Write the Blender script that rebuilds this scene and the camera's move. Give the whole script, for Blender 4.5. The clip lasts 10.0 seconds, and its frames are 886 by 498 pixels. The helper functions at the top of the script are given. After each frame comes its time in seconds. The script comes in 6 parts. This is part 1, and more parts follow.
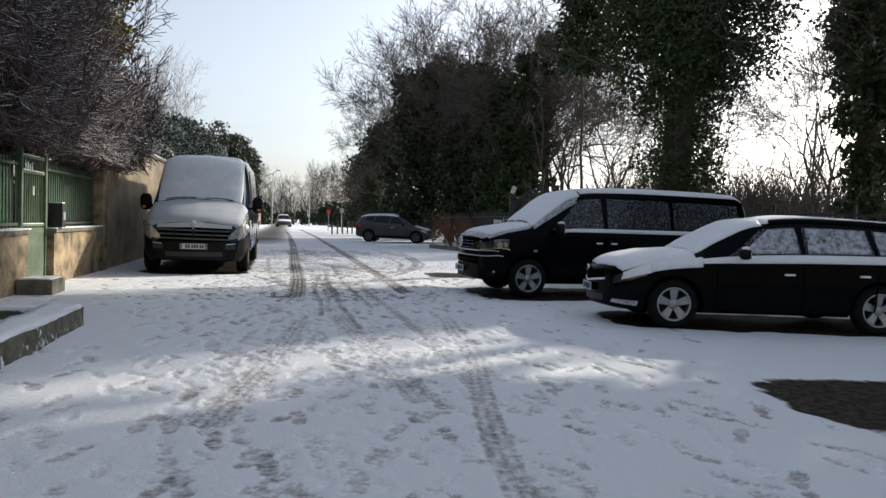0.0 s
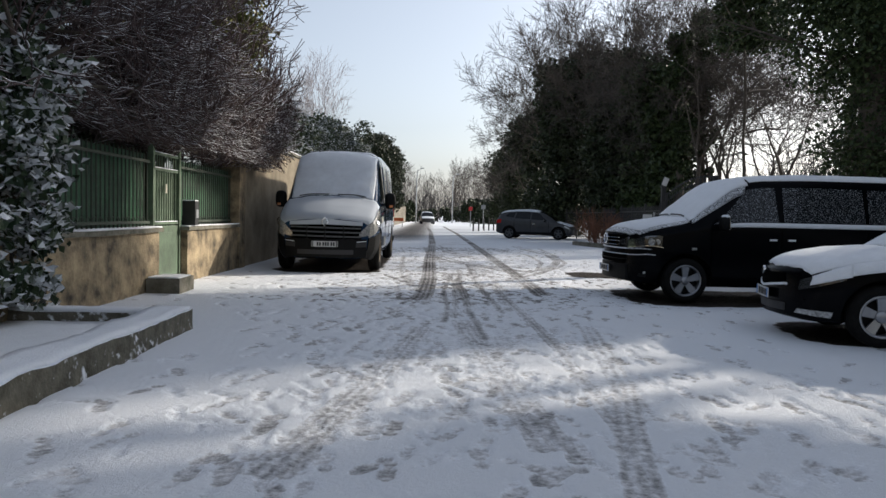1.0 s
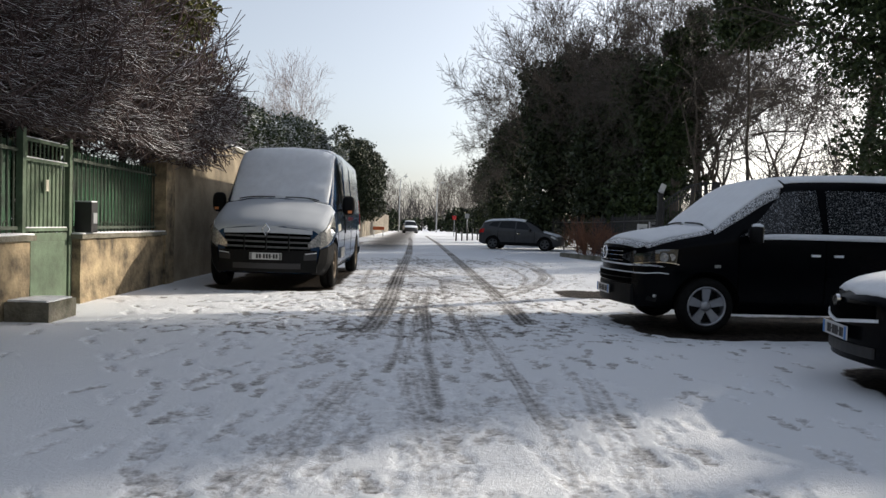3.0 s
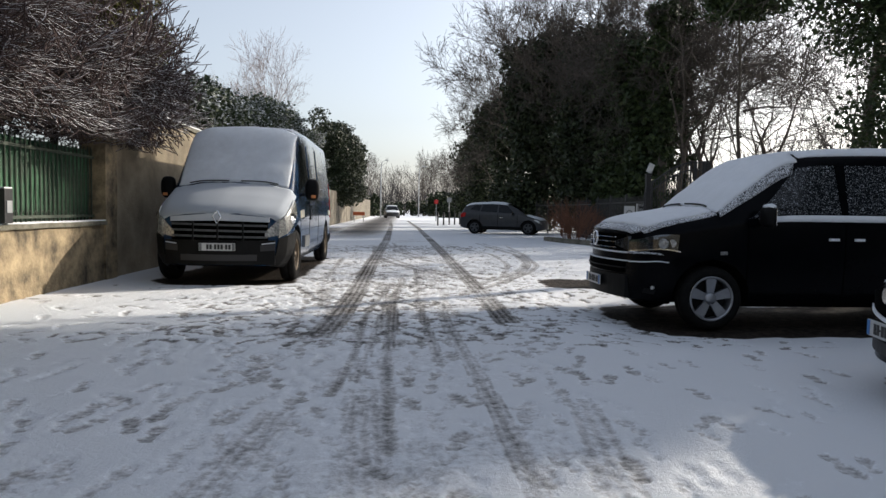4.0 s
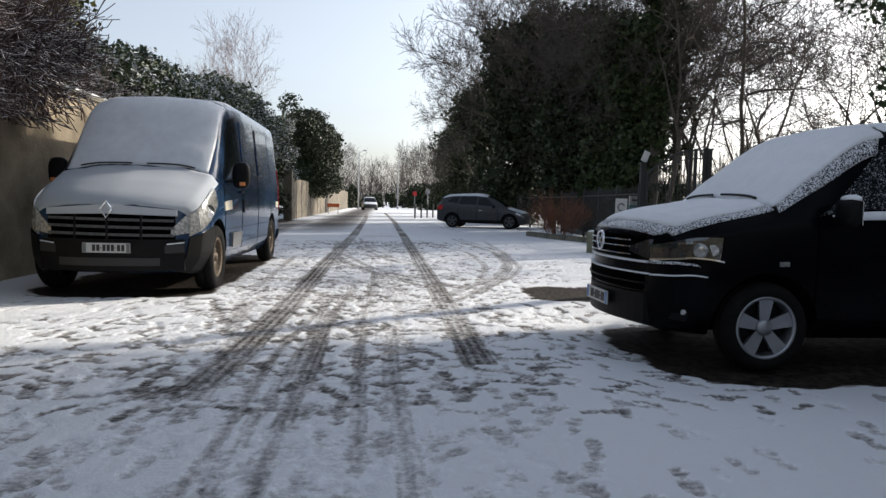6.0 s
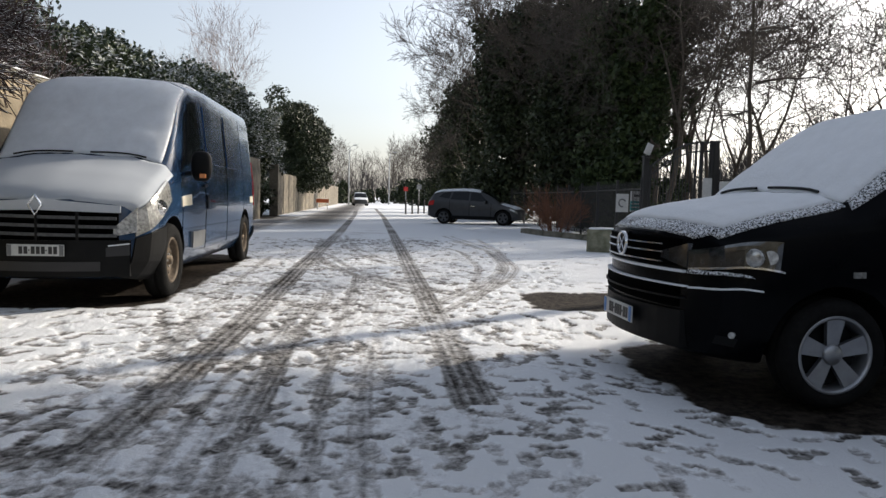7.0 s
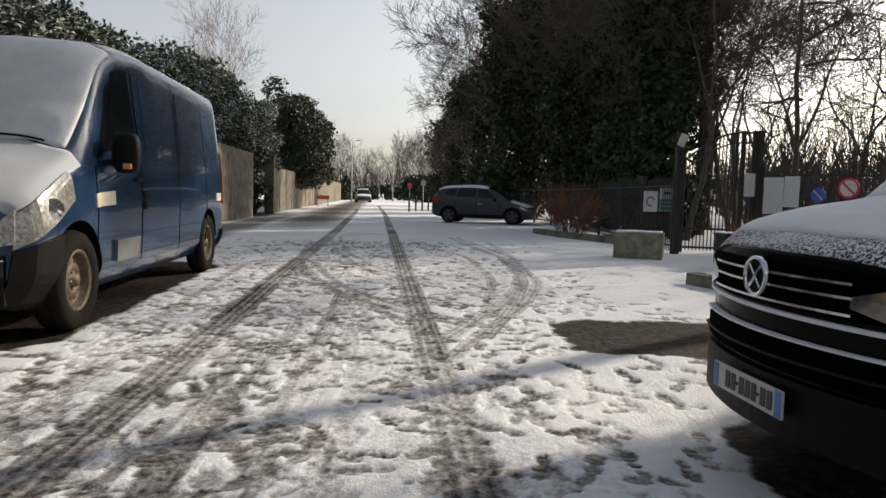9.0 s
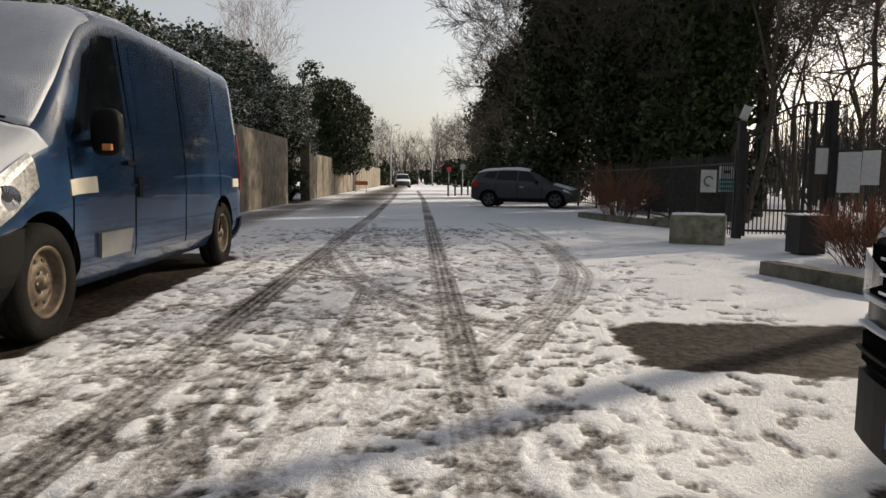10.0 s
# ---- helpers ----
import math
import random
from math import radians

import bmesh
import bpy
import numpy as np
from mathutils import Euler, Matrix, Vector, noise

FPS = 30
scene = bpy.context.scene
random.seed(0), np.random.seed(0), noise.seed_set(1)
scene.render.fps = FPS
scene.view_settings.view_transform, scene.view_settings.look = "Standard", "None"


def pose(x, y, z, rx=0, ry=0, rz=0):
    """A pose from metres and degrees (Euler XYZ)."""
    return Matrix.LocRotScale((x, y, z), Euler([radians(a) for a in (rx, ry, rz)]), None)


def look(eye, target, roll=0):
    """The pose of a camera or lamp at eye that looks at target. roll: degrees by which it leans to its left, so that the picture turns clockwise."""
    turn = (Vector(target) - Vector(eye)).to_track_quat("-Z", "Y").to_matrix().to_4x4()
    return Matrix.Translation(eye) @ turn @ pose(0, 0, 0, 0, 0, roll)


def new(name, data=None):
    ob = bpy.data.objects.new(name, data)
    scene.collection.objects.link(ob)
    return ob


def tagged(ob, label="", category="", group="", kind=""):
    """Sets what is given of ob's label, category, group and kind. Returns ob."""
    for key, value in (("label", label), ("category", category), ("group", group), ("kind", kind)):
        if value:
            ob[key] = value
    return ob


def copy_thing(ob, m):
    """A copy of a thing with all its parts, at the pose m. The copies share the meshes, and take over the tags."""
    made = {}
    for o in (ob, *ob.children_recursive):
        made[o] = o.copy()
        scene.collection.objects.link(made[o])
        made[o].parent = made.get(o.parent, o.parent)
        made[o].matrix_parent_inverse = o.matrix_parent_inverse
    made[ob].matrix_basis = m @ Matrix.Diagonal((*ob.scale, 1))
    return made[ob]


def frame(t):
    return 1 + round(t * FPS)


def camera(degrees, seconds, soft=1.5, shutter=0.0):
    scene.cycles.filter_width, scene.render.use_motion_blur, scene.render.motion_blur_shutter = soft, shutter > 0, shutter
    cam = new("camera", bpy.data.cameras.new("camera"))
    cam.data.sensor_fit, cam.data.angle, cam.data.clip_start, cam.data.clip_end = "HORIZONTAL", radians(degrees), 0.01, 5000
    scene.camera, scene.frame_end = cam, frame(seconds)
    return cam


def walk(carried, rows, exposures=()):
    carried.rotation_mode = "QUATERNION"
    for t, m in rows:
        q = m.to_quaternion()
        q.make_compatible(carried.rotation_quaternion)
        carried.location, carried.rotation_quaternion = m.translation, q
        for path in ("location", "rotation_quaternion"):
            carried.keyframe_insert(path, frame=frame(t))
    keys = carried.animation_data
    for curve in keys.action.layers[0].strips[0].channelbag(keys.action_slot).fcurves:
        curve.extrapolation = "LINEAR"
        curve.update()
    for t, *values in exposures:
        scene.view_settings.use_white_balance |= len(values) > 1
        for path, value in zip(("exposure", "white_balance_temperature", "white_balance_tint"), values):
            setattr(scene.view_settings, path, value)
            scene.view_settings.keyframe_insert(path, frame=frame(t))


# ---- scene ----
cam = camera(64.5, 10.0, soft=1.5)
# length of the walk, height of the first eye, slope and heading of the street
METRES, EYE, TILT, LEAN, TURN = 11.11, 1.2, 0.85, 0.0, -12.5
ROWS = [
    (0.0, 0.0, 0.0, 0.0, 0.1, -3.0, -1.82),
    (0.5, 0.0011, 0.049, -0.004, 3.08, -4.34, -0.99),
    (1.0, 0.0039, 0.0991, -0.0034, 11.76, -3.58, -1.15),
    (1.5, 0.0066, 0.1495, -0.0037, 7.42, -3.52, -1.33),
    (2.0, 0.0028, 0.2, -0.0049, 5.57, -2.43, -1.67),
    (2.5, -0.0032, 0.2532, -0.008, 11.1, -2.48, -1.8),
    (4.0, -0.0113, 0.4078, -0.0093, 9.28, -4.04, -0.87),
    (4.5, -0.0108, 0.4585, -0.0107, 10.07, -4.76, -0.71),
    (5.0, -0.0145, 0.5114, -0.0127, 12.86, -5.17, -1.38),
    (5.5, -0.0169, 0.5616, -0.0117, 9.33, -4.65, -1.06),
    (7.0, -0.0302, 0.7135, -0.0147, 7.12, -4.99, -1.27),
    (7.5, -0.0369, 0.7617, -0.0156, 11.37, -5.62, -1.31),
    (8.0, -0.0408, 0.8079, -0.0156, 6.57, -4.54, -1.09),
    (8.5, -0.0482, 0.8526, -0.0138, 8.98, -4.58, -1.05),
    (9.0, -0.0539, 0.9009, -0.0159, 7.53, -5.28, -1.41),
    (9.5, -0.0586, 0.9478, -0.0191, 2.22, -7.25, -0.94),
    (10.0, -0.0628, 0.9945, -0.0202, 10.79, -6.59, -0.46),
]
walk(cam, [(t, pose(0, 0, EYE, TILT, LEAN, TURN) @ pose(METRES * x, METRES * y, METRES * z, 90 + pitch, roll, yaw)) for t, x, y, z, yaw, pitch, roll in ROWS], exposures=[(0.0, 0.74, 6150, 10), (1.0, 0.60, 6050, 10), (2.5, 0.65, 6250, 10), (4.0, 0.70, 6150, 10), (5.0, 0.78, 6050, 10), (7.5, 0.76, 6350, 10), (8.5, 0.58, 6550, 10), (10.0, 0.38, 6950, 12)])

# ---- light ----
SUN_AZ, SUN_EL = 58.0, 23.5       # degrees right of the street's axis, and above the horizon
world = bpy.data.worlds.new("winter_sky")
scene.world = world
world.use_nodes = True
wn, wl = world.node_tree.nodes, world.node_tree.links
sky = wn.new("ShaderNodeTexSky")
sky.sky_type = "NISHITA"
sky.sun_disc = False
sky.sun_elevation, sky.sun_rotation = radians(SUN_EL), radians(SUN_AZ)
sky.air_density, sky.dust_density, sky.ozone_density = 1.0, 2.6, 1.0
haze = wn.new("ShaderNodeHueSaturation")      # thin winter haze takes colour out of the sky
haze.inputs["Saturation"].default_value = 0.46
wl.new(sky.outputs[0], haze.inputs["Color"])
wl.new(haze.outputs[0], wn["Background"].inputs[0])
wn["Background"].inputs[1].default_value = 0.12
sun = new("sun", bpy.data.lights.new("sun", "SUN"))
sun.data.energy, sun.data.angle, sun.data.color = 3.4, radians(0.9), (1.0, 0.88, 0.72)
sun_way = Vector((math.sin(radians(SUN_AZ)) * math.cos(radians(SUN_EL)), math.cos(radians(SUN_AZ)) * math.cos(radians(SUN_EL)), math.sin(radians(SUN_EL))))
sun.matrix_world = look(tuple(sun_way * 60), (0, 0, 0))

# ---- materials ----
def material(name, color, rough=0.8, metal=0.0, spec=0.5, var=0.25, scale=6.0, bump=0.15, bump_scale=40.0, snow=None, coat=0.0, dark=None):
    """A surface with stains at two sizes, grain relief and, where snow is given, snow lying on faces that look up."""
    m = bpy.data.materials.new(name)
    m.use_nodes = True
    nt = m.node_tree
    b = nt.nodes["Principled BSDF"]
    tc = nt.nodes.new("ShaderNodeNewGeometry")
    oi = nt.nodes.new("ShaderNodeTexCoord")
    n1 = nt.nodes.new("ShaderNodeTexNoise")
    n1.inputs["Scale"].default_value, n1.inputs["Detail"].default_value, n1.inputs["Roughness"].default_value = scale, 6.0, 0.65
    nt.links.new(oi.outputs["Object"], n1.inputs["Vector"])
    ramp = nt.nodes.new("ShaderNodeMapRange")
    ramp.inputs[1].default_value, ramp.inputs[2].default_value = 0.3, 0.72
    nt.links.new(n1.outputs["Fac"], ramp.inputs[0])
    mix = nt.nodes.new("ShaderNodeMix")
    mix.data_type = "RGBA"
    d = dark or tuple(c * (1 - var) for c in color)
    hi = tuple(min(1.0, c * (1 + var * 0.6)) for c in color)
    mix.inputs[6].default_value, mix.inputs[7].default_value = (*d, 1), (*hi, 1)
    nt.links.new(ramp.outputs[0], mix.inputs[0])
    last = mix.outputs[2]
    b.inputs["Roughness"].default_value, b.inputs["Metallic"].default_value = rough, metal
    b.inputs["Specular IOR Level"].default_value, b.inputs["Coat Weight"].default_value = spec, coat
    if snow is not None:
        sep = nt.nodes.new("ShaderNodeSeparateXYZ")
        nt.links.new(tc.outputs["Normal"], sep.inputs[0])
        n3 = nt.nodes.new("ShaderNodeTexNoise")
        n3.inputs["Scale"].default_value, n3.inputs["Detail"].default_value = snow[1], 4.0
        nt.links.new(oi.outputs["Object"], n3.inputs["Vector"])
        add = nt.nodes.new("ShaderNodeMath")
        add.operation = "MULTIPLY_ADD"
        nt.links.new(n3.outputs["Fac"], add.inputs[0])
        add.inputs[1].default_value = 0.9
        nt.links.new(sep.outputs["Z"], add.inputs[2])
        mr = nt.nodes.new("ShaderNodeMapRange")
        mr.inputs[1].default_value, mr.inputs[2].default_value = snow[0], snow[0] + 0.15
        nt.links.new(add.outputs[0], mr.inputs[0])
        ms = nt.nodes.new("ShaderNodeMix")
        ms.data_type = "RGBA"
        nt.links.new(mr.outputs[0], ms.inputs[0])
        nt.links.new(last, ms.inputs[6])
        ms.inputs[7].default_value = (0.80, 0.82, 0.85, 1)
        last = ms.outputs[2]
    nt.links.new(last, b.inputs["Base Color"])
    if bump:
        n2 = nt.nodes.new("ShaderNodeTexNoise")
        n2.inputs["Scale"].default_value, n2.inputs["Detail"].default_value = bump_scale, 5.0
        nt.links.new(oi.outputs["Object"], n2.inputs["Vector"])
        bp = nt.nodes.new("ShaderNodeBump")
        bp.inputs["Strength"].default_value, bp.inputs["Distance"].default_value = bump, 0.02
        nt.links.new(n2.outputs["Fac"], bp.inputs["Height"])
        nt.links.new(bp.outputs[0], b.inputs["Normal"])
    return m


def leaf_material(name, a, b_, snow=None, rough=0.45):
    """Leaves whose green differs from leaf to leaf; snow: the height of the normal from which snow lies on a leaf."""
    m = bpy.data.materials.new(name)
    m.use_nodes = True
    nt = m.node_tree
    b = nt.nodes["Principled BSDF"]
    g = nt.nodes.new("ShaderNodeNewGeometry")
    mix = nt.nodes.new("ShaderNodeMix")
    mix.data_type = "RGBA"
    mix.inputs[6].default_value, mix.inputs[7].default_value = (*a, 1), (*b_, 1)
    nt.links.new(g.outputs["Random Per Island"], mix.inputs[0])
    last = mix.outputs[2]
    if snow is not None:
        sep = nt.nodes.new("ShaderNodeSeparateXYZ")
        nt.links.new(g.outputs["True Normal"], sep.inputs[0])
        ab = nt.nodes.new("ShaderNodeMath")
        ab.operation = "ABSOLUTE"
        nt.links.new(sep.outputs["Z"], ab.inputs[0])
        ad = nt.nodes.new("ShaderNodeMath")
        ad.operation = "MULTIPLY_ADD"
        patch = nt.nodes.new("ShaderNodeTexNoise")
        patch.inputs["Scale"].default_value, patch.inputs["Detail"].default_value = 1.7, 3.0
        nt.links.new(g.outputs["Position"], patch.inputs["Vector"])
        nt.links.new(patch.outputs["Fac"], ad.inputs[0])
        ad.inputs[1].default_value = 0.9
        nt.links.new(ab.outputs[0], ad.inputs[2])
        mr = nt.nodes.new("ShaderNodeMapRange")
        mr.inputs[1].default_value, mr.inputs[2].default_value = snow, snow + 0.30
        nt.links.new(ad.outputs[0], mr.inputs[0])
        ms = nt.nodes.new("ShaderNodeMix")
        ms.data_type = "RGBA"
        nt.links.new(mr.outputs[0], ms.inputs[0])
        nt.links.new(last, ms.inputs[6])
        ms.inputs[7].default_value = (0.78, 0.80, 0.83, 1)
        last = ms.outputs[2]
    nt.links.new(last, b.inputs["Base Color"])
    b.inputs["Roughness"].default_value = rough
    b.inputs["Specular IOR Level"].default_value = 0.2
    return m


def ground_material():
    """Thin trodden snow over old asphalt; the attribute wear says where it is worn through."""
    m = bpy.data.materials.new("trodden_snow")
    m.use_nodes = True
    nt = m.node_tree
    b = nt.nodes["Principled BSDF"]
    at = nt.nodes.new("ShaderNodeAttribute")
    at.attribute_name = "wear"
    geo = nt.nodes.new("ShaderNodeNewGeometry")

    def noise_node(scale, detail, rough=0.6):
        n = nt.nodes.new("ShaderNodeTexNoise")
        n.inputs["Scale"].default_value, n.inputs["Detail"].default_value, n.inputs["Roughness"].default_value = scale, detail, rough
        nt.links.new(geo.outputs["Position"], n.inputs["Vector"])
        return n
    fine, broad, grit = noise_node(34.0, 6.0, 0.7), noise_node(1.1, 5.0), noise_node(160.0, 3.0)
    # cover = wear + fine * 0.55 + broad * 0.3
    a1 = nt.nodes.new("ShaderNodeMath"); a1.operation = "MULTIPLY_ADD"
    nt.links.new(fine.outputs["Fac"], a1.inputs[0]); a1.inputs[1].default_value = 0.55
    nt.links.new(at.outputs["Fac"], a1.inputs[2])
    a2 = nt.nodes.new("ShaderNodeMath"); a2.operation = "MULTIPLY_ADD"
    nt.links.new(broad.outputs["Fac"], a2.inputs[0]); a2.inputs[1].default_value = 0.3
    nt.links.new(a1.outputs[0], a2.inputs[2])
    ramp = nt.nodes.new("ShaderNodeValToRGB")
    mr = nt.nodes.new("ShaderNodeMapRange")
    mr.inputs[1].default_value, mr.inputs[2].default_value = 0.48, 1.36
    nt.links.new(a2.outputs[0], mr.inputs[0])
    nt.links.new(mr.outputs[0], ramp.inputs[0])
    e = ramp.color_ramp.elements
    e[0].position, e[0].color = 0.10, (0.84, 0.86, 0.89, 1)
    e[1].position, e[1].color = 0.92, (0.026, 0.021, 0.017, 1)
    e2 = e.new(0.28); e2.color = (0.60, 0.60, 0.61, 1)
    e3 = e.new(0.55); e3.color = (0.27, 0.262, 0.255, 1)
    # gravel shows where the asphalt is bare
    gr = nt.nodes.new("ShaderNodeMapRange")
    gr.inputs[1].default_value, gr.inputs[2].default_value, gr.inputs[3].default_value, gr.inputs[4].default_value = 0.38, 0.64, 0.15, 2.6
    stones = noise_node(15.0, 5.0, 0.7)
    nt.links.new(stones.outputs["Fac"], gr.inputs[0])
    mul = nt.nodes.new("ShaderNodeMix"); mul.data_type = "RGBA"; mul.blend_type = "MULTIPLY"
    nt.links.new(mr.outputs[0], mul.inputs[0])
    nt.links.new(ramp.outputs[0], mul.inputs[6])
    nt.links.new(gr.outputs[0], mul.inputs[7])
    nt.links.new(mul.outputs[2], b.inputs["Base Color"])
    rr = nt.nodes.new("ShaderNodeMapRange")
    rr.inputs[1].default_value, rr.inputs[2].default_value, rr.inputs[3].default_value, rr.inputs[4].default_value = 0.1, 0.9, 0.75, 0.72
    nt.links.new(mr.outputs[0], rr.inputs[0])
    nt.links.new(rr.outputs[0], b.inputs["Roughness"])
    b.inputs["Specular IOR Level"].default_value = 0.10
    hs = nt.nodes.new("ShaderNodeMath"); hs.operation = "MULTIPLY_ADD"
    nt.links.new(grit.outputs["Fac"], hs.inputs[0]); hs.inputs[1].default_value = 0.35
    nt.links.new(fine.outputs["Fac"], hs.inputs[2])
    bp = nt.nodes.new("ShaderNodeBump")
    bp.inputs["Strength"].default_value, bp.inputs["Distance"].default_value = 0.75, 0.02
    nt.links.new(hs.outputs[0], bp.inputs["Height"])
    nt.links.new(bp.outputs[0], b.inputs["Normal"])
    return m


SNOW = material("fresh_snow", (0.83, 0.85, 0.88), 0.75, var=0.05, scale=9, bump=0.4, bump_scale=60)
SNOW_THIN = material("thin_snow_on_glass", (0.80, 0.83, 0.87), 0.7, var=0.1, scale=5, bump=0.5, bump_scale=120)
BLACK_PAINT = material("black_car_paint", (0.0022, 0.0026, 0.0036), 0.22, spec=0.07, var=0.3, bump=0.0)
BLUE_PAINT = material("dusty_blue_paint", (0.016, 0.044, 0.098), 0.18, spec=0.45, var=0.35, scale=2.4, bump=0.16, bump_scale=2.6, dark=(0.004, 0.015, 0.042), coat=0.6)
GREY_PAINT = material("grey_car_paint", (0.045, 0.047, 0.05), 0.3, spec=0.35, var=0.2, bump=0.0)
PLASTIC = material("black_plastic", (0.0055, 0.0057, 0.006), 0.55, spec=0.16, var=0.3, scale=8, bump=0.1, bump_scale=200)
GREY_PLASTIC = material("weathered_grey_plastic", (0.16, 0.165, 0.17), 0.6, var=0.2)
RUBBER = material("tyre_rubber", (0.009, 0.0088, 0.0085), 0.85, spec=0.12, var=0.4, scale=15, bump=0.3)
ALLOY = material("alloy", (0.36, 0.37, 0.39), 0.38, metal=0.85, var=0.2, bump=0.0)
STEEL = material("rusty_steel_rim", (0.12, 0.09, 0.06), 0.6, metal=0.4, var=0.5, scale=14, bump=0.2)
CHROME = material("chrome", (0.75, 0.76, 0.78), 0.15, metal=1.0, var=0.1, bump=0.0)
GLASS = material("dark_car_glass", (0.010, 0.012, 0.014), 0.06, spec=0.3, var=0.3, bump=0.0)


def flecked(name, cover, scale, soft=0.08, white=(0.62, 0.65, 0.70)):
    """Dark glass with snow clinging to it in flecks; cover: how much of it."""
    m = material(name, (0.012, 0.013, 0.015), 0.12, spec=0.3, var=0.2, bump=0.0)
    nt = m.node_tree
    b = nt.nodes["Principled BSDF"]
    tc = nt.nodes.new("ShaderNodeTexCoord")
    n = nt.nodes.new("ShaderNodeTexNoise")
    n.inputs["Scale"].default_value, n.inputs["Detail"].default_value, n.inputs["Roughness"].default_value = scale, 7.0, 0.75
    nt.links.new(tc.outputs["Object"], n.inputs["Vector"])
    r = nt.nodes.new("ShaderNodeMapRange")
    r.inputs[1].default_value, r.inputs[2].default_value = 0.72 - 0.4 * cover, 0.72 + soft - 0.4 * cover
    nt.links.new(n.outputs["Fac"], r.inputs[0])
    mix = nt.nodes.new("ShaderNodeMix")
    mix.data_type = "RGBA"
    nt.links.new(r.outputs[0], mix.inputs[0])
    old = b.inputs["Base Color"].links[0].from_socket
    nt.links.new(old, mix.inputs[6])
    mix.inputs[7].default_value = (*white, 1)
    nt.links.new(mix.outputs[2], b.inputs["Base Color"])
    nt.links.new(r.outputs[0], b.inputs["Roughness"])
    return m


GLASS_SNOW = flecked("snow_flecked_glass", 0.42, 75.0)
DUSTED = flecked("snow_dusted_bonnet", 1.42, 55.0, 0.20, (0.46, 0.49, 0.53))
RAGGED = flecked("ragged_snow_edge", 0.62, 85.0, 0.05, (0.78, 0.80, 0.84))
GAP = material("shut_line", (0.001, 0.001, 0.001), 0.9, spec=0.02, var=0.1, bump=0.0)
SLAT = material("dusty_grille_bar", (0.075, 0.078, 0.082), 0.6, var=0.5, scale=30, bump=0.2, bump_scale=80)
GLASS_SNOWY = flecked("snow_clad_glass", 0.98, 14.0, 0.25, (0.50, 0.53, 0.58))
LENS = material("headlamp_lens", (0.46, 0.46, 0.44), 0.16, metal=0.45, var=0.7, scale=34, bump=0.0, coat=0.8)
LENS_DARK = material("dark_headlamp_lens", (0.075, 0.078, 0.082), 0.10, metal=0.6, var=0.9, scale=26, bump=0.0, coat=0.9)
ORANGE = material("orange_lens", (0.75, 0.28, 0.10), 0.25, var=0.2, bump=0.0)
RED_LENS = material("red_lens", (0.45, 0.02, 0.02), 0.2, var=0.2, bump=0.0)
PLATE = material("white_plate", (0.55, 0.555, 0.545), 0.45, var=0.15, scale=20, bump=0.0)
PLATE_BLUE = material("plate_blue", (0.05, 0.19, 0.50), 0.45, var=0.1, bump=0.0)
INK = material("dark_ink", (0.02, 0.02, 0.022), 0.5, var=0.1, bump=0.0)
CREAM = material("cream_panel", (0.62, 0.58, 0.46), 0.6, var=0.15, bump=0.0)
# mottled render; its dark tone also carries the wall's deep shade
RENDER_TAN = material("mottled_shaded_tan_render", (0.40, 0.31, 0.185), 0.9, var=0.3, scale=3.2, bump=0.7, bump_scale=22, dark=(0.045, 0.036, 0.025))
RENDER_CREAM = material("cream_render", (0.42, 0.35, 0.245), 0.9, var=0.25, scale=1.3, bump=0.5, bump_scale=25, dark=(0.19, 0.155, 0.105))
# dark blotches hold both stains and the far wall's dappled shade
WALL_GREY = material("stained_dappled_grey_render", (0.25, 0.215, 0.16), 0.9, var=0.3, scale=2.0, bump=0.5, bump_scale=25, dark=(0.06, 0.052, 0.04))
STONE = material("mossy_stone", (0.19, 0.175, 0.14), 0.9, var=0.4, scale=5, bump=0.6, bump_scale=30, dark=(0.06, 0.06, 0.035))
STONE_SNOWY = material("snow_speckled_stone", (0.15, 0.135, 0.105), 0.9, var=0.4, scale=6, bump=0.6, bump_scale=30, dark=(0.05, 0.05, 0.03), snow=(0.56, 15.0))
CONCRETE = material("mossy_concrete", (0.30, 0.285, 0.21), 0.9, var=0.35, scale=5, bump=0.6, bump_scale=40, dark=(0.075, 0.085, 0.04))
GREEN_METAL = material("green_gate_paint", (0.11, 0.165, 0.10), 0.6, var=0.3, scale=5, bump=0.15, dark=(0.06, 0.08, 0.05))
# opaque sheet; uneven light through it is put into the colour as blotches
GREEN_SHEET = material("light_blotched_green_sheet", (0.035, 0.135, 0.06), 0.6, var=0.4, scale=1.6, bump=0.2, dark=(0.006, 0.013, 0.008))
# green darkened for the shade of the overhanging shrub on the bars
RAIL_GREEN = material("shaded_green_railing_paint", (0.045, 0.06, 0.04), 0.6, var=0.4, scale=6, bump=0.15)
BLACK_METAL = material("black_painted_iron", (0.02, 0.02, 0.021), 0.5, var=0.3, bump=0.1)
GREY_METAL = material("galvanised_metal", (0.35, 0.36, 0.37), 0.5, metal=0.5, var=0.2)
BARK = material("dark_bark", (0.085, 0.068, 0.052), 0.95, var=0.5, scale=9, bump=0.6, bump_scale=30)
TWIG = material("bare_twigs", (0.07, 0.056, 0.046), 0.9, var=0.3, scale=3, bump=0.0)
TWIG_SNOW = material("snowy_purple_twigs", (0.085, 0.058, 0.055), 0.9, var=0.4, scale=4, bump=0.0, snow=(1.17, 9.0))
TWIG_RED = material("russet_twigs", (0.23, 0.105, 0.06), 0.9, var=0.4, scale=4, bump=0.0)
TWIG_PALE = material("pale_far_twigs", (0.30, 0.24, 0.22), 0.9, var=0.3, bump=0.0)
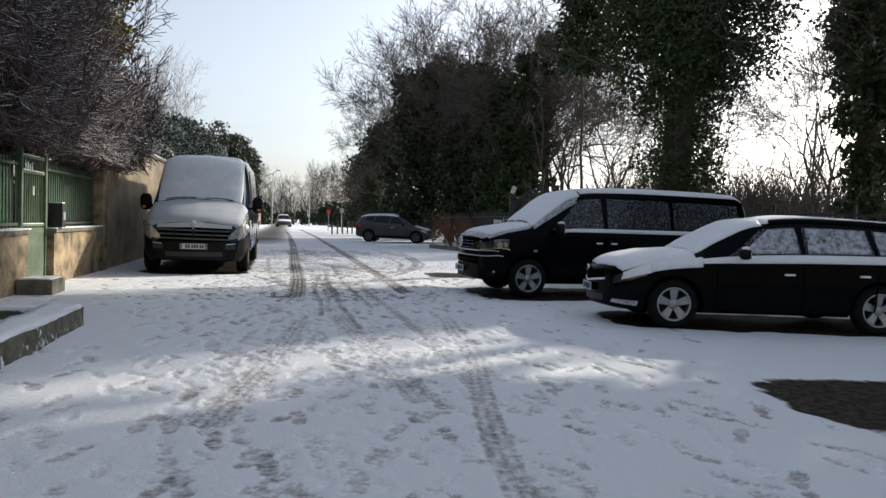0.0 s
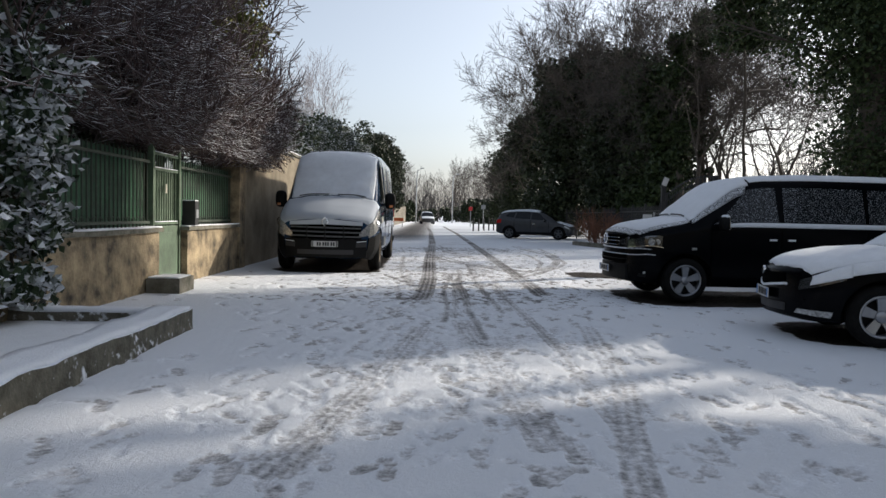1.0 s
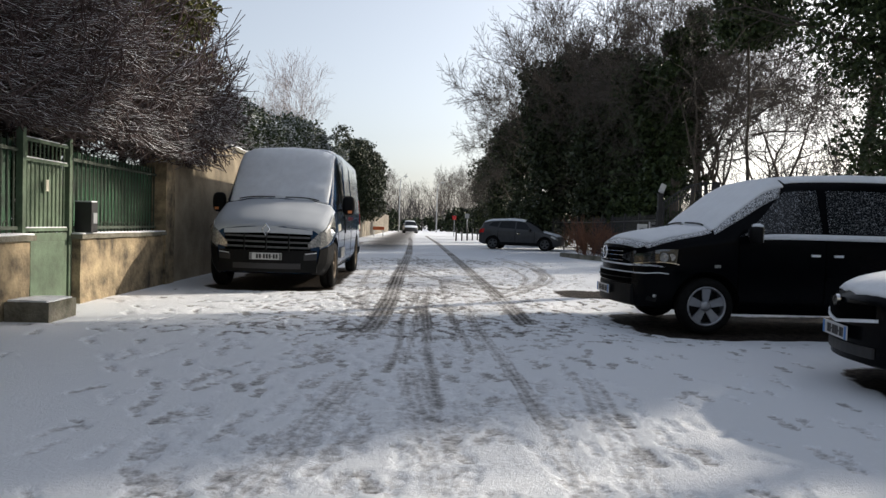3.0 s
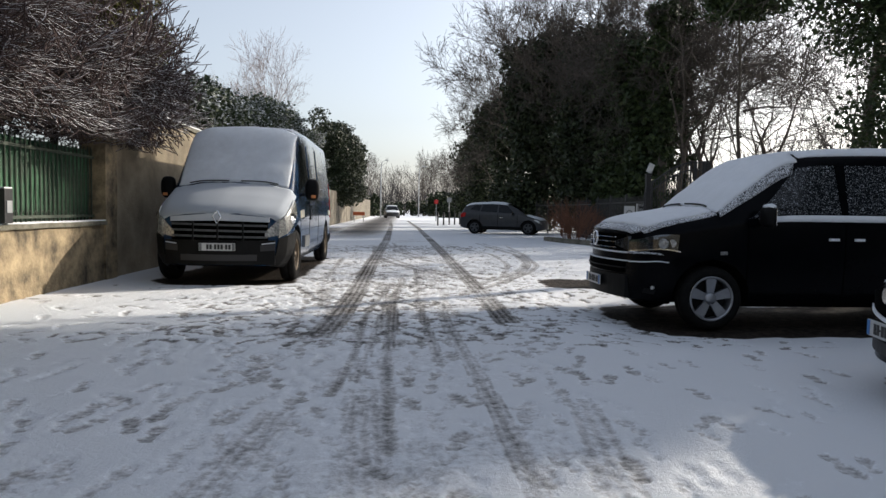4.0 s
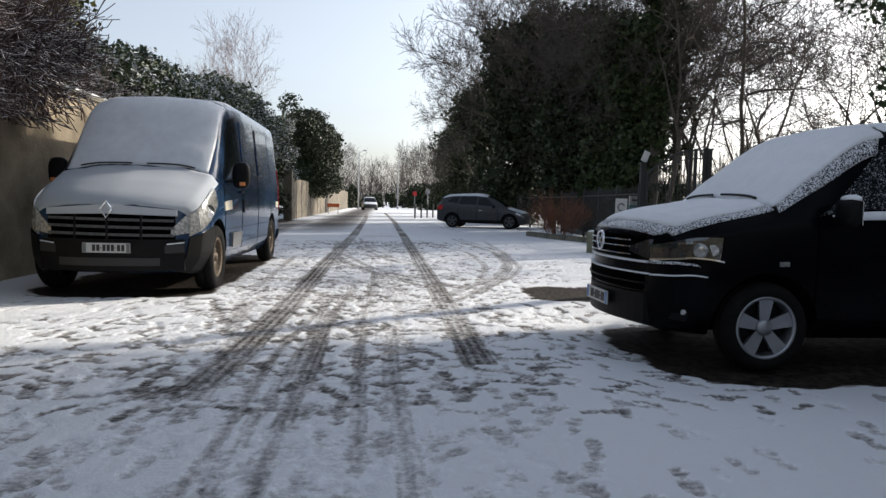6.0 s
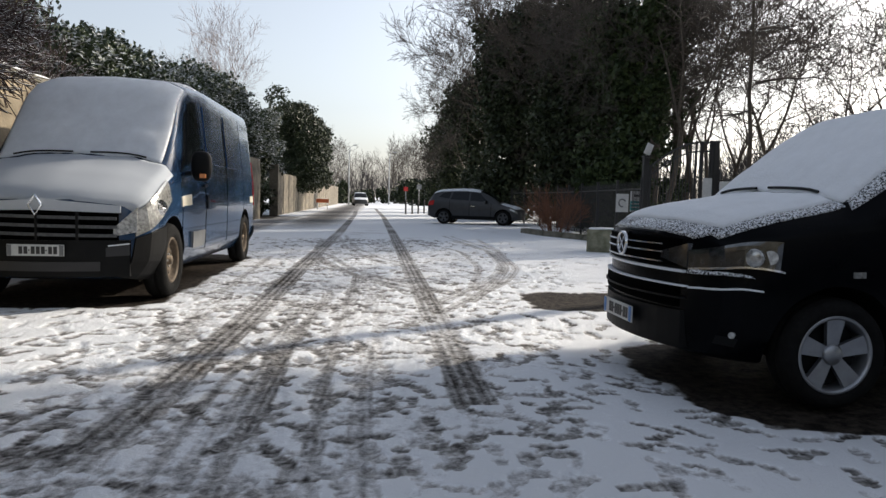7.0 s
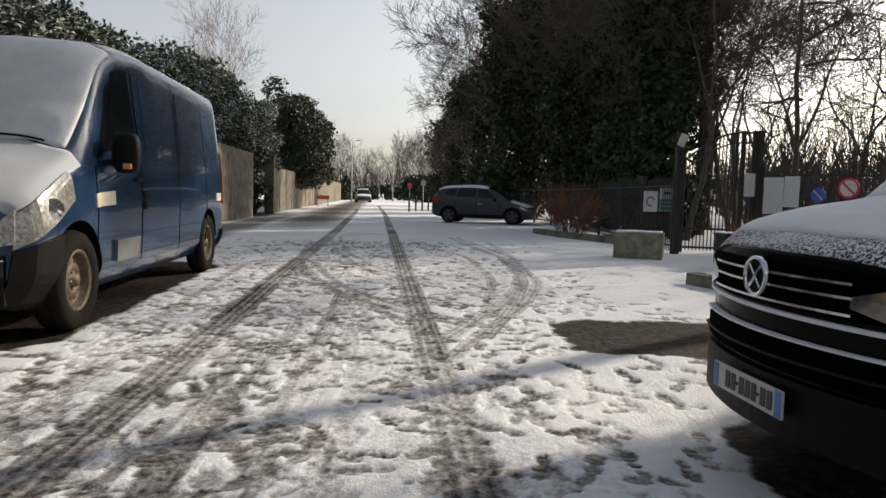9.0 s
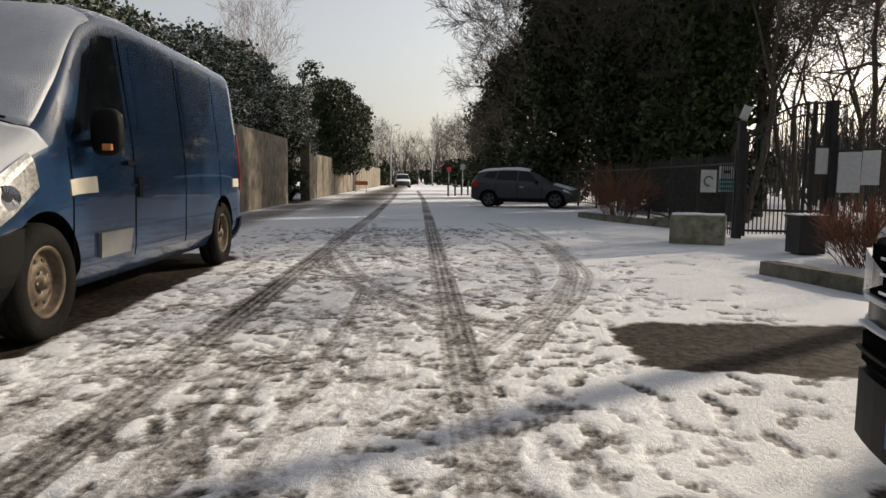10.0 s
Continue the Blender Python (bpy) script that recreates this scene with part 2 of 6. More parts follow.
TWIG_FAR = material("grey_far_twigs", (0.055, 0.05, 0.048), 0.9, var=0.3, bump=0.0)
IVY = leaf_material("ivy_leaves", (0.015, 0.027, 0.010), (0.058, 0.078, 0.028))
IVY_SNOW = leaf_material("snowy_ivy_leaves", (0.018, 0.035, 0.018), (0.05, 0.07, 0.035), snow=0.86)
HEDGE = leaf_material("snow_dusted_hedge", (0.02, 0.035, 0.016), (0.062, 0.078, 0.036), snow=1.02)
CONIFER = leaf_material("yellowish_conifer", (0.06, 0.07, 0.02), (0.17, 0.16, 0.05))
DARK_HEDGE = leaf_material("dark_evergreen", (0.014, 0.022, 0.011), (0.050, 0.062, 0.028), snow=1.42)
GROUND = ground_material()
# ---- builders ----
def part(name, bm, mat, parent, label="", smooth=False):
    """Links a bmesh as one mesh object under a thing or a part."""
    me = bpy.data.meshes.new(name)
    bmesh.ops.recalc_face_normals(bm, faces=bm.faces)
    bm.to_mesh(me)
    bm.free()
    if smooth:
        me.shade_smooth()
    me.materials.append(mat)
    ob = new(name, me)
    if parent:
        ob.parent = parent
    if label:
        tagged(ob, label)
    return ob


def thing(name, m, label, category, group="", kind=""):
    e = new(name)
    e.empty_display_size = 0.2
    e.matrix_world = m
    return tagged(e, label, category, group, kind)


def box_bm(x0, x1, y0, y1, z0, z1, bevel=0.0, seg=2, bm=None):
    bm = bm or bmesh.new()
    r = bmesh.ops.create_cube(bm, size=1.0, matrix=Matrix.Translation(((x0 + x1) / 2, (y0 + y1) / 2, (z0 + z1) / 2)) @ Matrix.Diagonal((x1 - x0, y1 - y0, z1 - z0, 1)))
    if bevel:
        es = list({e for v in r["verts"] for e in v.link_edges})
        bmesh.ops.bevel(bm, geom=es, offset=bevel, segments=seg, affect="EDGES", profile=0.7)
    return bm


def rough_box(x0, x1, y0, y1, z0, z1, step=0.12, amount=0.015, bevel=0.02, seed=0.0):
    """A worn block: its faces are cut into small ones and pushed about."""
    bm = box_bm(x0, x1, y0, y1, z0, z1)
    for _ in range(6):
        long_edges = [e for e in bm.edges if e.calc_length() > step * 1.6]
        if not long_edges or len(bm.faces) > 6000:
            break
        bmesh.ops.subdivide_edges(bm, edges=long_edges, cuts=1, use_grid_fill=True)
    for v in bm.verts:
        n = noise.noise_vector(v.co * 2.3 + Vector((seed, 3.1, 0))) * amount + noise.noise_vector(v.co * 9 + Vector((seed, 0, 0))) * amount * 0.5
        v.co += n
    return bm


def tube_bm(path, radius, sides=8, bm=None, cap=True):
    bm = bm or bmesh.new()
    rings = []
    pts = [Vector(p) for p in path]
    for i, p in enumerate(pts):
        d = (pts[min(i + 1, len(pts) - 1)] - pts[max(i - 1, 0)]).normalized()
        u = d.orthogonal().normalized() if abs(d.z) > 0.9 else d.cross(Vector((0, 0, 1))).normalized()
        w = d.cross(u)
        rr = radius[i] if isinstance(radius, (list, tuple)) else radius
        rings.append([bm.verts.new(p + (u * math.cos(a) + w * math.sin(a)) * rr) for a in [2 * math.pi * k / sides for k in range(sides)]])
    for a, b in zip(rings, rings[1:]):
        for k in range(sides):
            bm.faces.new((a[k], a[(k + 1) % sides], b[(k + 1) % sides], b[k]))
    if cap:
        bm.faces.new(rings[0])
        bm.faces.new(rings[-1])
    return bm


def lathe_bm(profile, sides=36, bm=None):
    """Turns a profile of (radius, along) round the y axis."""
    bm = bm or bmesh.new()
    rings = [[bm.verts.new((r * math.cos(2 * math.pi * k / sides), y, r * math.sin(2 * math.pi * k / sides))) for k in range(sides)] for r, y in profile]
    for a, b in zip(rings, rings[1:]):
        for k in range(sides):
            bm.faces.new((a[k], a[(k + 1) % sides], b[(k + 1) % sides], b[k]))
    return bm


# ---- ground: one sheet of trodden snow over asphalt ----
def lines(spans):
    out = []
    for a, b, n in spans:
        out += list(np.linspace(a, b, n, endpoint=False))
    return np.array(out + [spans[-1][1]])


rng = np.random.default_rng(7)
gx = lines([(-600, -60, 6), (-60, -8, 12), (-8, -3.4, 22), (-3.4, 4.6, 370), (4.6, 7.6, 60), (7.6, 12, 14), (12, 60, 16), (60, 600, 6)])
gy = lines([(-500, -20, 6), (-20, 0.6, 16), (0.6, 2.4, 24), (2.4, 13.5, 460), (13.5, 24, 270), (24, 48, 130), (48, 110, 50), (110, 900, 10)])
GX, GY = np.meshgrid(gx, gy)
wear = np.zeros_like(GX)
dip = np.zeros_like(GX)


def smooth(a, b, v):
    t = np.clip((v - a) / (b - a), 0, 1)
    return t * t * (3 - 2 * t)


def wobble(x, y, f, seed):
    r = np.random.default_rng(seed)
    out = np.zeros_like(x)
    for k in range(5):
        a, b, c = r.normal(0, f, 2).tolist() + [r.uniform(0, 6.28)]
        out += np.sin(a * x + b * y + c)
    return out / 5


def track(points, width, depth=0.6, ribs=4, start=None):
    """A tyre's track through points (x, y): worn, with the ribs of its tread left standing."""
    pts = np.array(points, float)
    seg = np.linalg.norm(np.diff(pts, axis=0), axis=1)
    cum = np.concatenate([[0], np.cumsum(seg)])
    fine = np.linspace(0, cum[-1], max(8, int(cum[-1] / 0.25)))
    px, py = np.interp(fine, cum, pts[:, 0]), np.interp(fine, cum, pts[:, 1])
    k = np.ones(5) / 5
    if len(px) > 12:
        px[2:-2], py[2:-2] = np.convolve(px, k, "valid"), np.convolve(py, k, "valid")
    for i in range(len(px) - 1):
        ax, ay, bx, by = px[i], py[i], px[i + 1], py[i + 1]
        x0, x1 = np.searchsorted(gx, [min(ax, bx) - width, max(ax, bx) + width])
        y0, y1 = np.searchsorted(gy, [min(ay, by) - width, max(ay, by) + width])
        if x1 <= x0 or y1 <= y0:
            continue
        X, Y = GX[y0:y1, x0:x1], GY[y0:y1, x0:x1]
        L = math.hypot(bx - ax, by - ay) + 1e-6
        u = ((X - ax) * (bx - ax) + (Y - ay) * (by - ay)) / L
        d = ((X - ax) * (by - ay) - (Y - ay) * (bx - ax)) / L
        on = (u > -0.05) & (u < L + 0.05)
        body = (1 - smooth(width * 0.42, width * 0.55, np.abs(d))) * on
        rib = 0.80 + 0.20 * np.cos(2 * math.pi * d / width * ribs)
        fade = 0.78 + 0.30 * wobble(X, Y, 1.2, 5) + 0.24 * wobble(X, Y, 9.0, 35)
        w = depth * body * rib * fade
        wear[y0:y1, x0:x1] = np.maximum(wear[y0:y1, x0:x1], w)
        dip[y0:y1, x0:x1] = np.maximum(dip[y0:y1, x0:x1], body * 0.008 * rib)


def footprint(x, y, ang, size, depth):
    """One shoe: sole and heel pressed into the snow."""
    for along, rad_a, rad_b in ((0.06, 0.095, 0.05), (-0.085, 0.055, 0.042)):
        cx, cy = x + math.sin(ang) * along * size, y + math.cos(ang) * along * size
        a, b = rad_a * size, rad_b * size
        x0, x1 = np.searchsorted(gx, [cx - 0.16, cx + 0.16])
        y0, y1 = np.searchsorted(gy, [cy - 0.16, cy + 0.16])
        if x1 <= x0 or y1 <= y0:
            continue
        X, Y = GX[y0:y1, x0:x1] - cx, GY[y0:y1, x0:x1] - cy
        u, v = X * math.sin(ang) + Y * math.cos(ang), X * math.cos(ang) - Y * math.sin(ang)
        q = np.sqrt((u / a) ** 2 + (v / b) ** 2)
        inside = 1 - smooth(0.86, 1.08, q)
        wear[y0:y1, x0:x1] = np.maximum(wear[y0:y1, x0:x1], inside * depth * (0.84 + 0.16 * np.cos(u * 120)))
        dip[y0:y1, x0:x1] = np.maximum(dip[y0:y1, x0:x1], inside * 0.014)
        rim = np.exp(-((q - 1.25) / 0.15) ** 2) * 0.004
        dip[y0:y1, x0:x1] -= rim


def bare(x0, x1, y0, y1, turn=0.0, edge=0.10, seed=1, amount=1.0):
    """A patch free of snow, as a parked car leaves it; one only darkens the recess."""
    cx, cy, hx, hy = (x0 + x1) / 2, (y0 + y1) / 2, (x1 - x0) / 2, (y1 - y0) / 2
    c, s = math.cos(radians(turn)), math.sin(radians(turn))
    u, v = (GX - cx) * c + (GY - cy) * s, -(GX - cx) * s + (GY - cy) * c
    r = min(hx, hy) * 0.55
    qx, qy = np.maximum(np.abs(u) - hx + r, 0), np.maximum(np.abs(v) - hy + r, 0)
    d = np.hypot(qx, qy) - r + 0.10 * wobble(GX, GY, 3.0, seed) + 0.05 * wobble(GX, GY, 11.0, seed + 9) + 0.03 * wobble(GX, GY, 34.0, seed + 19)
    m = amount * (1 - smooth(-edge / 2, edge / 2, d))
    np.maximum(wear, m, out=wear)
    np.maximum(dip, 0.012 * m, out=dip)


# a general thinning along the driven middle of the street
lane = np.exp(-((GX - 1.1 - 0.1 * wobble(GX, GY, 0.3, 3)) / 1.5) ** 2) * smooth(1.5, 4.0, GY)
np.maximum(wear, lane * (0.05 + 0.15 * wobble(GX, GY, 2.2, 4) + 0.12 * wobble(GX, GY, 6.0, 14)), out=wear)
sunny = smooth(11.5, 13.5, GY) * (1 - smooth(30, 50, GY)) * np.exp(-((GX - 1.2) / 2.8) ** 2)
np.maximum(wear, sunny * (0.14 + 0.18 * wobble(GX, GY, 2.5, 6) + 0.12 * wobble(GX, GY, 7.0, 8)), out=wear)
far_road = smooth(26, 42, GY) * (1 - smooth(0.2, 2.2, np.abs(GX + 1.3)))
np.maximum(wear, far_road * 0.75, out=wear)
track([(0.12, 10.8), (0.16, 11.6), (0.22, 14), (0.2, 20), (0.25, 30), (0.1, 48), (-0.4, 75)], 0.30, 0.92)
track([(1.97, 11.7), (1.98, 13), (1.96, 20), (1.92, 30), (1.8, 48), (1.3, 75)], 0.28, 0.90)
track([(1.0, 2.6), (1.22, 4.1), (1.43, 5.0), (1.68, 6.1)], 0.20, 0.50, 3)
track([(-0.45, 4.2), (-0.18, 5.7), (0.0, 6.8), (0.18, 8.4)], 0.26, 0.46)
track([(1.55, 5.2), (1.75, 6.8), (1.97, 8.6)], 0.22, 0.36, 3)
track([(0.92, 4.6), (0.84, 5.8), (0.74, 7.0), (0.68, 8.0), (0.62, 8.9)], 0.26, 0.48)
track([(0.8, 7.8), (0.75, 10), (0.7, 13.5), (0.9, 16)], 0.10, 0.6, 1)
track([(0.42, 8.8), (0.5, 10), (0.45, 12), (0.6, 14)], 0.09, 0.65, 1)
track([(1.35, 4.5), (1.45, 8), (1.3, 12), (1.5, 15)], 0.14, 0.5, 2)
# the curved tracks of cars that turned
for off in (0.0, 0.22):
    track([(0.28 + off, 21.6), (0.74 + off, 19.2), (1.24 + off, 17.8), (1.75 + off, 16.9), (2.3 + off, 16.2)], 0.14, 0.70, 2)
    track([(3.45 + off, 29.0), (3.9 + off, 23.5), (3.54 + off, 19.35), (2.9 + off, 17.2), (2.3 + off, 16.0), (1.9 + off, 14.9)], 0.14, 0.64, 2)
    track([(0.28 + off, 28.6), (0.7 + off, 23.8), (1.26 + off, 21.0), (2.1 + off, 19.0)], 0.13, 0.62, 2)
track([(4.3, 28.0), (4.1, 22.5), (3.3, 18.6), (2.6, 16.6)], 0.15, 0.52, 2)
for k in range(7):
    x = rng.uniform(-0.6, 2.6)
    track([(x, 11 + 3 * rng.random()), (x + rng.uniform(-0.3, 0.3), 15), (x + rng.uniform(-0.5, 0.5), 19 + 4 * rng.random())], rng.uniform(0.07, 0.16), rng.uniform(0.35, 0.6), 2)
# a car that turned round here, and narrow wheels along the middle
track([(0.0, 26.6), (0.15, 22.6), (0.5, 20.0), (1.05, 18.2), (1.74, 16.5)], 0.16, 0.68, 3)
track([(3.46, 27.0), (3.94, 22.9), (3.64, 19.7), (3.01, 17.2), (2.46, 15.6)], 0.16, 0.64, 3)
track([(2.26, 27.8), (3.24, 22.9), (3.14, 19.5), (2.66, 16.9)], 0.13, 0.58, 2)
track([(0.85, 16.4), (0.76, 13.3), (0.78, 11.2), (0.72, 9.6)], 0.10, 0.72, 2)
track([(0.62, 15.2), (0.66, 13.0), (0.62, 11.0), (0.55, 9.2)], 0.09, 0.68, 2)
track([(1.12, 17.9), (1.06, 13.6), (1.10, 11.6), (1.16, 9.8)], 0.10, 0.66, 2)
# people's tracks, step by step along the street
for k in range(70):
    x, y = rng.normal(0.55, 1.45), rng.uniform(0.5, 15)
    if k % 6 == 0:
        x = rng.uniform(-3.0, 4.2)
    ang = rng.normal(0.05, 0.25) + (math.pi if rng.random() < 0.45 else 0)
    for i in range(int(rng.integers(6, 20))):
        side = 0.10 if i % 2 else -0.10
        footprint(x + side * math.cos(ang), y - side * math.sin(ang), ang + rng.normal(0, 0.12), rng.uniform(0.9, 1.15), rng.uniform(0.20, 0.54))
        x, y = x + 0.66 * math.sin(ang) + rng.normal(0, 0.03), y + 0.66 * math.cos(ang) + rng.normal(0, 0.05)
        ang += rng.normal(0, 0.05)
for k in range(2900):
    x, y = rng.normal(0.9, 1.8), rng.uniform(10.5, 27)
    footprint(x, y, rng.uniform(0, 6.28), rng.uniform(0.65, 1.1), rng.uniform(0.40, 0.85))
for k in range(620):
    footprint(rng.normal(0.7, 1.35), rng.uniform(1.5, 11.5), rng.normal(0, 0.5) + (math.pi if k % 2 else 0), rng.uniform(0.7, 1.1), rng.uniform(0.10, 0.38))
# under and beside the parked cars, and where cars stood
bare(-2.95, -0.85, 14.9, 21.4, seed=11, edge=0.12)
# bare ground laid in the wall's recess to make it darker
bare(-5.4, -3.6, 40.8, 46.3, seed=16, edge=0.3)
bare(-3.9, -2.3, 24.5, 46.0, seed=17, edge=1.2, amount=0.62)
bare(3.15, 7.8, 14.75, 16.3, -8, seed=12, amount=1.12)
bare(3.5, 8.5, 3.25, 4.75, -8, seed=13)
# ---- parked vehicles: a body is a smooth surface over stations along its length ----
def pchip(xs, ys, x):
    """Monotone cubic through the stations; ys has one row a station."""
    xs, ys = np.array(xs, float), np.array(ys, float)
    h = np.diff(xs)
    d = np.diff(ys, axis=0) / h.reshape(-1, *([1] * (ys.ndim - 1)))
    m = np.zeros_like(ys)
    m[0], m[-1] = d[0], d[-1]
    for i in range(1, len(xs) - 1):
        ok = d[i - 1] * d[i] > 0
        den = np.where(ok, d[i - 1] + d[i], 1.0)
        m[i] = np.where(ok, 2 * d[i - 1] * d[i] / den, 0.0)
    i = int(np.clip(np.searchsorted(xs, x) - 1, 0, len(xs) - 2))
    t = (x - xs[i]) / h[i]
    return (2 * t**3 - 3 * t**2 + 1) * ys[i] + (t**3 - 2 * t**2 + t) * h[i] * m[i] + (-2 * t**3 + 3 * t**2) * ys[i + 1] + (t**3 - t**2) * h[i] * m[i + 1]


class Shell:
    """rows: station; floor height, floor half width; then (half width, height) of rocker, flank, belt, roof edge, roof shoulder; crown height."""

    def __init__(self, rows, bow, bow_length=0.9, rear_bow=0.06, nose=0.0):
        self.nose = nose
        self.s = [r[0] for r in rows]
        self.p = np.array([[[0, r[1]], [r[2], r[1]], *[list(q) for q in r[3:8]], [0, r[8]]] for r in rows], float)
        self.bow, self.bl, self.rb, self.length = bow, bow_length, rear_bow, self.s[-1]
        self.w = max(q[0] for r in rows for q in r[3:8])

    def at(self, s, v, side=1, out=0.0):
        P = pchip(self.s, self.p, s)

        def lin(u):
            u = min(max(u, 0.0), 6.99999)
            i = int(u)
            return P[i] + (P[i + 1] - P[i]) * (u - i)
        q = (lin(v - 0.16) + lin(v - 0.08) + lin(v) + lin(v + 0.08) + lin(v + 0.16)) / 5 if 0.2 < v < 6.8 else lin(v)
        y, z = float(q[0]), float(q[1])
        x = s + self.shift(s, y)
        return Vector((x, y * side, z))

    def shift(self, s, y):
        k = (y / self.w) ** 2
        f = max(0.0, 1 - s / self.bl) ** 1.5
        r = max(0.0, 1 - (self.length - s) / 0.5) ** 1.5
        return self.bow * k * f - self.rb * k * r - self.nose * max(0.0, 1 - s / 0.95)

    def point(self, s, v, side=1, out=0.0):
        p = self.at(s, v)
        if out:
            e = 0.02
            a = self.at(min(s + e, self.length), v) - self.at(max(s - e, 0), v)
            b = self.at(s, min(v + 0.1, 7)) - self.at(s, max(v - 0.1, 0))
            n = b.cross(a)
            if v > 6.95:
                n.y = 0.0
            n = n.normalized() if n.length > 1e-9 else Vector((0, 0, 1))
            c = Vector((p.x, 0, 0.55))
            if n.dot(p - c) < 0:
                n = -n
            p = p + n * out
        return Vector((p.x, p.y * side, p.z))

    def front(self, y, z, out=0.0):
        """A point on the nose."""
        return Vector((self.shift(0, y) - out, y, z))

    def body_bm(self, n=64):
        bm = bmesh.new()
        ss = sorted(set([round(a, 4) for a in np.linspace(0, self.length, n)] + [round(a, 4) for a in self.s]))
        vs = [0, 0.5, 0.84, 0.92, 1, 1.08, 1.16, 1.5, 1.84, 1.92, 2, 2.08, 2.16, 2.5, 2.84, 3, 3.16, 3.5, 3.84, 3.92, 4, 4.08, 4.16, 4.5, 4.84, 4.92, 5, 5.08, 5.16, 5.5, 5.84, 6, 6.16, 6.5, 7]
        rings = []
        for s in ss:
            right = [self.at(s, v) for v in vs]
            ring = [bm.verts.new(p) for p in right]
            left = [bm.verts.new((p.x, -p.y, p.z)) for p in right[1:-1]]
            rings.append((ring, left))
        m = len(vs)
        loops = [r + l[::-1] for r, l in rings]
        k = len(loops[0])
        for a, b in zip(loops, loops[1:]):
            for i in range(k):
                bm.faces.new((a[i], a[(i + 1) % k], b[(i + 1) % k], b[i]))
        for (ring, left), s in ((rings[0], 0.0), (rings[-1], self.length)):
            cols = 8
            rows = []
            for i in range(1, m - 1):
                y, z = ring[i].co.y, ring[i].co.z
                mid = [bm.verts.new((s + self.shift(s, y * (1 - 2 * c / cols)), y * (1 - 2 * c / cols), z)) for c in range(1, cols)]
                rows.append([ring[i], *mid, left[i - 1]])
            for a, b in zip(rows, rows[1:]):
                for c in range(cols):
                    bm.faces.new((a[c], a[c + 1], b[c + 1], b[c]))
            for end, row in ((ring[0], rows[0]), (ring[-1], rows[-1])):
                for c in range(cols):
                    bm.faces.new((row[c], row[c + 1], end))
        return bm

    def panel_bm(self, quad, out=0.006, nu=10, nv=6, side=1, thick=0.02, lump=0.0, both=False, seed=0.0):
        """A patch of the surface between four corners (station, level), lifted off it, with edges that go down into it."""
        bm = bmesh.new()
        for sd in ((1, -1) if both else (side,)):
            top, low = [], []
            for i in range(nu + 1):
                a = i / nu
                rt, rl = [], []
                for j in range(nv + 1):
                    b = j / nv
                    s = (quad[0][0] * (1 - a) + quad[1][0] * a) * (1 - b) + (quad[3][0] * (1 - a) + quad[2][0] * a) * b
                    v = (quad[0][1] * (1 - a) + quad[1][1] * a) * (1 - b) + (quad[3][1] * (1 - a) + quad[2][1] * a) * b
                    s = min(max(s, 0), self.length)
                    o = out
                    if lump:
                        p0 = self.at(s, v)
                        edge = min(1.0, 5 * min(a, 1 - a, b, 1.0 if quad[2][1] > 6.9 else 1 - b) + 0.25)
                        nz = noise.noise(Vector((p0.x * 3 + seed, p0.y * sd * 3, p0.z * 3))) + 0.6 * noise.noise(Vector((p0.x * 11 + seed, p0.y * sd * 11, p0.z * 11)))
                        o = out + lump * edge * (0.88 + 0.28 * nz)
                        if edge < 0.9:
                            s = min(max(s + 0.03 * nz, 0), self.length)
                    rt.append(bm.verts.new(self.point(s, v, sd, o)))
                    rl.append(bm.verts.new(self.point(s, v, sd, -thick)))
                top.append(rt)
                low.append(rl)
            for i in range(nu):
                for j in range(nv):
                    bm.faces.new((top[i][j], top[i + 1][j], top[i + 1][j + 1], top[i][j + 1]))
            for i in range(nu):
                bm.faces.new((top[i][0], top[i + 1][0], low[i + 1][0], low[i][0]))
                if quad[2][1] < 6.9:
                    bm.faces.new((top[i][nv], top[i + 1][nv], low[i + 1][nv], low[i][nv]))
            for j in range(nv):
                bm.faces.new((top[0][j], top[0][j + 1], low[0][j + 1], low[0][j]))
                bm.faces.new((top[nu][j], top[nu][j + 1], low[nu][j + 1], low[nu][j]))
        bmesh.ops.remove_doubles(bm, verts=bm.verts, dist=0.0004)
        return bm

    def nose_bm(self, quads, out=0.012, depth=0.06, nu=10, bm=None):
        """Pieces on the nose between y0, y1, z0, z1 (z given as two values, at the ends)."""
        bm = bm or bmesh.new()
        for y0, y1, za, zb, zc, zd in quads:
            # za, zb: lower and upper edge at y0; zc, zd: at y1
            f, r = [], []
            for i in range(nu + 1):
                a = i / nu
                y = y0 + (y1 - y0) * a
                lo, hi = za + (zc - za) * a, zb + (zd - zb) * a
                f.append((bm.verts.new(self.front(y, lo, out)), bm.verts.new(self.front(y, hi, out))))
                r.append((bm.verts.new(self.front(y, lo, -depth)), bm.verts.new(self.front(y, hi, -depth))))
            for i in range(nu):
                bm.faces.new((f[i][0], f[i + 1][0], f[i + 1][1], f[i][1]))
                bm.faces.new((f[i][0], f[i + 1][0], r[i + 1][0], r[i][0]))
                bm.faces.new((f[i][1], f[i + 1][1], r[i + 1][1], r[i][1]))
            bm.faces.new((f[0][0], f[0][1], r[0][1], r[0][0]))
            bm.faces.new((f[nu][0], f[nu][1], r[nu][1], r[nu][0]))
        return bm


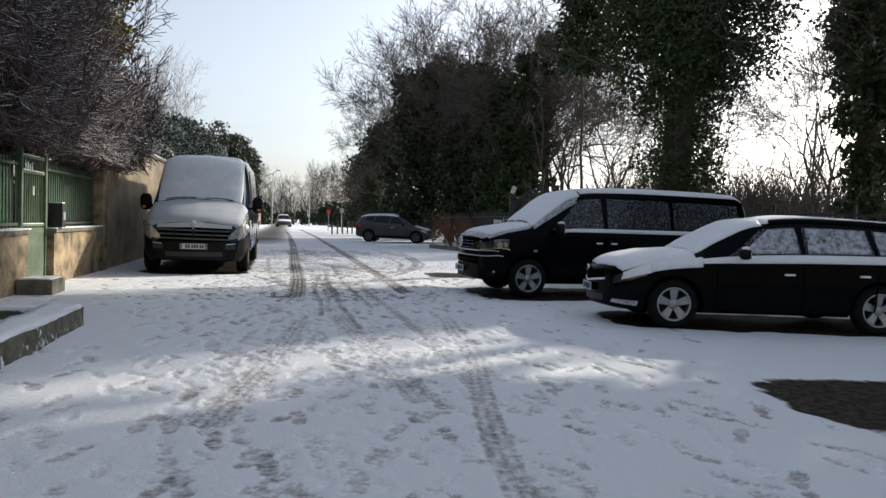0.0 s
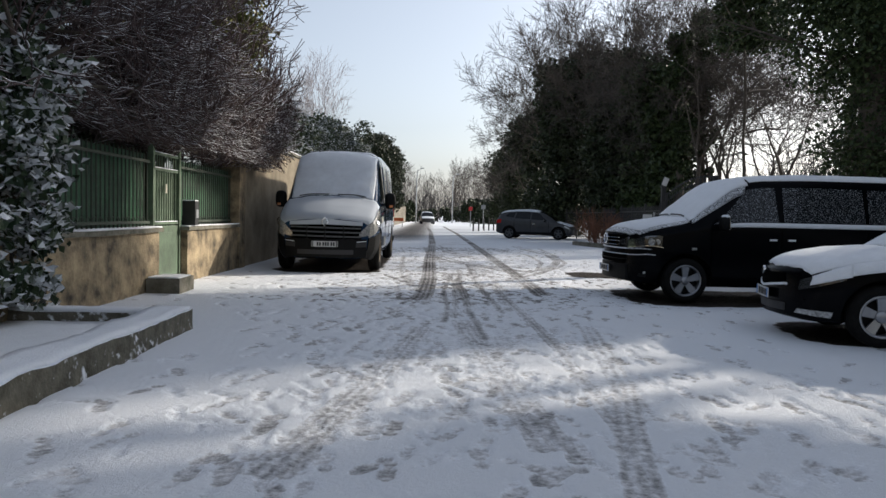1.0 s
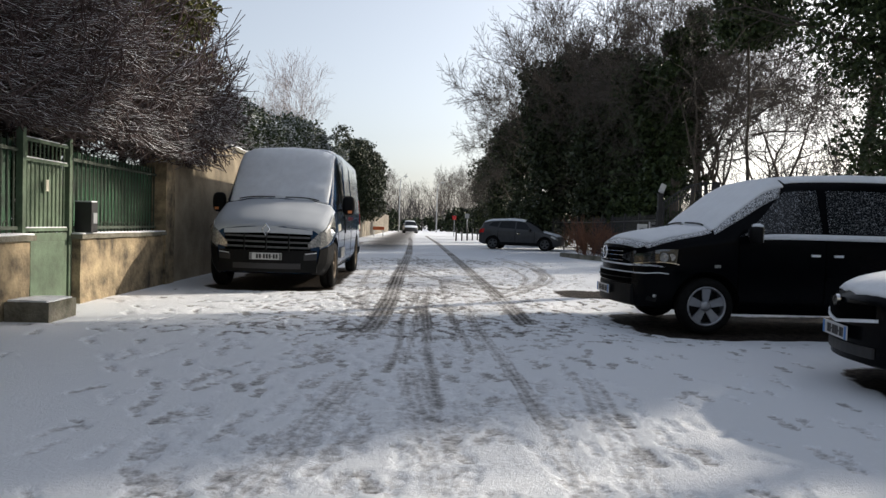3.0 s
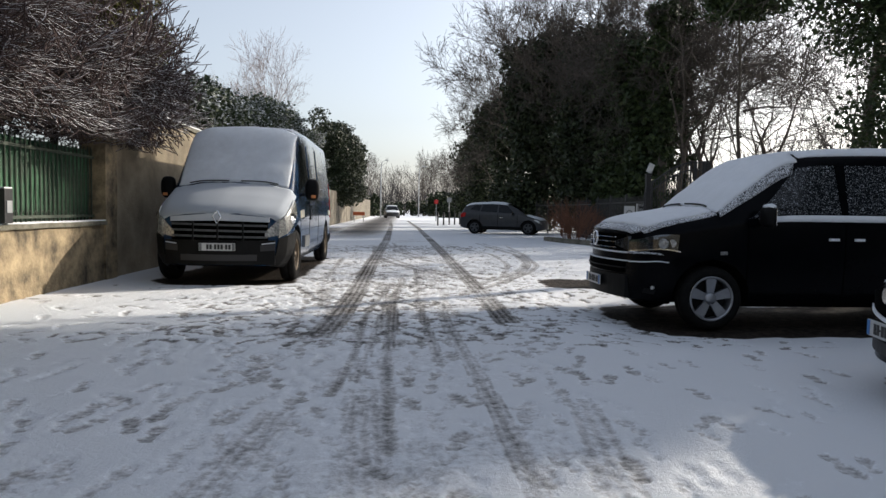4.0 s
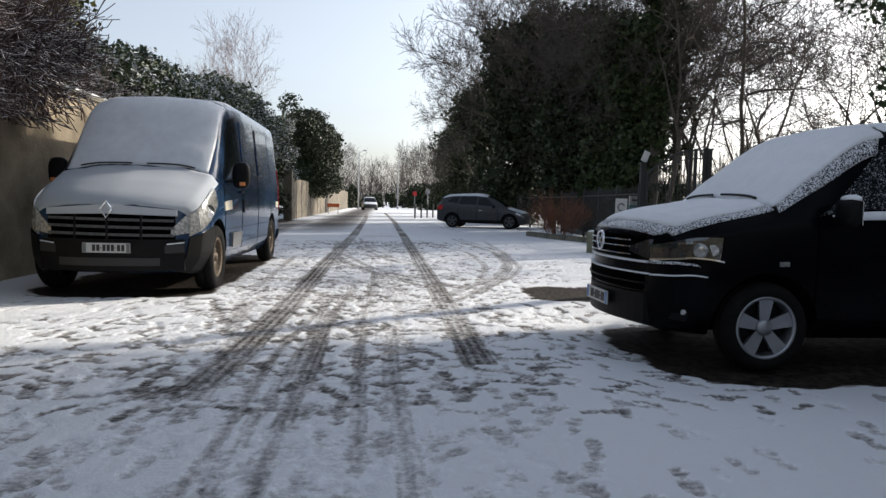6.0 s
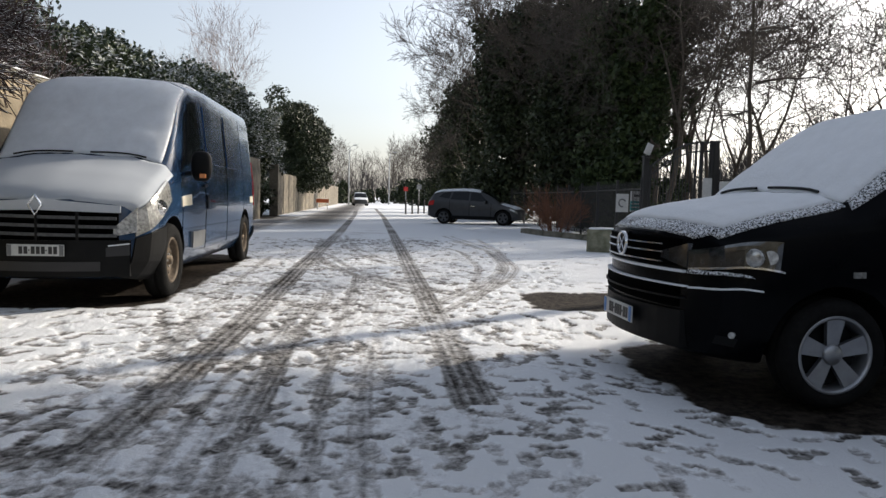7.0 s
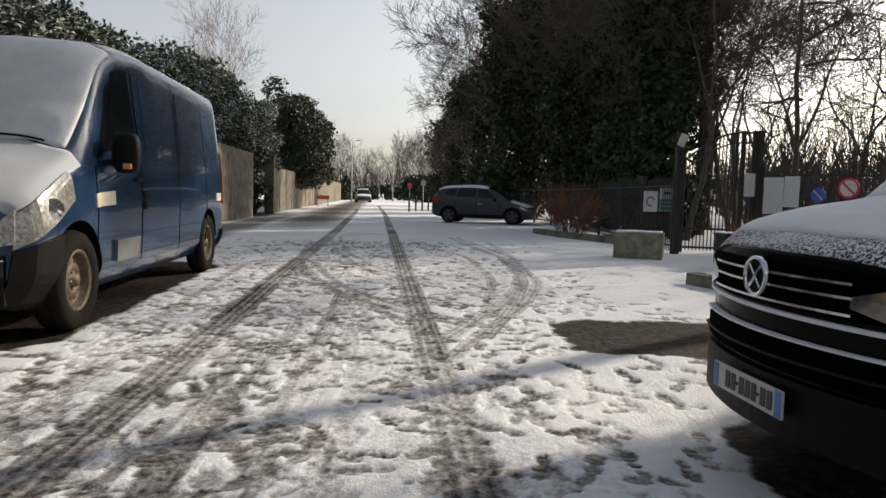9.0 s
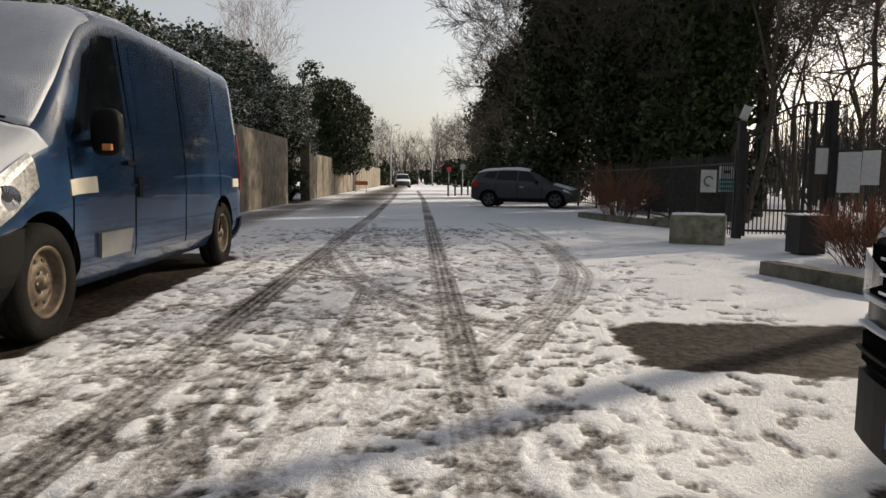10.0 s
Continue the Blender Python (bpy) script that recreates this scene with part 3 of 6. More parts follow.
def cut_arches(ob, centres, radius, half, dark):
    """Cuts the wheel housings out of a body."""
    for cx, cz in centres:
        for sd in (1, -1):
            bm = bmesh.new()
            bmesh.ops.create_cone(bm, cap_ends=True, segments=40, radius1=radius, radius2=radius, depth=0.62, matrix=Matrix.Translation((cx, sd * (half - 0.18), cz)) @ Matrix.Rotation(math.pi / 2, 4, "X"))
            me = bpy.data.meshes.new("cutter")
            bm.to_mesh(me)
            bm.free()
            me.materials.append(ob.data.materials[0])
            me.materials.append(dark)
            for p in me.polygons:
                p.material_index = 1
            cutter = new("cutter", me)
            cutter.matrix_world = ob.matrix_world.copy()
            if len(ob.data.materials) < 2:
                ob.data.materials.append(dark)
            md = ob.modifiers.new("arch", "BOOLEAN")
            md.object, md.operation, md.solver = cutter, "DIFFERENCE", "EXACT"
            bpy.context.view_layer.update()
            old = ob.data
            done = bpy.data.meshes.new_from_object(ob.evaluated_get(bpy.context.evaluated_depsgraph_get()))
            ob.modifiers.clear()
            ob.data = done
            done.name = old.name
            bpy.data.objects.remove(cutter)
            bpy.data.meshes.remove(old)


def wheel(parent, x, y, r, side, width=0.22, rim_r=0.225, style="alloy", steer=0.0):
    """A tyre with a rim; side: +1 or -1, the way that the outer face looks."""
    e = new("wheel")
    e.parent = parent
    e.matrix_local = pose(x, y, r, 0, 0, steer + (0 if side > 0 else 180))
    h = width / 2
    t = lathe_bm([(rim_r - 0.005, h - 0.02), (rim_r + 0.02, h), (r - 0.05, h + 0.008), (r - 0.015, h - 0.02), (r, h - 0.06), (r, 0.03), (r - 0.008, 0.024), (r - 0.008, 0.012), (r, 0.006), (r, -h + 0.06), (r - 0.02, -h + 0.015), (r - 0.06, -h), (rim_r, -h + 0.02)], 44)
    part("tyre", t, RUBBER, e, "black rubber tyre", True)
    if style != "steel":
        metal = ALLOY if style == "alloy" else SLAT
        bm = lathe_bm([(rim_r, h - 0.012), (rim_r - 0.012, h - 0.006), (rim_r - 0.025, h - 0.02), (rim_r - 0.03, h - 0.09), (rim_r - 0.03, -h + 0.02)], 44)
        part("rim", bm, metal, e, "", True)
        bm = bmesh.new()
        for k in range(5):
            a = 2 * math.pi * k / 5 + 0.3
            for off in (-0.17, 0.17):
                c0, c1 = a + off * 1.6, a + off * 0.75
                p0 = Vector((0.045 * math.cos(c0), h - 0.045, 0.045 * math.sin(c0)))
                p1 = Vector(((rim_r - 0.015) * math.cos(c1), h - 0.02, (rim_r - 0.015) * math.sin(c1)))
                d = (p1 - p0)
                w = Vector((-d.z, 0, d.x)).normalized()
                q = []
                for p, ww in ((p0, 0.022), (p1, 0.030)):
                    q.append([bm.verts.new(p + w * ww), bm.verts.new(p - w * ww), bm.verts.new(p - w * ww - Vector((0, 0.03, 0))), bm.verts.new(p + w * ww - Vector((0, 0.03, 0)))])
                for i in range(4):
                    bm.faces.new((q[0][i], q[0][(i + 1) % 4], q[1][(i + 1) % 4], q[1][i]))
        part("spoke_star", bm, metal, e, "five twin alloy spokes")
        bm = lathe_bm([(0.0005, h - 0.02), (0.05, h - 0.024), (0.062, h - 0.035), (0.065, h - 0.06)], 24)
        part("hub_cap", bm, metal, e, "", True)
        part("brake_disc", lathe_bm([(0.001, h - 0.10), (rim_r - 0.05, h - 0.10), (rim_r - 0.05, h - 0.12), (rim_r - 0.02, h - 0.13)], 32), PLASTIC, e)
    else:
        bm = lathe_bm([(rim_r, h - 0.015), (rim_r - 0.014, h - 0.006), (rim_r - 0.03, h - 0.03), (rim_r - 0.045, h - 0.075), (rim_r - 0.06, h - 0.085), (0.125, h - 0.055), (0.10, h - 0.045), (0.085, h - 0.06), (0.05, h - 0.06), (0.048, h - 0.02), (0.001, h - 0.02)], 44)
        part("rim", bm, STEEL, e, "rusty bare steel rim", True)
        for k in range(10):
            a = 2 * math.pi * k / 10
            c = Vector((0.146 * math.cos(a), h - 0.066, 0.146 * math.sin(a)))
            part("vent_hole", tube_bm([c, c + Vector((0, 0.006, 0))], 0.018, 10), INK, e, "dark round hole in the rim")
        for k in range(5):
            a = 2 * math.pi * k / 5
            c = Vector((0.07 * math.cos(a), h - 0.06, 0.07 * math.sin(a)))
            part("wheel_nut", tube_bm([c, c + Vector((0, 0.018, 0))], 0.012, 6), GREY_METAL, e)
    return e


def number_plate(parent, m, w=0.52, hgt=0.11, band=None):
    """A French plate: white, blue ends, its characters as plain bars."""
    p = part("number_plate", box_bm(-0.006, 0.006, -w / 2, w / 2, -hgt / 2, hgt / 2, 0.004), PLATE, parent, "white number plate with blue ends")
    p.matrix_local = m
    for a, b in ((-w / 2 + 0.004, -w / 2 + 0.042), (w / 2 - 0.042, w / 2 - 0.004)):
        part("plate_band", box_bm(-0.009, 0.0, a, b, -hgt / 2 + 0.004, hgt / 2 - 0.004), band or PLATE_BLUE, p, "coloured end band")
    x = -w / 2 + 0.062
    for k, wide in enumerate((0.042, 0.042, 0.016, 0.042, 0.042, 0.042, 0.016, 0.042, 0.042)):
        lo = -0.006 if wide < 0.03 else -0.036
        part("plate_bar", box_bm(-0.010, 0.0, x, x + wide * 0.8, lo, 0.006 if wide < 0.03 else 0.036), INK, p)
        x += wide + 0.004
    return p


def mirror(parent, x, y, z, side, size=(0.12, 0.2, 0.25), snow=True, two=False):
    """A door mirror: arm, housing and glass."""
    hx, hy, hz = size
    e = new("door_mirror")
    e.parent = parent
    e.matrix_local = pose(x, y, z)
    s = side
    bm = bmesh.new()
    bmesh.ops.create_uvsphere(bm, u_segments=16, v_segments=12, radius=1.0)
    for v in bm.verts:
        c = v.co
        f = 1.0 / max(1e-6, (abs(c.x) ** 3.2 + abs(c.y) ** 3.2 + abs(c.z) ** 3.2) ** (1 / 3.2))
        c *= f
        v.co = Vector((c.x * hx / 2 * (1 if c.x < 0 else 0.5), s * hy * 0.62 + c.y * hy / 2, c.z * hz / 2))
    part("housing", bm, PLASTIC, e, "", True)
    part("arm", tube_bm([(0, -s * 0.06, -hz * 0.25), (0, s * hy * 0.35, -hz * 0.2)], 0.03, 8), PLASTIC, e)
    part("mirror_glass", box_bm(hx * 0.22, hx * 0.27, s * hy * 0.62 - hy * 0.4, s * hy * 0.62 + hy * 0.4, -hz * 0.4, hz * 0.4, 0.004), CHROME, e)
    if snow:
        bm = bmesh.new()
        bmesh.ops.create_uvsphere(bm, u_segments=14, v_segments=8, radius=1.0)
        for v in bm.verts:
            v.co = Vector((v.co.x * hx * 0.4, s * hy * 0.62 + v.co.y * hy * 0.42, hz * 0.46 + v.co.z * 0.03 + 0.01 * noise.noise(v.co * 3)))
        part("snow_cap", bm, SNOW, e, "snow lying on the mirror", True)
    return e


def diamond_badge(parent, p, r):
    """A plain upright diamond."""
    pts = [(0.0, r * 1.25), (r * 0.8, 0.0), (0.0, -r * 1.25), (-r * 0.8, 0.0), (0.0, r * 1.25)]
    return part("badge", tube_bm([(p.x, p.y + a, p.z + b) for a, b in pts], r * 0.17, 6), CHROME, parent, "plain diamond badge dusted with snow")


def ring_badge(parent, p, r, tilt=0.0, mat=None):
    """A plain round badge: a ring over a dark disc."""
    e = new("badge")
    e.parent = parent
    e.matrix_local = Matrix.Translation(p) @ pose(0, 0, 0, 0, tilt, 90)
    part("badge_ring", lathe_bm([(r, 0.0), (r, 0.018), (r * 0.92, 0.024), (r * 0.82, 0.018), (r * 0.82, 0.0)], 32), mat or CHROME, e, "", True)
    part("badge_disc", lathe_bm([(0.001, 0.008), (r * 0.84, 0.008), (r * 0.84, 0.0)], 32), PLASTIC, e)
    for a, b in (((-0.5, 0.55), (0.5, -0.55)), ((0.5, 0.55), (-0.5, -0.55))):
        part("badge_bar", tube_bm([(a[0] * r, 0.014, a[1] * r), (b[0] * r, 0.014, b[1] * r)], r * 0.075, 5), mat or CHROME, e)
    return e


def wiper(parent, shell, s, y0, y1, z_off=0.05):
    pts = []
    for i in range(7):
        y = y0 + (y1 - y0) * i / 6
        # find the level with that half width
        best = min((abs(shell.at(s, v).y - abs(y)), v) for v in np.linspace(5.0, 7.0, 41))
        p = shell.point(s + 0.05 * (1 - i / 6) * (i / 6), best[1], 1 if y >= 0 else -1, z_off)
        pts.append(p)
    part("wiper", tube_bm(pts, 0.010, 6), PLASTIC, parent, "black wiper blade")


def skin(th, shell, mat, axles, r, radius, n=64):
    ob = part("body", shell.body_bm(n), mat, th)
    bpy.context.view_layer.update()
    cut_arches(ob, [(a, r) for a in axles], radius, shell.w, PLASTIC)
    ob.data.shade_smooth()
    md = ob.modifiers.new("edges", "EDGE_SPLIT")
    md.split_angle = radians(48)
    return ob


def blue_van(m):
    th = thing("panel_van", m, "blue panel van with snow-covered windscreen, parked along the wall", "van")
    R_ = [
        (0.00, 0.30, 0.70, (0.80, 0.45), (0.84, 0.72), (0.82, 0.94), (0.74, 1.00), (0.42, 1.04), 1.05),
        (0.10, 0.27, 0.82, (0.93, 0.45), (0.96, 0.78), (0.93, 1.03), (0.82, 1.09), (0.46, 1.13), 1.14),
        (0.45, 0.25, 0.88, (1.00, 0.45), (1.02, 0.86), (0.98, 1.16), (0.86, 1.24), (0.50, 1.29), 1.31),
        (0.98, 0.25, 0.90, (1.02, 0.45), (1.035, 0.95), (1.00, 1.30), (0.90, 1.44), (0.52, 1.50), 1.52),
        (1.30, 0.25, 0.90, (1.02, 0.45), (1.035, 1.0), (1.00, 1.36), (0.90, 1.76), (0.56, 1.84), 1.86),
        (1.80, 0.25, 0.90, (1.02, 0.45), (1.035, 1.0), (1.01, 1.40), (0.87, 2.31), (0.60, 2.40), 2.43),
        (2.10, 0.25, 0.90, (1.02, 0.45), (1.035, 1.0), (1.02, 1.40), (0.88, 2.43), (0.64, 2.52), 2.55),
        (3.00, 0.25, 0.90, (1.02, 0.45), (1.035, 1.0), (1.02, 1.40), (0.90, 2.48), (0.66, 2.57), 2.60),
        (5.90, 0.25, 0.90, (1.02, 0.45), (1.035, 1.0), (1.02, 1.40), (0.90, 2.47), (0.66, 2.56), 2.59),
        (6.10, 0.27, 0.90, (1.01, 0.45), (1.025, 1.0), (1.01, 1.40), (0.88, 2.43), (0.64, 2.51), 2.54),
        (6.20, 0.30, 0.88, (0.98, 0.47), (1.00, 1.0), (0.98, 1.40), (0.85, 2.36), (0.60, 2.41), 2.43),
    ]
    sh = Shell(R_, 0.30, 1.0)
    r = 0.405
    skin(th, sh, BLUE_PAINT, (0.86, 5.19), r, 0.485)
    for x in (0.86, 5.19):
        for sd in (1, -1):
            wheel(th, x, sd * 0.91, r, sd, 0.235, 0.25, "steel")
    # grey bumper and sills
    part("front_bumper", sh.nose_bm([(-0.80, 0.80, 0.30, 0.66, 0.30, 0.66)], 0.035, 0.1, 16), PLASTIC, th, "black plastic front bumper")
    part("lower_intake", sh.nose_bm([(-0.55, 0.55, 0.36, 0.45, 0.36, 0.45)], 0.042, 0.05, 12), INK, th)
    part("grille", sh.nose_bm([(-0.70, 0.70, 0.65, 0.955, 0.65, 0.955)], 0.02, 0.06, 14), GAP, th, "black slatted grille")
    for z in (0.690, 0.775, 0.860):
        part("grille_bar", sh.nose_bm([(-0.69, 0.69, z, z + 0.030, z + 0.02, z + 0.05)], 0.046, 0.03, 14), SLAT, th, "grey grille bar dusted with snow")
    for y in (-0.36, 0.0, 0.36):
        part("grille_rib", sh.nose_bm([(y - 0.012, y + 0.012, 0.66, 0.94, 0.66, 0.94)], 0.050, 0.03, 2), PLASTIC, th)
    for sd in (1, -1):
        part("bumper_corner", sh.panel_bm([(0.0, 1.05), (0.44, 1.05), (0.44, 2.85), (0.0, 2.85)], 0.03, 10, 8, sd), PLASTIC, th, "black plastic bumper corner")
        part("headlamp", sh.panel_bm([(0.0, 2.92), (0.74, 3.42), (0.72, 4.25), (0.0, 4.0)], 0.02, 10, 6, sd), LENS, th, "clear headlamp with frost")
        c = sh.point(0.30, 3.55, sd, 0.016)
        part("lamp_reflector", tube_bm([c + Vector((0.03, -sd * 0.03, 0)), c + Vector((-0.006, sd * 0.010, 0)), c + Vector((-0.010, sd * 0.016, 0.002))], [0.085, 0.080, 0.03], 20), CHROME, th, "round chrome reflector")
        part("inner_lamp", sh.nose_bm([(sd * 0.66, sd * 0.86, 0.70, 0.78, 0.74, 0.985)], 0.024, 0.08, 6), LENS, th, "frosty inner half of the headlamp")
        part("fog_recess", sh.nose_bm([(sd * 0.60, sd * 0.80, 0.50, 0.59, 0.51, 0.61)], 0.038, 0.03, 5), INK, th)
        part("fog_trim", sh.nose_bm([(sd * 0.62, sd * 0.80, 0.60, 0.612, 0.62, 0.632)], 0.042, 0.03, 5), SNOW_THIN, th, "snow on the bumper ledge")
        part("door_window", sh.panel_bm([(1.52, 4.12), (2.28, 4.12), (2.26, 4.86), (1.92, 4.86)], 0.008, 8, 6, sd), GLASS, th, "dark door window")
        part("quarter_window", sh.panel_bm([(1.30, 4.10), (1.49, 4.12), (1.86, 4.80), (1.74, 4.78)], 0.006, 4, 5, sd), GLASS, th, "small front quarter window")
        part("door_handle", sh.panel_bm([(2.16, 3.55), (2.34, 3.55), (2.34, 3.64), (2.16, 3.64)], 0.035, 4, 2, sd), PLASTIC, th)
        part("side_moulding", sh.panel_bm([(1.62, 2.05), (2.18, 2.05), (2.24, 2.42), (1.62, 2.42)], 0.03, 6, 3, sd), GREY_PLASTIC, th, "grey plastic door moulding")
        part("fuel_flap", sh.panel_bm([(2.42, 2.9), (2.50, 2.9), (2.50, 3.3), (2.42, 3.3)], 0.014, 2, 3, sd), PLASTIC, th)
        part("tape_patch", sh.panel_bm([(1.20, 3.0), (1.62, 3.02), (1.62, 3.32), (1.20, 3.30)], 0.01, 4, 3, sd), CREAM, th, "cream reflective patch")
        part("rear_patch", sh.panel_bm([(5.62, 3.0), (5.92, 3.0), (5.92, 3.26), (5.62, 3.26)], 0.01, 4, 3, sd), CREAM, th, "cream reflective patch")
        part("slide_rail", sh.panel_bm([(2.45, 3.92), (5.95, 3.92), (5.95, 3.98), (2.45, 3.98)], 0.012, 14, 2, sd), BLUE_PAINT, th, "raised rail of the sliding door")
        part("flank_crease", sh.panel_bm([(2.3, 3.10), (5.0, 3.10), (5.0, 3.15), (2.3, 3.15)], 0.010, 12, 2, sd), BLUE_PAINT, th)
        for s0 in (2.36, 3.72, 5.05):
            part("panel_gap", sh.panel_bm([(s0, 1.9), (s0 + 0.014, 1.9), (s0 + 0.014, 4.9), (s0, 4.9)], 0.0035, 1, 20, sd), GAP, th)
        part("door_gap", sh.panel_bm([(1.22, 2.0), (1.234, 2.0), (1.254, 3.95), (1.24, 3.95)], 0.0035, 1, 14, sd), GAP, th)
        part("window_pressing", sh.panel_bm([(2.55, 4.12), (3.62, 4.12), (3.60, 4.82), (2.58, 4.82)], 0.012, 8, 5, sd), BLUE_PAINT, th, "blanked window pressing")
        part("window_pressing", sh.panel_bm([(3.82, 4.12), (4.95, 4.12), (4.95, 4.82), (3.84, 4.82)], 0.012, 8, 5, sd), BLUE_PAINT, th, "blanked window pressing")
        part("tail_lamp", sh.panel_bm([(6.06, 2.9), (6.19, 2.9), (6.19, 4.3), (6.06, 4.3)], 0.015, 3, 6, sd), RED_LENS, th, "red tail lamp")
        part("rear_bumper", sh.panel_bm([(5.72, 1.1), (6.20, 1.1), (6.20, 2.2), (5.95, 2.2)], 0.03, 5, 5, sd), PLASTIC, th)
        mirror(th, 1.50, sd * 1.03, 1.46, sd, (0.16, 0.24, 0.36), snow=False)
        part("mirror_indicator", box_bm(1.40, 1.44, sd * 1.21 - 0.035, sd * 1.21 + 0.035, 1.32, 1.37, 0.01), ORANGE, th, "orange side indicator")
    part("windscreen", sh.panel_bm([(1.02, 5.10), (1.80, 5.10), (1.84, 7.0), (1.02, 7.0)], 0.004, 10, 8, both=True), GLASS, th, "windscreen under snow")
    part("aerial", tube_bm([sh.at(2.0, 6.3), sh.at(2.0, 6.3) + Vector((0.12, 0, 0.16))], 0.008, 6), PLASTIC, th, "short black roof aerial")
    part("windscreen_snow", sh.panel_bm([(1.02, 5.10), (1.98, 5.06), (2.06, 7.0), (1.02, 7.0)], 0.006, 24, 18, lump=0.018, both=True, seed=1.0), SNOW_THIN, th, "even snow over the windscreen", True)
    part("nose_snow", sh.nose_bm([(-0.72, 0.0, 0.93, 1.0, 0.95, 1.06), (0.0, 0.72, 0.95, 1.06, 0.93, 1.0)], 0.022, 0.08, 10), DUSTED, th, "snow over the bonnet's front edge")
    part("bonnet_snow", sh.panel_bm([(0.0, 4.05), (1.00, 4.15), (1.00, 7.0), (0.0, 7.0)], 0.003, 24, 18, lump=0.008, both=True, seed=2.0), DUSTED, th, "thin snow over the bonnet", True)
    part("roof_snow", sh.panel_bm([(2.12, 5.6), (6.1, 5.6), (6.1, 7.0), (2.12, 7.0)], 0.003, 40, 10, lump=0.03, both=True, seed=3.0), SNOW, th, "snow on the roof", True)
    wiper(th, sh, 1.03, -0.70, -0.10, 0.022)
    wiper(th, sh, 1.03, 0.08, 0.70, 0.022)
    diamond_badge(th, sh.front(0, 1.0, 0.06), 0.075)
    number_plate(th, Matrix.Translation(sh.front(0, 0.565, 0.055)), band=GREY_PLASTIC)
    return th


def black_van(m):
    th = thing("passenger_van", m, "black long passenger van with snow on bonnet and windscreen", "van")
    R_ = [
        (0.00, 0.31, 0.56, (0.62, 0.45), (0.66, 0.68), (0.66, 0.91), (0.62, 0.99), (0.38, 1.02), 1.03),
        (0.07, 0.29, 0.72, (0.79, 0.45), (0.82, 0.70), (0.81, 0.95), (0.74, 1.03), (0.44, 1.07), 1.08),
        (0.18, 0.27, 0.79, (0.87, 0.44), (0.90, 0.73), (0.88, 0.99), (0.79, 1.08), (0.46, 1.12), 1.13),
        (0.40, 0.25, 0.82, (0.91, 0.43), (0.94, 0.75), (0.92, 1.03), (0.82, 1.13), (0.48, 1.17), 1.18),
        (0.95, 0.23, 0.84, (0.93, 0.42), (0.95, 0.76), (0.93, 1.10), (0.84, 1.22), (0.50, 1.27), 1.29),
        (1.25, 0.23, 0.84, (0.93, 0.42), (0.95, 0.76), (0.94, 1.13), (0.84, 1.44), (0.54, 1.50), 1.52),
        (1.78, 0.23, 0.84, (0.93, 0.42), (0.95, 0.76), (0.94, 1.15), (0.78, 1.78), (0.56, 1.86), 1.88),
        (2.10, 0.23, 0.84, (0.93, 0.42), (0.95, 0.76), (0.94, 1.15), (0.78, 1.83), (0.60, 1.91), 1.94),
        (3.00, 0.23, 0.84, (0.93, 0.42), (0.95, 0.76), (0.94, 1.15), (0.79, 1.85), (0.62, 1.94), 1.97),
        (5.00, 0.23, 0.84, (0.93, 0.42), (0.95, 0.76), (0.94, 1.15), (0.79, 1.83), (0.62, 1.92), 1.95),
        (5.20, 0.26, 0.84, (0.92, 0.42), (0.94, 0.76), (0.93, 1.15), (0.77, 1.77), (0.60, 1.84), 1.86),
        (5.29, 0.30, 0.82, (0.88, 0.44), (0.90, 0.76), (0.88, 1.13), (0.73, 1.66), (0.56, 1.72), 1.74),
    ]
    sh = Shell(R_, 0.30, 1.1, nose=0.02)
    r = 0.335
    skin(th, sh, BLACK_PAINT, (0.92, 4.32), r, 0.41)
    for x in (0.92, 4.32):
        for sd in (1, -1):
            wheel(th, x, sd * 0.83, r, sd, 0.235, 0.235)
    part("grille", sh.nose_bm([(-0.60, 0.60, 0.82, 0.99, 0.82, 0.985)], 0.016, 0.05, 14), GAP, th, "black grille")
    for z in (0.835, 0.895, 0.945):
        part("grille_bar", sh.nose_bm([(-0.47, 0.47, z, z + 0.010, z, z + 0.010)], 0.030, 0.03, 14), CHROME, th, "chrome grille bar")
    part("upper_intake", sh.nose_bm([(-0.60, 0.60, 0.57, 0.69, 0.59, 0.69)], 0.03, 0.05, 14), GAP, th, "dark intake with bars")
    part("intake_bar", sh.nose_bm([(-0.64, 0.64, 0.623, 0.635, 0.623, 0.635)], 0.042, 0.03, 14), PLASTIC, th)
    part("bumper", sh.nose_bm([(-0.64, 0.64, 0.32, 0.55, 0.32, 0.55)], 0.025, 0.08, 14), PLASTIC, th, "dark grey lower bumper")
    part("bumper_ledge_snow", sh.nose_bm([(-0.66, 0.66, 0.699, 0.708, 0.706, 0.715)], 0.034, 0.05, 18), SNOW, th, "line of snow on the bumper")
    part("grille_ledge_snow", sh.nose_bm([(-0.64, 0.64, 0.784, 0.800, 0.795, 0.811)], 0.024, 0.05, 18), SNOW, th, "line of snow under the grille")
    for sd in (1, -1):
        part("headlamp", sh.panel_bm([(0.0, 3.60), (0.40, 3.28), (0.43, 3.86), (0.0, 4.15)], 0.016, 10, 6, sd), LENS_DARK, th, "smoky headlamp")
        part("inner_lamp", sh.nose_bm([(sd * 0.46, sd * 0.665, 0.865, 0.905, 0.815, 0.965)], 0.022, 0.05, 6), LENS_DARK, th, "inner half of the smoky headlamp")
        part("lamp_rim", sh.panel_bm([(0.0, 3.55), (0.44, 3.22), (0.44, 3.26), (0.0, 3.60)], 0.018, 10, 1, sd), CHROME, th, "thin chrome line below the lamp")
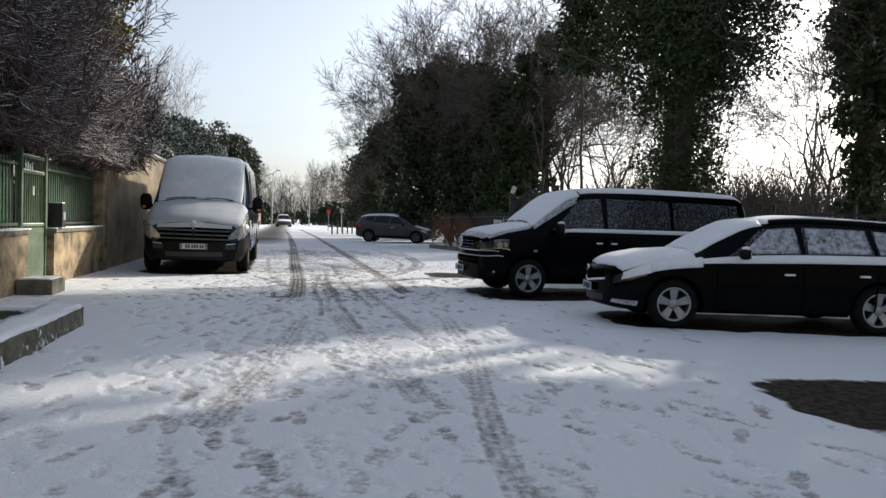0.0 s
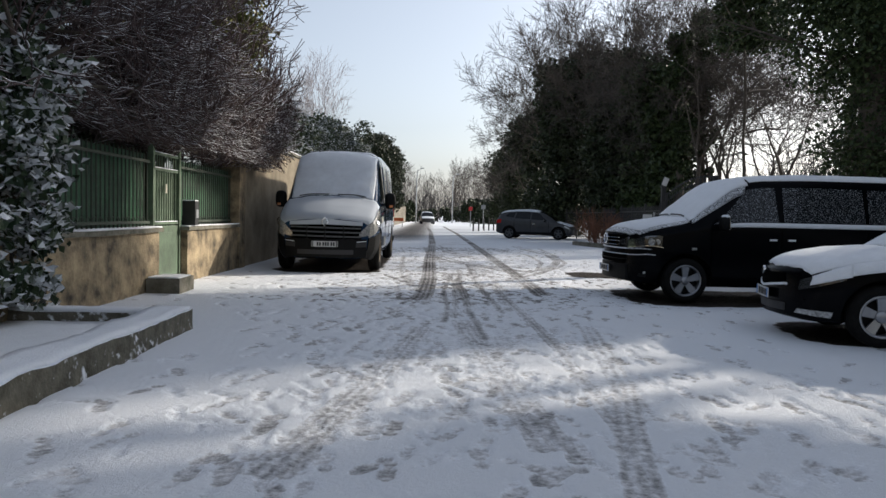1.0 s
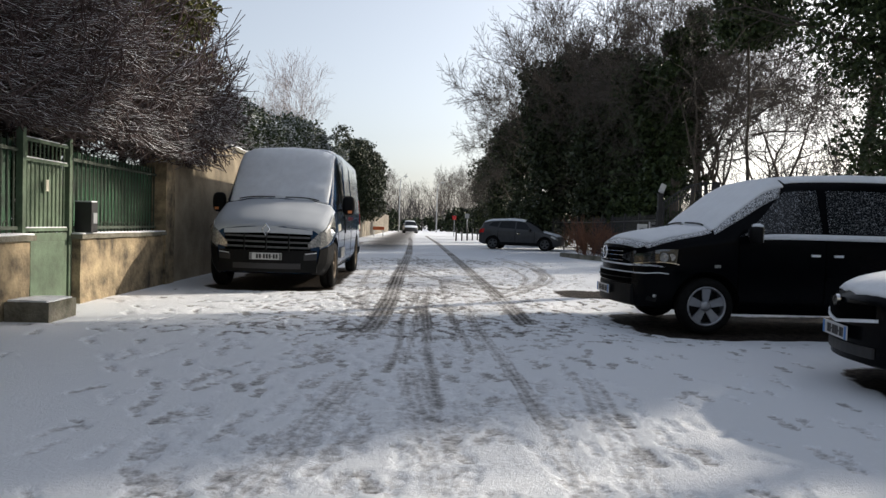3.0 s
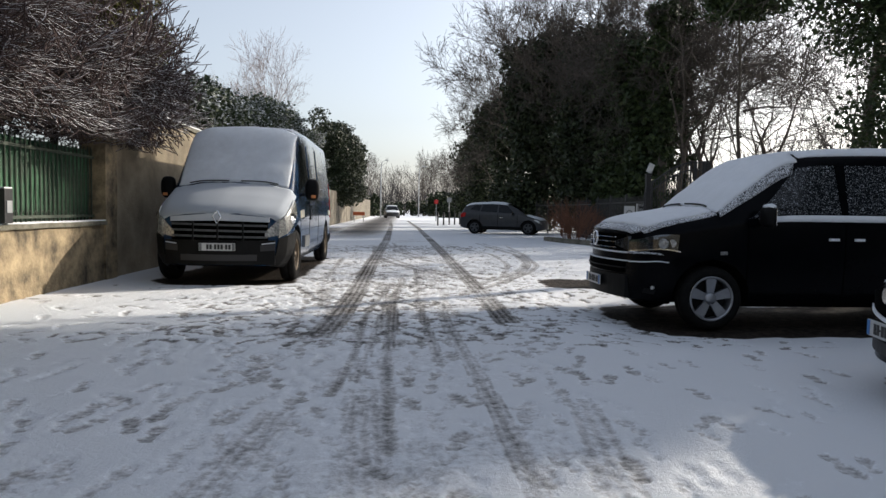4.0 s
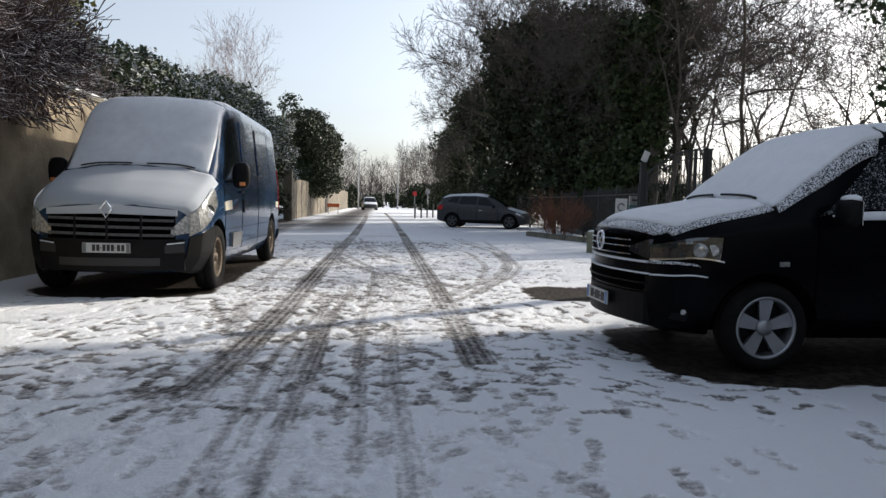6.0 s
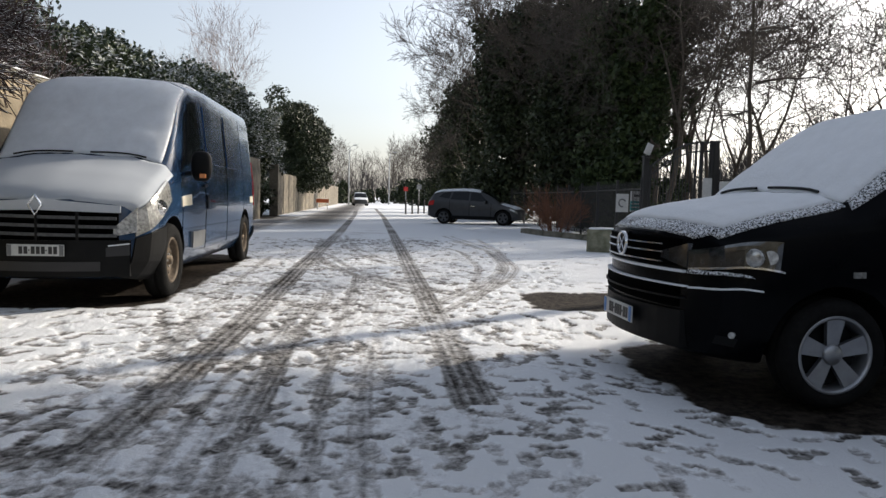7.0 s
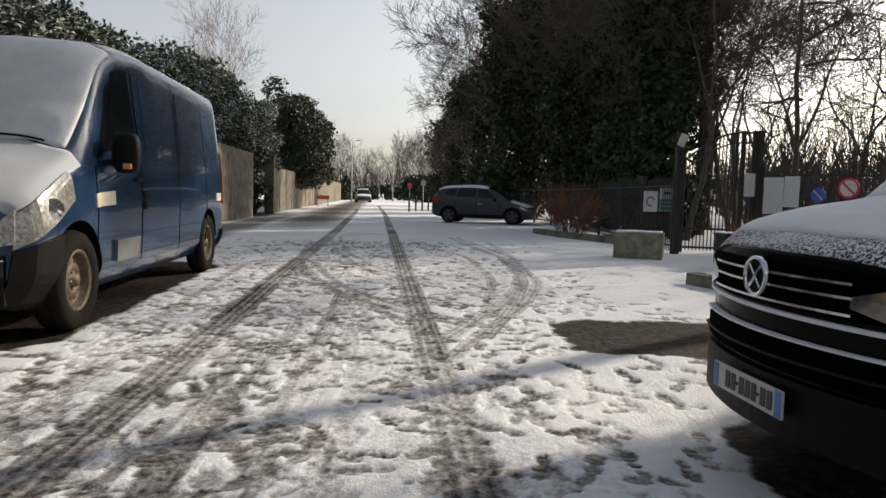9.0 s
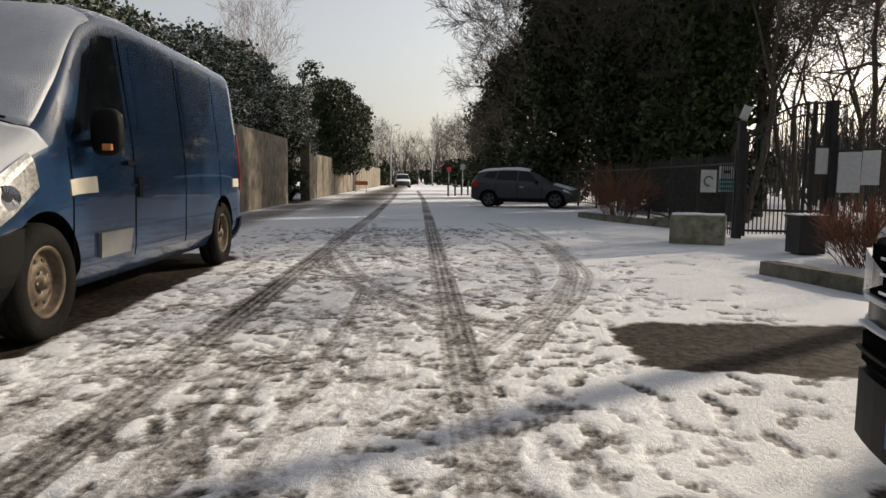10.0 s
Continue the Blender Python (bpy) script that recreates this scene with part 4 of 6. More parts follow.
        part("ledge_snow", sh.panel_bm([(0.0, 3.45), (0.24, 3.15), (0.22, 3.22), (0.0, 3.56)], 0.02, 14, 4, sd, lump=0.010, seed=6.1), RAGGED, th, "snow on the ledge below the lamp", True)
        part("bumper_snow", sh.panel_bm([(0.0, 3.05), (0.28, 2.87), (0.28, 2.90), (0.0, 3.10)], 0.012, 14, 2, sd, lump=0.006, seed=6.7), SNOW, th, "line of snow on the bumper", True)
        part("wing_snow", sh.panel_bm([(0.08, 4.55), (0.97, 4.85), (0.97, 5.45), (0.06, 5.15)], 0.005, 20, 6, sd), RAGGED, th, "ragged edge of the bonnet snow", True)
        part("pillar_snow", sh.panel_bm([(1.0, 4.62), (1.80, 4.78), (1.84, 5.06), (1.0, 5.10)], 0.005, 14, 4, sd), RAGGED, th, "snow flecks on the windscreen pillar", True)
        c = sh.point(0.22, 3.62, sd, 0.012)
        part("lamp_bulb", tube_bm([c + Vector((0.02, -sd * 0.02, 0)), c + Vector((-0.004, sd * 0.005, 0)), c + Vector((-0.012, sd * 0.014, 0)), c + Vector((-0.015, sd * 0.018, 0))], [0.056, 0.056, 0.045, 0.018], 20), LENS, th, "round chrome reflector")
        c = sh.point(0.33, 3.58, sd, 0.008)
        part("indicator", tube_bm([c + Vector((0.01, -sd * 0.02, 0)), c + Vector((-0.004, sd * 0.010, 0))], [0.045, 0.042], 16), LENS, th, "clear indicator")
        part("fog_bezel", sh.panel_bm([(0.08, 1.55), (0.18, 1.55), (0.18, 1.85), (0.08, 1.85)], 0.004, 4, 4, sd), PLASTIC, th)
        c = sh.point(0.14, 1.95, sd, 0.006)
        part("fog_lamp", tube_bm([c + Vector((0.02, -sd * 0.02, 0)), c + Vector((-0.004, sd * 0.006, 0))], [0.022, 0.020], 12), LENS, th, "small round fog lamp")
        part("front_window", sh.panel_bm([(1.30, 4.12), (2.30, 4.12), (2.26, 4.88), (1.86, 4.88)], 0.006, 10, 6, sd), GLASS_SNOW, th, "door window flecked with snow")
        part("side_window", sh.panel_bm([(2.38, 4.12), (3.62, 4.12), (3.60, 4.86), (2.38, 4.88)], 0.006, 10, 6, sd), GLASS_SNOW, th, "side window flecked with snow")
        part("side_window", sh.panel_bm([(3.68, 4.12), (5.08, 4.12), (5.02, 4.84), (3.68, 4.86)], 0.006, 10, 6, sd), GLASS_SNOW, th, "side window flecked with snow")
        part("sill_snow", sh.panel_bm([(1.42, 3.98), (5.05, 3.98), (5.05, 4.10), (1.40, 4.10)], 0.006, 40, 3, sd, lump=0.012, seed=5.0), SNOW, th, "snow along the window sills", True)
        part("door_handle", sh.panel_bm([(2.16, 3.50), (2.26, 3.50), (2.26, 3.57), (2.16, 3.57)], 0.03, 4, 2, sd), SNOW, th, "door handle with snow")
        part("door_handle", sh.panel_bm([(2.44, 3.50), (2.54, 3.50), (2.54, 3.57), (2.44, 3.57)], 0.03, 4, 2, sd), SNOW, th, "door handle with snow")
        part("side_repeater", sh.panel_bm([(0.98, 3.1), (1.06, 3.1), (1.06, 3.2), (0.98, 3.2)], 0.012, 2, 2, sd), LENS, th)
        for s0 in (1.28, 2.34, 3.65):
            part("door_gap", sh.panel_bm([(s0, 1.6), (s0 + 0.012, 1.6), (s0 + 0.012, 4.0), (s0, 4.0)], 0.003, 1, 16, sd), GAP, th)
        part("lamp_cluster", sh.panel_bm([(5.16, 3.0), (5.28, 3.0), (5.28, 4.4), (5.16, 4.4)], 0.012, 3, 6, sd), RED_LENS, th, "red tail lamp")
        mirror(th, 1.42, sd * 0.95, 1.20, sd, (0.14, 0.22, 0.22))
    part("windscreen_snow", sh.panel_bm([(0.99, 5.05), (1.86, 5.02), (1.92, 7.0), (0.98, 7.0)], 0.008, 24, 18, lump=0.025, both=True, seed=7.0), SNOW, th, "snow over the windscreen", True)
    part("bonnet_front_snow", sh.panel_bm([(0.02, 4.9), (0.24, 5.1), (0.24, 7.0), (0.01, 7.0)], 0.005, 10, 16, both=True), RAGGED, th, "ragged snow along the bonnet's front edge", True)
    part("bonnet_snow", sh.panel_bm([(0.13, 5.02), (0.97, 5.30), (0.97, 7.0), (0.11, 7.0)], 0.004, 26, 18, lump=0.030, both=True, seed=8.0), SNOW, th, "thick snow over the bonnet", True)
    part("roof_snow", sh.panel_bm([(1.92, 5.25), (5.18, 5.25), (5.18, 7.0), (1.92, 7.0)], 0.004, 40, 10, lump=0.03, both=True, seed=9.0), SNOW, th, "snow on the roof", True)
    wiper(th, sh, 0.99, -0.58, -0.04, 0.030)
    wiper(th, sh, 0.99, 0.10, 0.60, 0.030)
    ring_badge(th, sh.front(0, 0.925, 0.022), 0.082)
    number_plate(th, Matrix.Translation(sh.front(0.0, 0.46, 0.045)))
    return th


def estate_car(m):
    th = thing("estate_car", m, "black estate car with snow on bonnet, roof and windows", "car")
    R_ = [
        (0.00, 0.25, 0.50, (0.58, 0.36), (0.62, 0.50), (0.60, 0.64), (0.52, 0.70), (0.32, 0.72), 0.73),
        (0.12, 0.22, 0.68, (0.75, 0.36), (0.78, 0.54), (0.75, 0.71), (0.65, 0.78), (0.40, 0.81), 0.82),
        (0.50, 0.20, 0.78, (0.85, 0.36), (0.88, 0.60), (0.85, 0.80), (0.72, 0.87), (0.42, 0.91), 0.92),
        (1.15, 0.20, 0.80, (0.87, 0.36), (0.885, 0.64), (0.86, 0.88), (0.74, 0.95), (0.44, 0.99), 1.00),
        (1.45, 0.20, 0.80, (0.87, 0.36), (0.885, 0.64), (0.86, 0.90), (0.70, 1.11), (0.46, 1.16), 1.17),
        (2.00, 0.20, 0.80, (0.87, 0.36), (0.885, 0.64), (0.86, 0.92), (0.62, 1.34), (0.46, 1.40), 1.42),
        (2.60, 0.20, 0.80, (0.87, 0.36), (0.885, 0.64), (0.86, 0.94), (0.62, 1.39), (0.48, 1.45), 1.47),
        (3.80, 0.20, 0.80, (0.87, 0.36), (0.885, 0.64), (0.85, 0.96), (0.60, 1.35), (0.46, 1.41), 1.43),
        (4.25, 0.23, 0.80, (0.85, 0.38), (0.865, 0.66), (0.82, 0.97), (0.58, 1.24), (0.44, 1.28), 1.29),
        (4.48, 0.28, 0.76, (0.80, 0.42), (0.81, 0.68), (0.76, 0.96), (0.62, 1.02), (0.42, 1.04), 1.05),
        (4.57, 0.32, 0.72, (0.74, 0.44), (0.75, 0.66), (0.70, 0.88), (0.58, 0.92), (0.40, 0.94), 0.95),
    ]
    sh = Shell(R_, 0.36, 0.9)
    r = 0.315
    skin(th, sh, BLACK_PAINT, (0.90, 3.48), r, 0.37)
    for x in (0.90, 3.48):
        for sd in (1, -1):
            wheel(th, x, sd * 0.77, r, sd, 0.205, 0.215)
    part("grille", sh.nose_bm([(-0.44, 0.0, 0.60, 0.70, 0.545, 0.685), (0.0, 0.44, 0.545, 0.685, 0.60, 0.70)], 0.02, 0.05, 8), GAP, th, "black grille")
    part("intake", sh.nose_bm([(-0.45, 0.45, 0.30, 0.38, 0.30, 0.38)], 0.02, 0.05, 10), INK, th)
    part("grille_rim_snow", sh.nose_bm([(-0.47, 0.0, 0.575, 0.60, 0.52, 0.545), (0.0, 0.47, 0.52, 0.545, 0.575, 0.60)], 0.032, 0.05, 12), SNOW, th, "snow below the grille")
    for sd in (1, -1):
        part("headlamp", sh.panel_bm([(0.0, 3.25), (0.42, 3.4), (0.46, 4.2), (0.02, 3.95)], 0.012, 10, 6, sd), LENS_DARK, th, "headlamp half under snow")
        part("headlamp_snow", sh.panel_bm([(0.06, 3.45), (0.50, 3.5), (0.54, 4.2), (0.08, 4.0)], 0.018, 10, 6, sd, lump=0.012, seed=3.3), SNOW, th, "snow on the headlamp", True)
        part("fog_lamp", sh.panel_bm([(0.02, 1.45), (0.30, 1.45), (0.30, 1.85), (0.02, 1.85)], 0.014, 8, 4, sd), LENS, th, "clear fog lamp")
        part("front_window", sh.panel_bm([(1.55, 4.10), (2.48, 4.10), (2.46, 4.88), (2.02, 4.88)], 0.006, 10, 6, sd), GLASS_SNOW, th)
        part("rear_window", sh.panel_bm([(2.54, 4.10), (3.40, 4.10), (3.36, 4.87), (2.54, 4.88)], 0.006, 10, 6, sd), GLASS_SNOW, th)
        part("quarter_window", sh.panel_bm([(3.46, 4.10), (4.12, 4.10), (3.95, 4.82), (3.44, 4.86)], 0.006, 8, 6, sd), GLASS_SNOW, th)
        part("window_snow", sh.panel_bm([(1.75, 4.16), (2.46, 4.14), (2.44, 4.84), (2.10, 4.84)], 0.010, 12, 8, sd, lump=0.006, seed=4.1), GLASS_SNOWY, th, "snow clinging to the door window", True)
        part("window_snow", sh.panel_bm([(2.57, 4.14), (3.38, 4.14), (3.34, 4.84), (2.57, 4.84)], 0.010, 12, 8, sd, lump=0.006, seed=4.7), GLASS_SNOWY, th, "snow clinging to the rear window", True)
        part("window_snow", sh.panel_bm([(3.48, 4.14), (4.05, 4.14), (3.92, 4.80), (3.46, 4.84)], 0.010, 10, 8, sd, lump=0.006, seed=4.9), GLASS_SNOWY, th, "snow clinging to the quarter window", True)
        part("sill_snow", sh.panel_bm([(1.2, 3.80), (4.2, 3.80), (4.2, 4.08), (1.2, 4.10)], 0.006, 34, 4, sd, lump=0.014, seed=5.5), SNOW, th, "snow along the window sills", True)
        part("wing_snow", sh.panel_bm([(0.45, 3.55), (1.25, 3.62), (1.25, 4.3), (0.45, 4.25)], 0.004, 14, 6, sd, lump=0.016, seed=6.5), SNOW, th, "snow on the wing", True)
        part("door_handle", sh.panel_bm([(2.26, 3.27), (2.38, 3.27), (2.38, 3.35), (2.26, 3.35)], 0.03, 4, 2, sd), SNOW, th)
        part("door_handle", sh.panel_bm([(3.20, 3.27), (3.32, 3.27), (3.32, 3.35), (3.20, 3.35)], 0.03, 4, 2, sd), SNOW, th)
        part("roof_rail", sh.panel_bm([(2.15, 5.15), (4.0, 5.15), (4.0, 5.3), (2.15, 5.3)], 0.05, 12, 2, sd), PLASTIC, th, "black roof rail")
        for s0 in (1.42, 2.50, 3.42):
            part("door_gap", sh.panel_bm([(s0, 1.6), (s0 + 0.012, 1.6), (s0 + 0.012, 3.9), (s0, 3.9)], 0.003, 1, 12, sd), GAP, th)
        mirror(th, 1.72, sd * 0.87, 0.98, sd, (0.13, 0.20, 0.14))
    part("windscreen_snow", sh.panel_bm([(1.16, 5.05), (2.04, 5.02), (2.06, 7.0), (1.16, 7.0)], 0.008, 22, 16, lump=0.02, both=True, seed=17.0), SNOW, th, "snow over the windscreen", True)
    part("bonnet_snow", sh.panel_bm([(0.08, 4.2), (1.16, 4.2), (1.16, 7.0), (0.05, 7.0)], 0.004, 26, 18, lump=0.03, both=True, seed=18.0), SNOW, th, "thick snow over the bonnet", True)
    part("roof_snow", sh.panel_bm([(2.06, 5.2), (4.1, 5.2), (4.2, 7.0), (2.06, 7.0)], 0.004, 30, 10, lump=0.025, both=True, seed=19.0), SNOW, th, "snow on the roof", True)
    part("badge", tube_bm([sh.front(0, 0.70, 0.02), sh.front(0, 0.70, 0.045)], 0.05, 16), CHROME, th, "small round badge")
    number_plate(th, Matrix.Translation(sh.front(0.0, 0.46, 0.035)))
    return th


def hatchback(m):
    th = thing("hatchback", m, "dark grey hatchback parked nose to the fence", "car")
    R_ = [
        (0.00, 0.28, 0.60, (0.70, 0.36), (0.74, 0.47), (0.72, 0.58), (0.64, 0.63), (0.36, 0.65), 0.66),
        (0.15, 0.24, 0.74, (0.82, 0.38), (0.85, 0.54), (0.82, 0.68), (0.72, 0.74), (0.40, 0.76), 0.77),
        (0.95, 0.22, 0.80, (0.88, 0.38), (0.90, 0.66), (0.87, 0.88), (0.76, 0.95), (0.44, 0.98), 0.99),
        (1.35, 0.22, 0.80, (0.88, 0.38), (0.90, 0.70), (0.87, 0.96), (0.72, 1.22), (0.46, 1.27), 1.28),
        (1.95, 0.22, 0.80, (0.88, 0.38), (0.90, 0.70), (0.87, 1.00), (0.64, 1.48), (0.46, 1.53), 1.54),
        (2.60, 0.22, 0.80, (0.88, 0.38), (0.90, 0.70), (0.87, 1.03), (0.64, 1.53), (0.48, 1.58), 1.60),
        (3.60, 0.22, 0.80, (0.88, 0.38), (0.90, 0.72), (0.87, 1.06), (0.62, 1.49), (0.46, 1.54), 1.55),
        (4.05, 0.26, 0.80, (0.86, 0.42), (0.88, 0.74), (0.84, 1.08), (0.62, 1.38), (0.46, 1.42), 1.43),
        (4.25, 0.32, 0.76, (0.82, 0.46), (0.83, 0.74), (0.79, 1.05), (0.66, 1.10), (0.46, 1.12), 1.13),
        (4.35, 0.36, 0.72, (0.76, 0.48), (0.77, 0.72), (0.72, 0.95), (0.60, 1.00), (0.42, 1.02), 1.03),
    ]
    sh = Shell(R_, 0.26, 0.9)
    r = 0.33
    skin(th, sh, GREY_PAINT, (0.88, 3.55), r, 0.39, 50)
    for x in (0.88, 3.55):
        for sd in (1, -1):
            wheel(th, x, sd * 0.78, r, sd, 0.21, 0.225, "dark")
    for sd in (1, -1):
        part("front_window", sh.panel_bm([(1.50, 4.10), (2.35, 4.10), (2.33, 4.86), (1.95, 4.86)], 0.006, 8, 5, sd), GLASS, th)
        part("rear_window", sh.panel_bm([(2.42, 4.10), (3.25, 4.14), (3.15, 4.85), (2.42, 4.86)], 0.006, 8, 5, sd), GLASS, th)
        part("quarter_window", sh.panel_bm([(3.32, 4.2), (3.80, 4.35), (3.60, 4.78), (3.24, 4.84)], 0.006, 5, 4, sd), GLASS, th)
        part("tail_lamp", sh.panel_bm([(4.05, 3.3), (4.32, 3.3), (4.30, 3.9), (4.0, 3.9)], 0.012, 4, 4, sd), RED_LENS, th, "red tail lamp")
        part("headlamp", sh.panel_bm([(0.04, 3.2), (0.5, 3.5), (0.5, 4.0), (0.06, 3.9)], 0.01, 6, 4, sd), LENS, th)
        part("sill", sh.panel_bm([(1.2, 1.1), (3.2, 1.1), (3.2, 2.0), (1.2, 2.0)], 0.012, 8, 3, sd), PLASTIC, th)
        for s0 in (1.40, 2.38, 3.28):
            part("door_gap", sh.panel_bm([(s0, 1.8), (s0 + 0.014, 1.8), (s0 + 0.014, 4.0), (s0, 4.0)], 0.003, 1, 12, sd), GAP, th)
        part("door_handle", sh.panel_bm([(2.12, 3.35), (2.3, 3.35), (2.3, 3.45), (2.12, 3.45)], 0.03, 4, 2, sd), CHROME, th)
        mirror(th, 1.62, sd * 0.88, 1.02, sd, (0.13, 0.2, 0.15), snow=False)
        part("roof_snow", sh.panel_bm([(1.9, 4.93), (4.05, 4.93), (4.05, 7.0), (1.95, 7.0)], 0.003, 16, 8, sd, lump=0.015, seed=2.9), SNOW_THIN, th, "dusting of snow on the roof", True)
    part("bonnet_snow", sh.panel_bm([(0.12, 4.55), (0.95, 4.7), (0.95, 7.0), (0.10, 7.0)], 0.003, 16, 10, lump=0.010, both=True, seed=2.2), SNOW_THIN, th, "dusting of snow on the bonnet", True)
    part("windscreen", sh.panel_bm([(1.02, 5.1), (1.88, 5.05), (1.90, 7.0), (1.02, 7.0)], 0.005, 10, 8, both=True), GLASS, th)
    part("tailgate_window", sh.panel_bm([(4.06, 5.1), (4.22, 5.1), (4.22, 7.0), (4.06, 7.0)], 0.006, 4, 8, both=True), GLASS, th)
    return th


# where each stands: front axle's near wheel, and the way its rear points
def parked(x, y, rear_deg, s, half, scale=1.0):
    """The pose of a vehicle whose wheel at station s, half metres to its near side, stands on (x, y)."""
    m = pose(x, y, 0, 0, 0, rear_deg) @ Matrix.Diagonal((scale, scale, scale, 1))
    return m @ Matrix.Translation((-s, -half, 0))


VAN_BLUE = blue_van(parked(-0.95, 15.76, 90.3, 0.86, -0.90))
VAN_BLACK = black_van(Matrix.Translation((0, 0, -0.085)) @ parked(4.17, 11.87, 1.0, 0.92, -0.83, 1.03))
ESTATE = estate_car(parked(4.60, 7.74, -13.0, 0.90, -0.77, 0.96))
HATCH = hatchback(parked(6.95, 38.4, 161.0, 0.88, 0.78, 1.0))
bare(3.4, 8.9, 11.40, 13.8, 1.0, seed=14)
bare(4.1, 8.5, 7.3, 9.0, -15, seed=15)

# the ground sinks a little where the black van stands
Z = -0.085 * smooth(2.3, 3.5, GX) * (1 - smooth(9.4, 11.0, GX)) * smooth(10.0, 11.5, GY) * (1 - smooth(13.7, 15.2, GY))
Z = Z - dip + 0.006 * wobble(GX, GY, 2.0, 21) * smooth(0.5, 3, GY) * (1 - smooth(24, 40, GY))
Z += 0.05 * smooth(-4, -30, GX) + 0.003 * wobble(GX, GY, 14.0, 23) * (1 - np.clip(wear, 0, 1)) * (GY < 24) * (GY > 0.6)
rows_n, cols_n = GX.shape
me = bpy.data.meshes.new("ground")
co = np.stack([GX, GY, Z], -1).reshape(-1, 3).astype(np.float32)
idx = np.arange(rows_n * cols_n).reshape(rows_n, cols_n)
quads = np.stack([idx[:-1, :-1], idx[:-1, 1:], idx[1:, 1:], idx[1:, :-1]], -1).reshape(-1, 4).astype(np.int32)
me.vertices.add(len(co))
me.vertices.foreach_set("co", co.ravel())
me.loops.add(quads.size)
me.loops.foreach_set("vertex_index", quads.ravel())
me.polygons.add(len(quads))
me.polygons.foreach_set("loop_start", np.arange(0, quads.size, 4, dtype=np.int32))
me.polygons.foreach_set("use_smooth", np.ones(len(quads), dtype=bool))
me.update()
att = me.attributes.new("wear", "FLOAT", "POINT")
att.data.foreach_set("value", np.clip(wear, 0, 1.2).astype(np.float32).ravel())
me.materials.append(GROUND)
tagged(new("ground", me), "street under thin trodden snow with tyre tracks and footprints", "ground", kind="structure")
# ---- structure beside the street ----
def wall_piece(name, x0, x1, y0, y1, z0, z1, mat, label, step=0.3, amount=0.012, seed=0.0):
    ob = part(name, rough_box(x0, x1, y0, y1, z0, z1, step, amount, seed=seed), mat, None, label)
    return tagged(ob, label, "wall", kind="structure")


WX = -3.72                     # the face of the garden wall
wall_piece("wall_garden_south", WX - 0.30, WX, 7.6, 11.38, -0.05, 0.84, RENDER_TAN, "low mottled rendered garden wall, deep shade partly in its colour", 0.2, 0.012, 1.0)
wall_piece("wall_garden_north", WX - 0.30, WX, 12.55, 15.5, -0.05, 0.84, RENDER_TAN, "low rendered garden wall beside the gate", 0.2, 0.012, 2.0)
for a, b, sd in ((7.6, 11.43, 3.0), (12.50, 15.5, 4.0)):
    o = part("coping", rough_box(WX - 0.36, WX + 0.05, a, b, 0.84, 0.90, 0.2, 0.006, seed=sd), STONE, None)
    tagged(o, "stone coping on the low wall", "coping", kind="structure")
    s = part("coping_snow", rough_box(WX - 0.34, WX + 0.035, a + 0.02, b - 0.02, 0.898, 0.918, 0.1, 0.010, seed=sd), SNOW, None, smooth=True)
    tagged(s, "thin snow lying on the coping", "snow", kind="stuff")
wall_piece("wall_pillar", WX - 0.36, WX + 0.03, 15.5, 15.92, -0.05, 2.20, RENDER_TAN, "rendered pillar at the end of the railing", 0.2, 0.01, 5.0)
wall_piece("wall_tall", WX - 0.32, WX - 0.02, 15.92, 27.0, -0.05, 2.75, RENDER_CREAM, "tall cream rendered wall behind the van", 0.35, 0.015, 6.0)
o = part("coping", rough_box(WX - 0.38, WX + 0.03, 15.92, 27.0, 2.75, 2.83, 0.3, 0.01, seed=7.0), STONE, None)
tagged(o, "snowy coping on the tall wall", "coping", kind="structure")
s = part("coping_snow", rough_box(WX - 0.36, WX + 0.01, 15.95, 26.9, 2.828, 2.86, 0.15, 0.012, seed=8.0), SNOW, None, smooth=True)
tagged(s, "snow lying on the coping", "snow", kind="stuff")
wall_piece("wall_far", -4.25, -3.95, 27.1, 41.0, -0.05, 2.72, WALL_GREY, "stained grey wall along the street, dappled shade in its colour", 0.4, 0.02, 9.0)
wall_piece("wall_far_north", -4.25, -3.95, 46.5, 107.0, -0.05, 2.35, WALL_GREY, "long stained grey wall along the street, dappled shade in its colour", 0.6, 0.02, 10.0)
wall_piece("wall_recess", -5.6, -5.3, 40.0, 48.0, -0.05, 2.3, STONE, "dark wall set back behind an entrance", 0.6, 0.02, 11.0)
wall_piece("wall_post", -4.3, -3.85, 46.1, 46.5, -0.05, 2.75, WALL_GREY, "gate pillar of the far entrance", 0.2, 0.01, 12.0)
# vertical joints of the far wall, one slab after another
for k, y in enumerate(np.arange(49.0, 106, 2.6)):
    o = part("wall_slab_edge", box_bm(-3.97, -3.93, y - 0.05, y + 0.05, 0, 2.37, 0.01), STONE, None)
    tagged(o, "concrete post between wall slabs", "post", group="posts of the far wall", kind="structure")

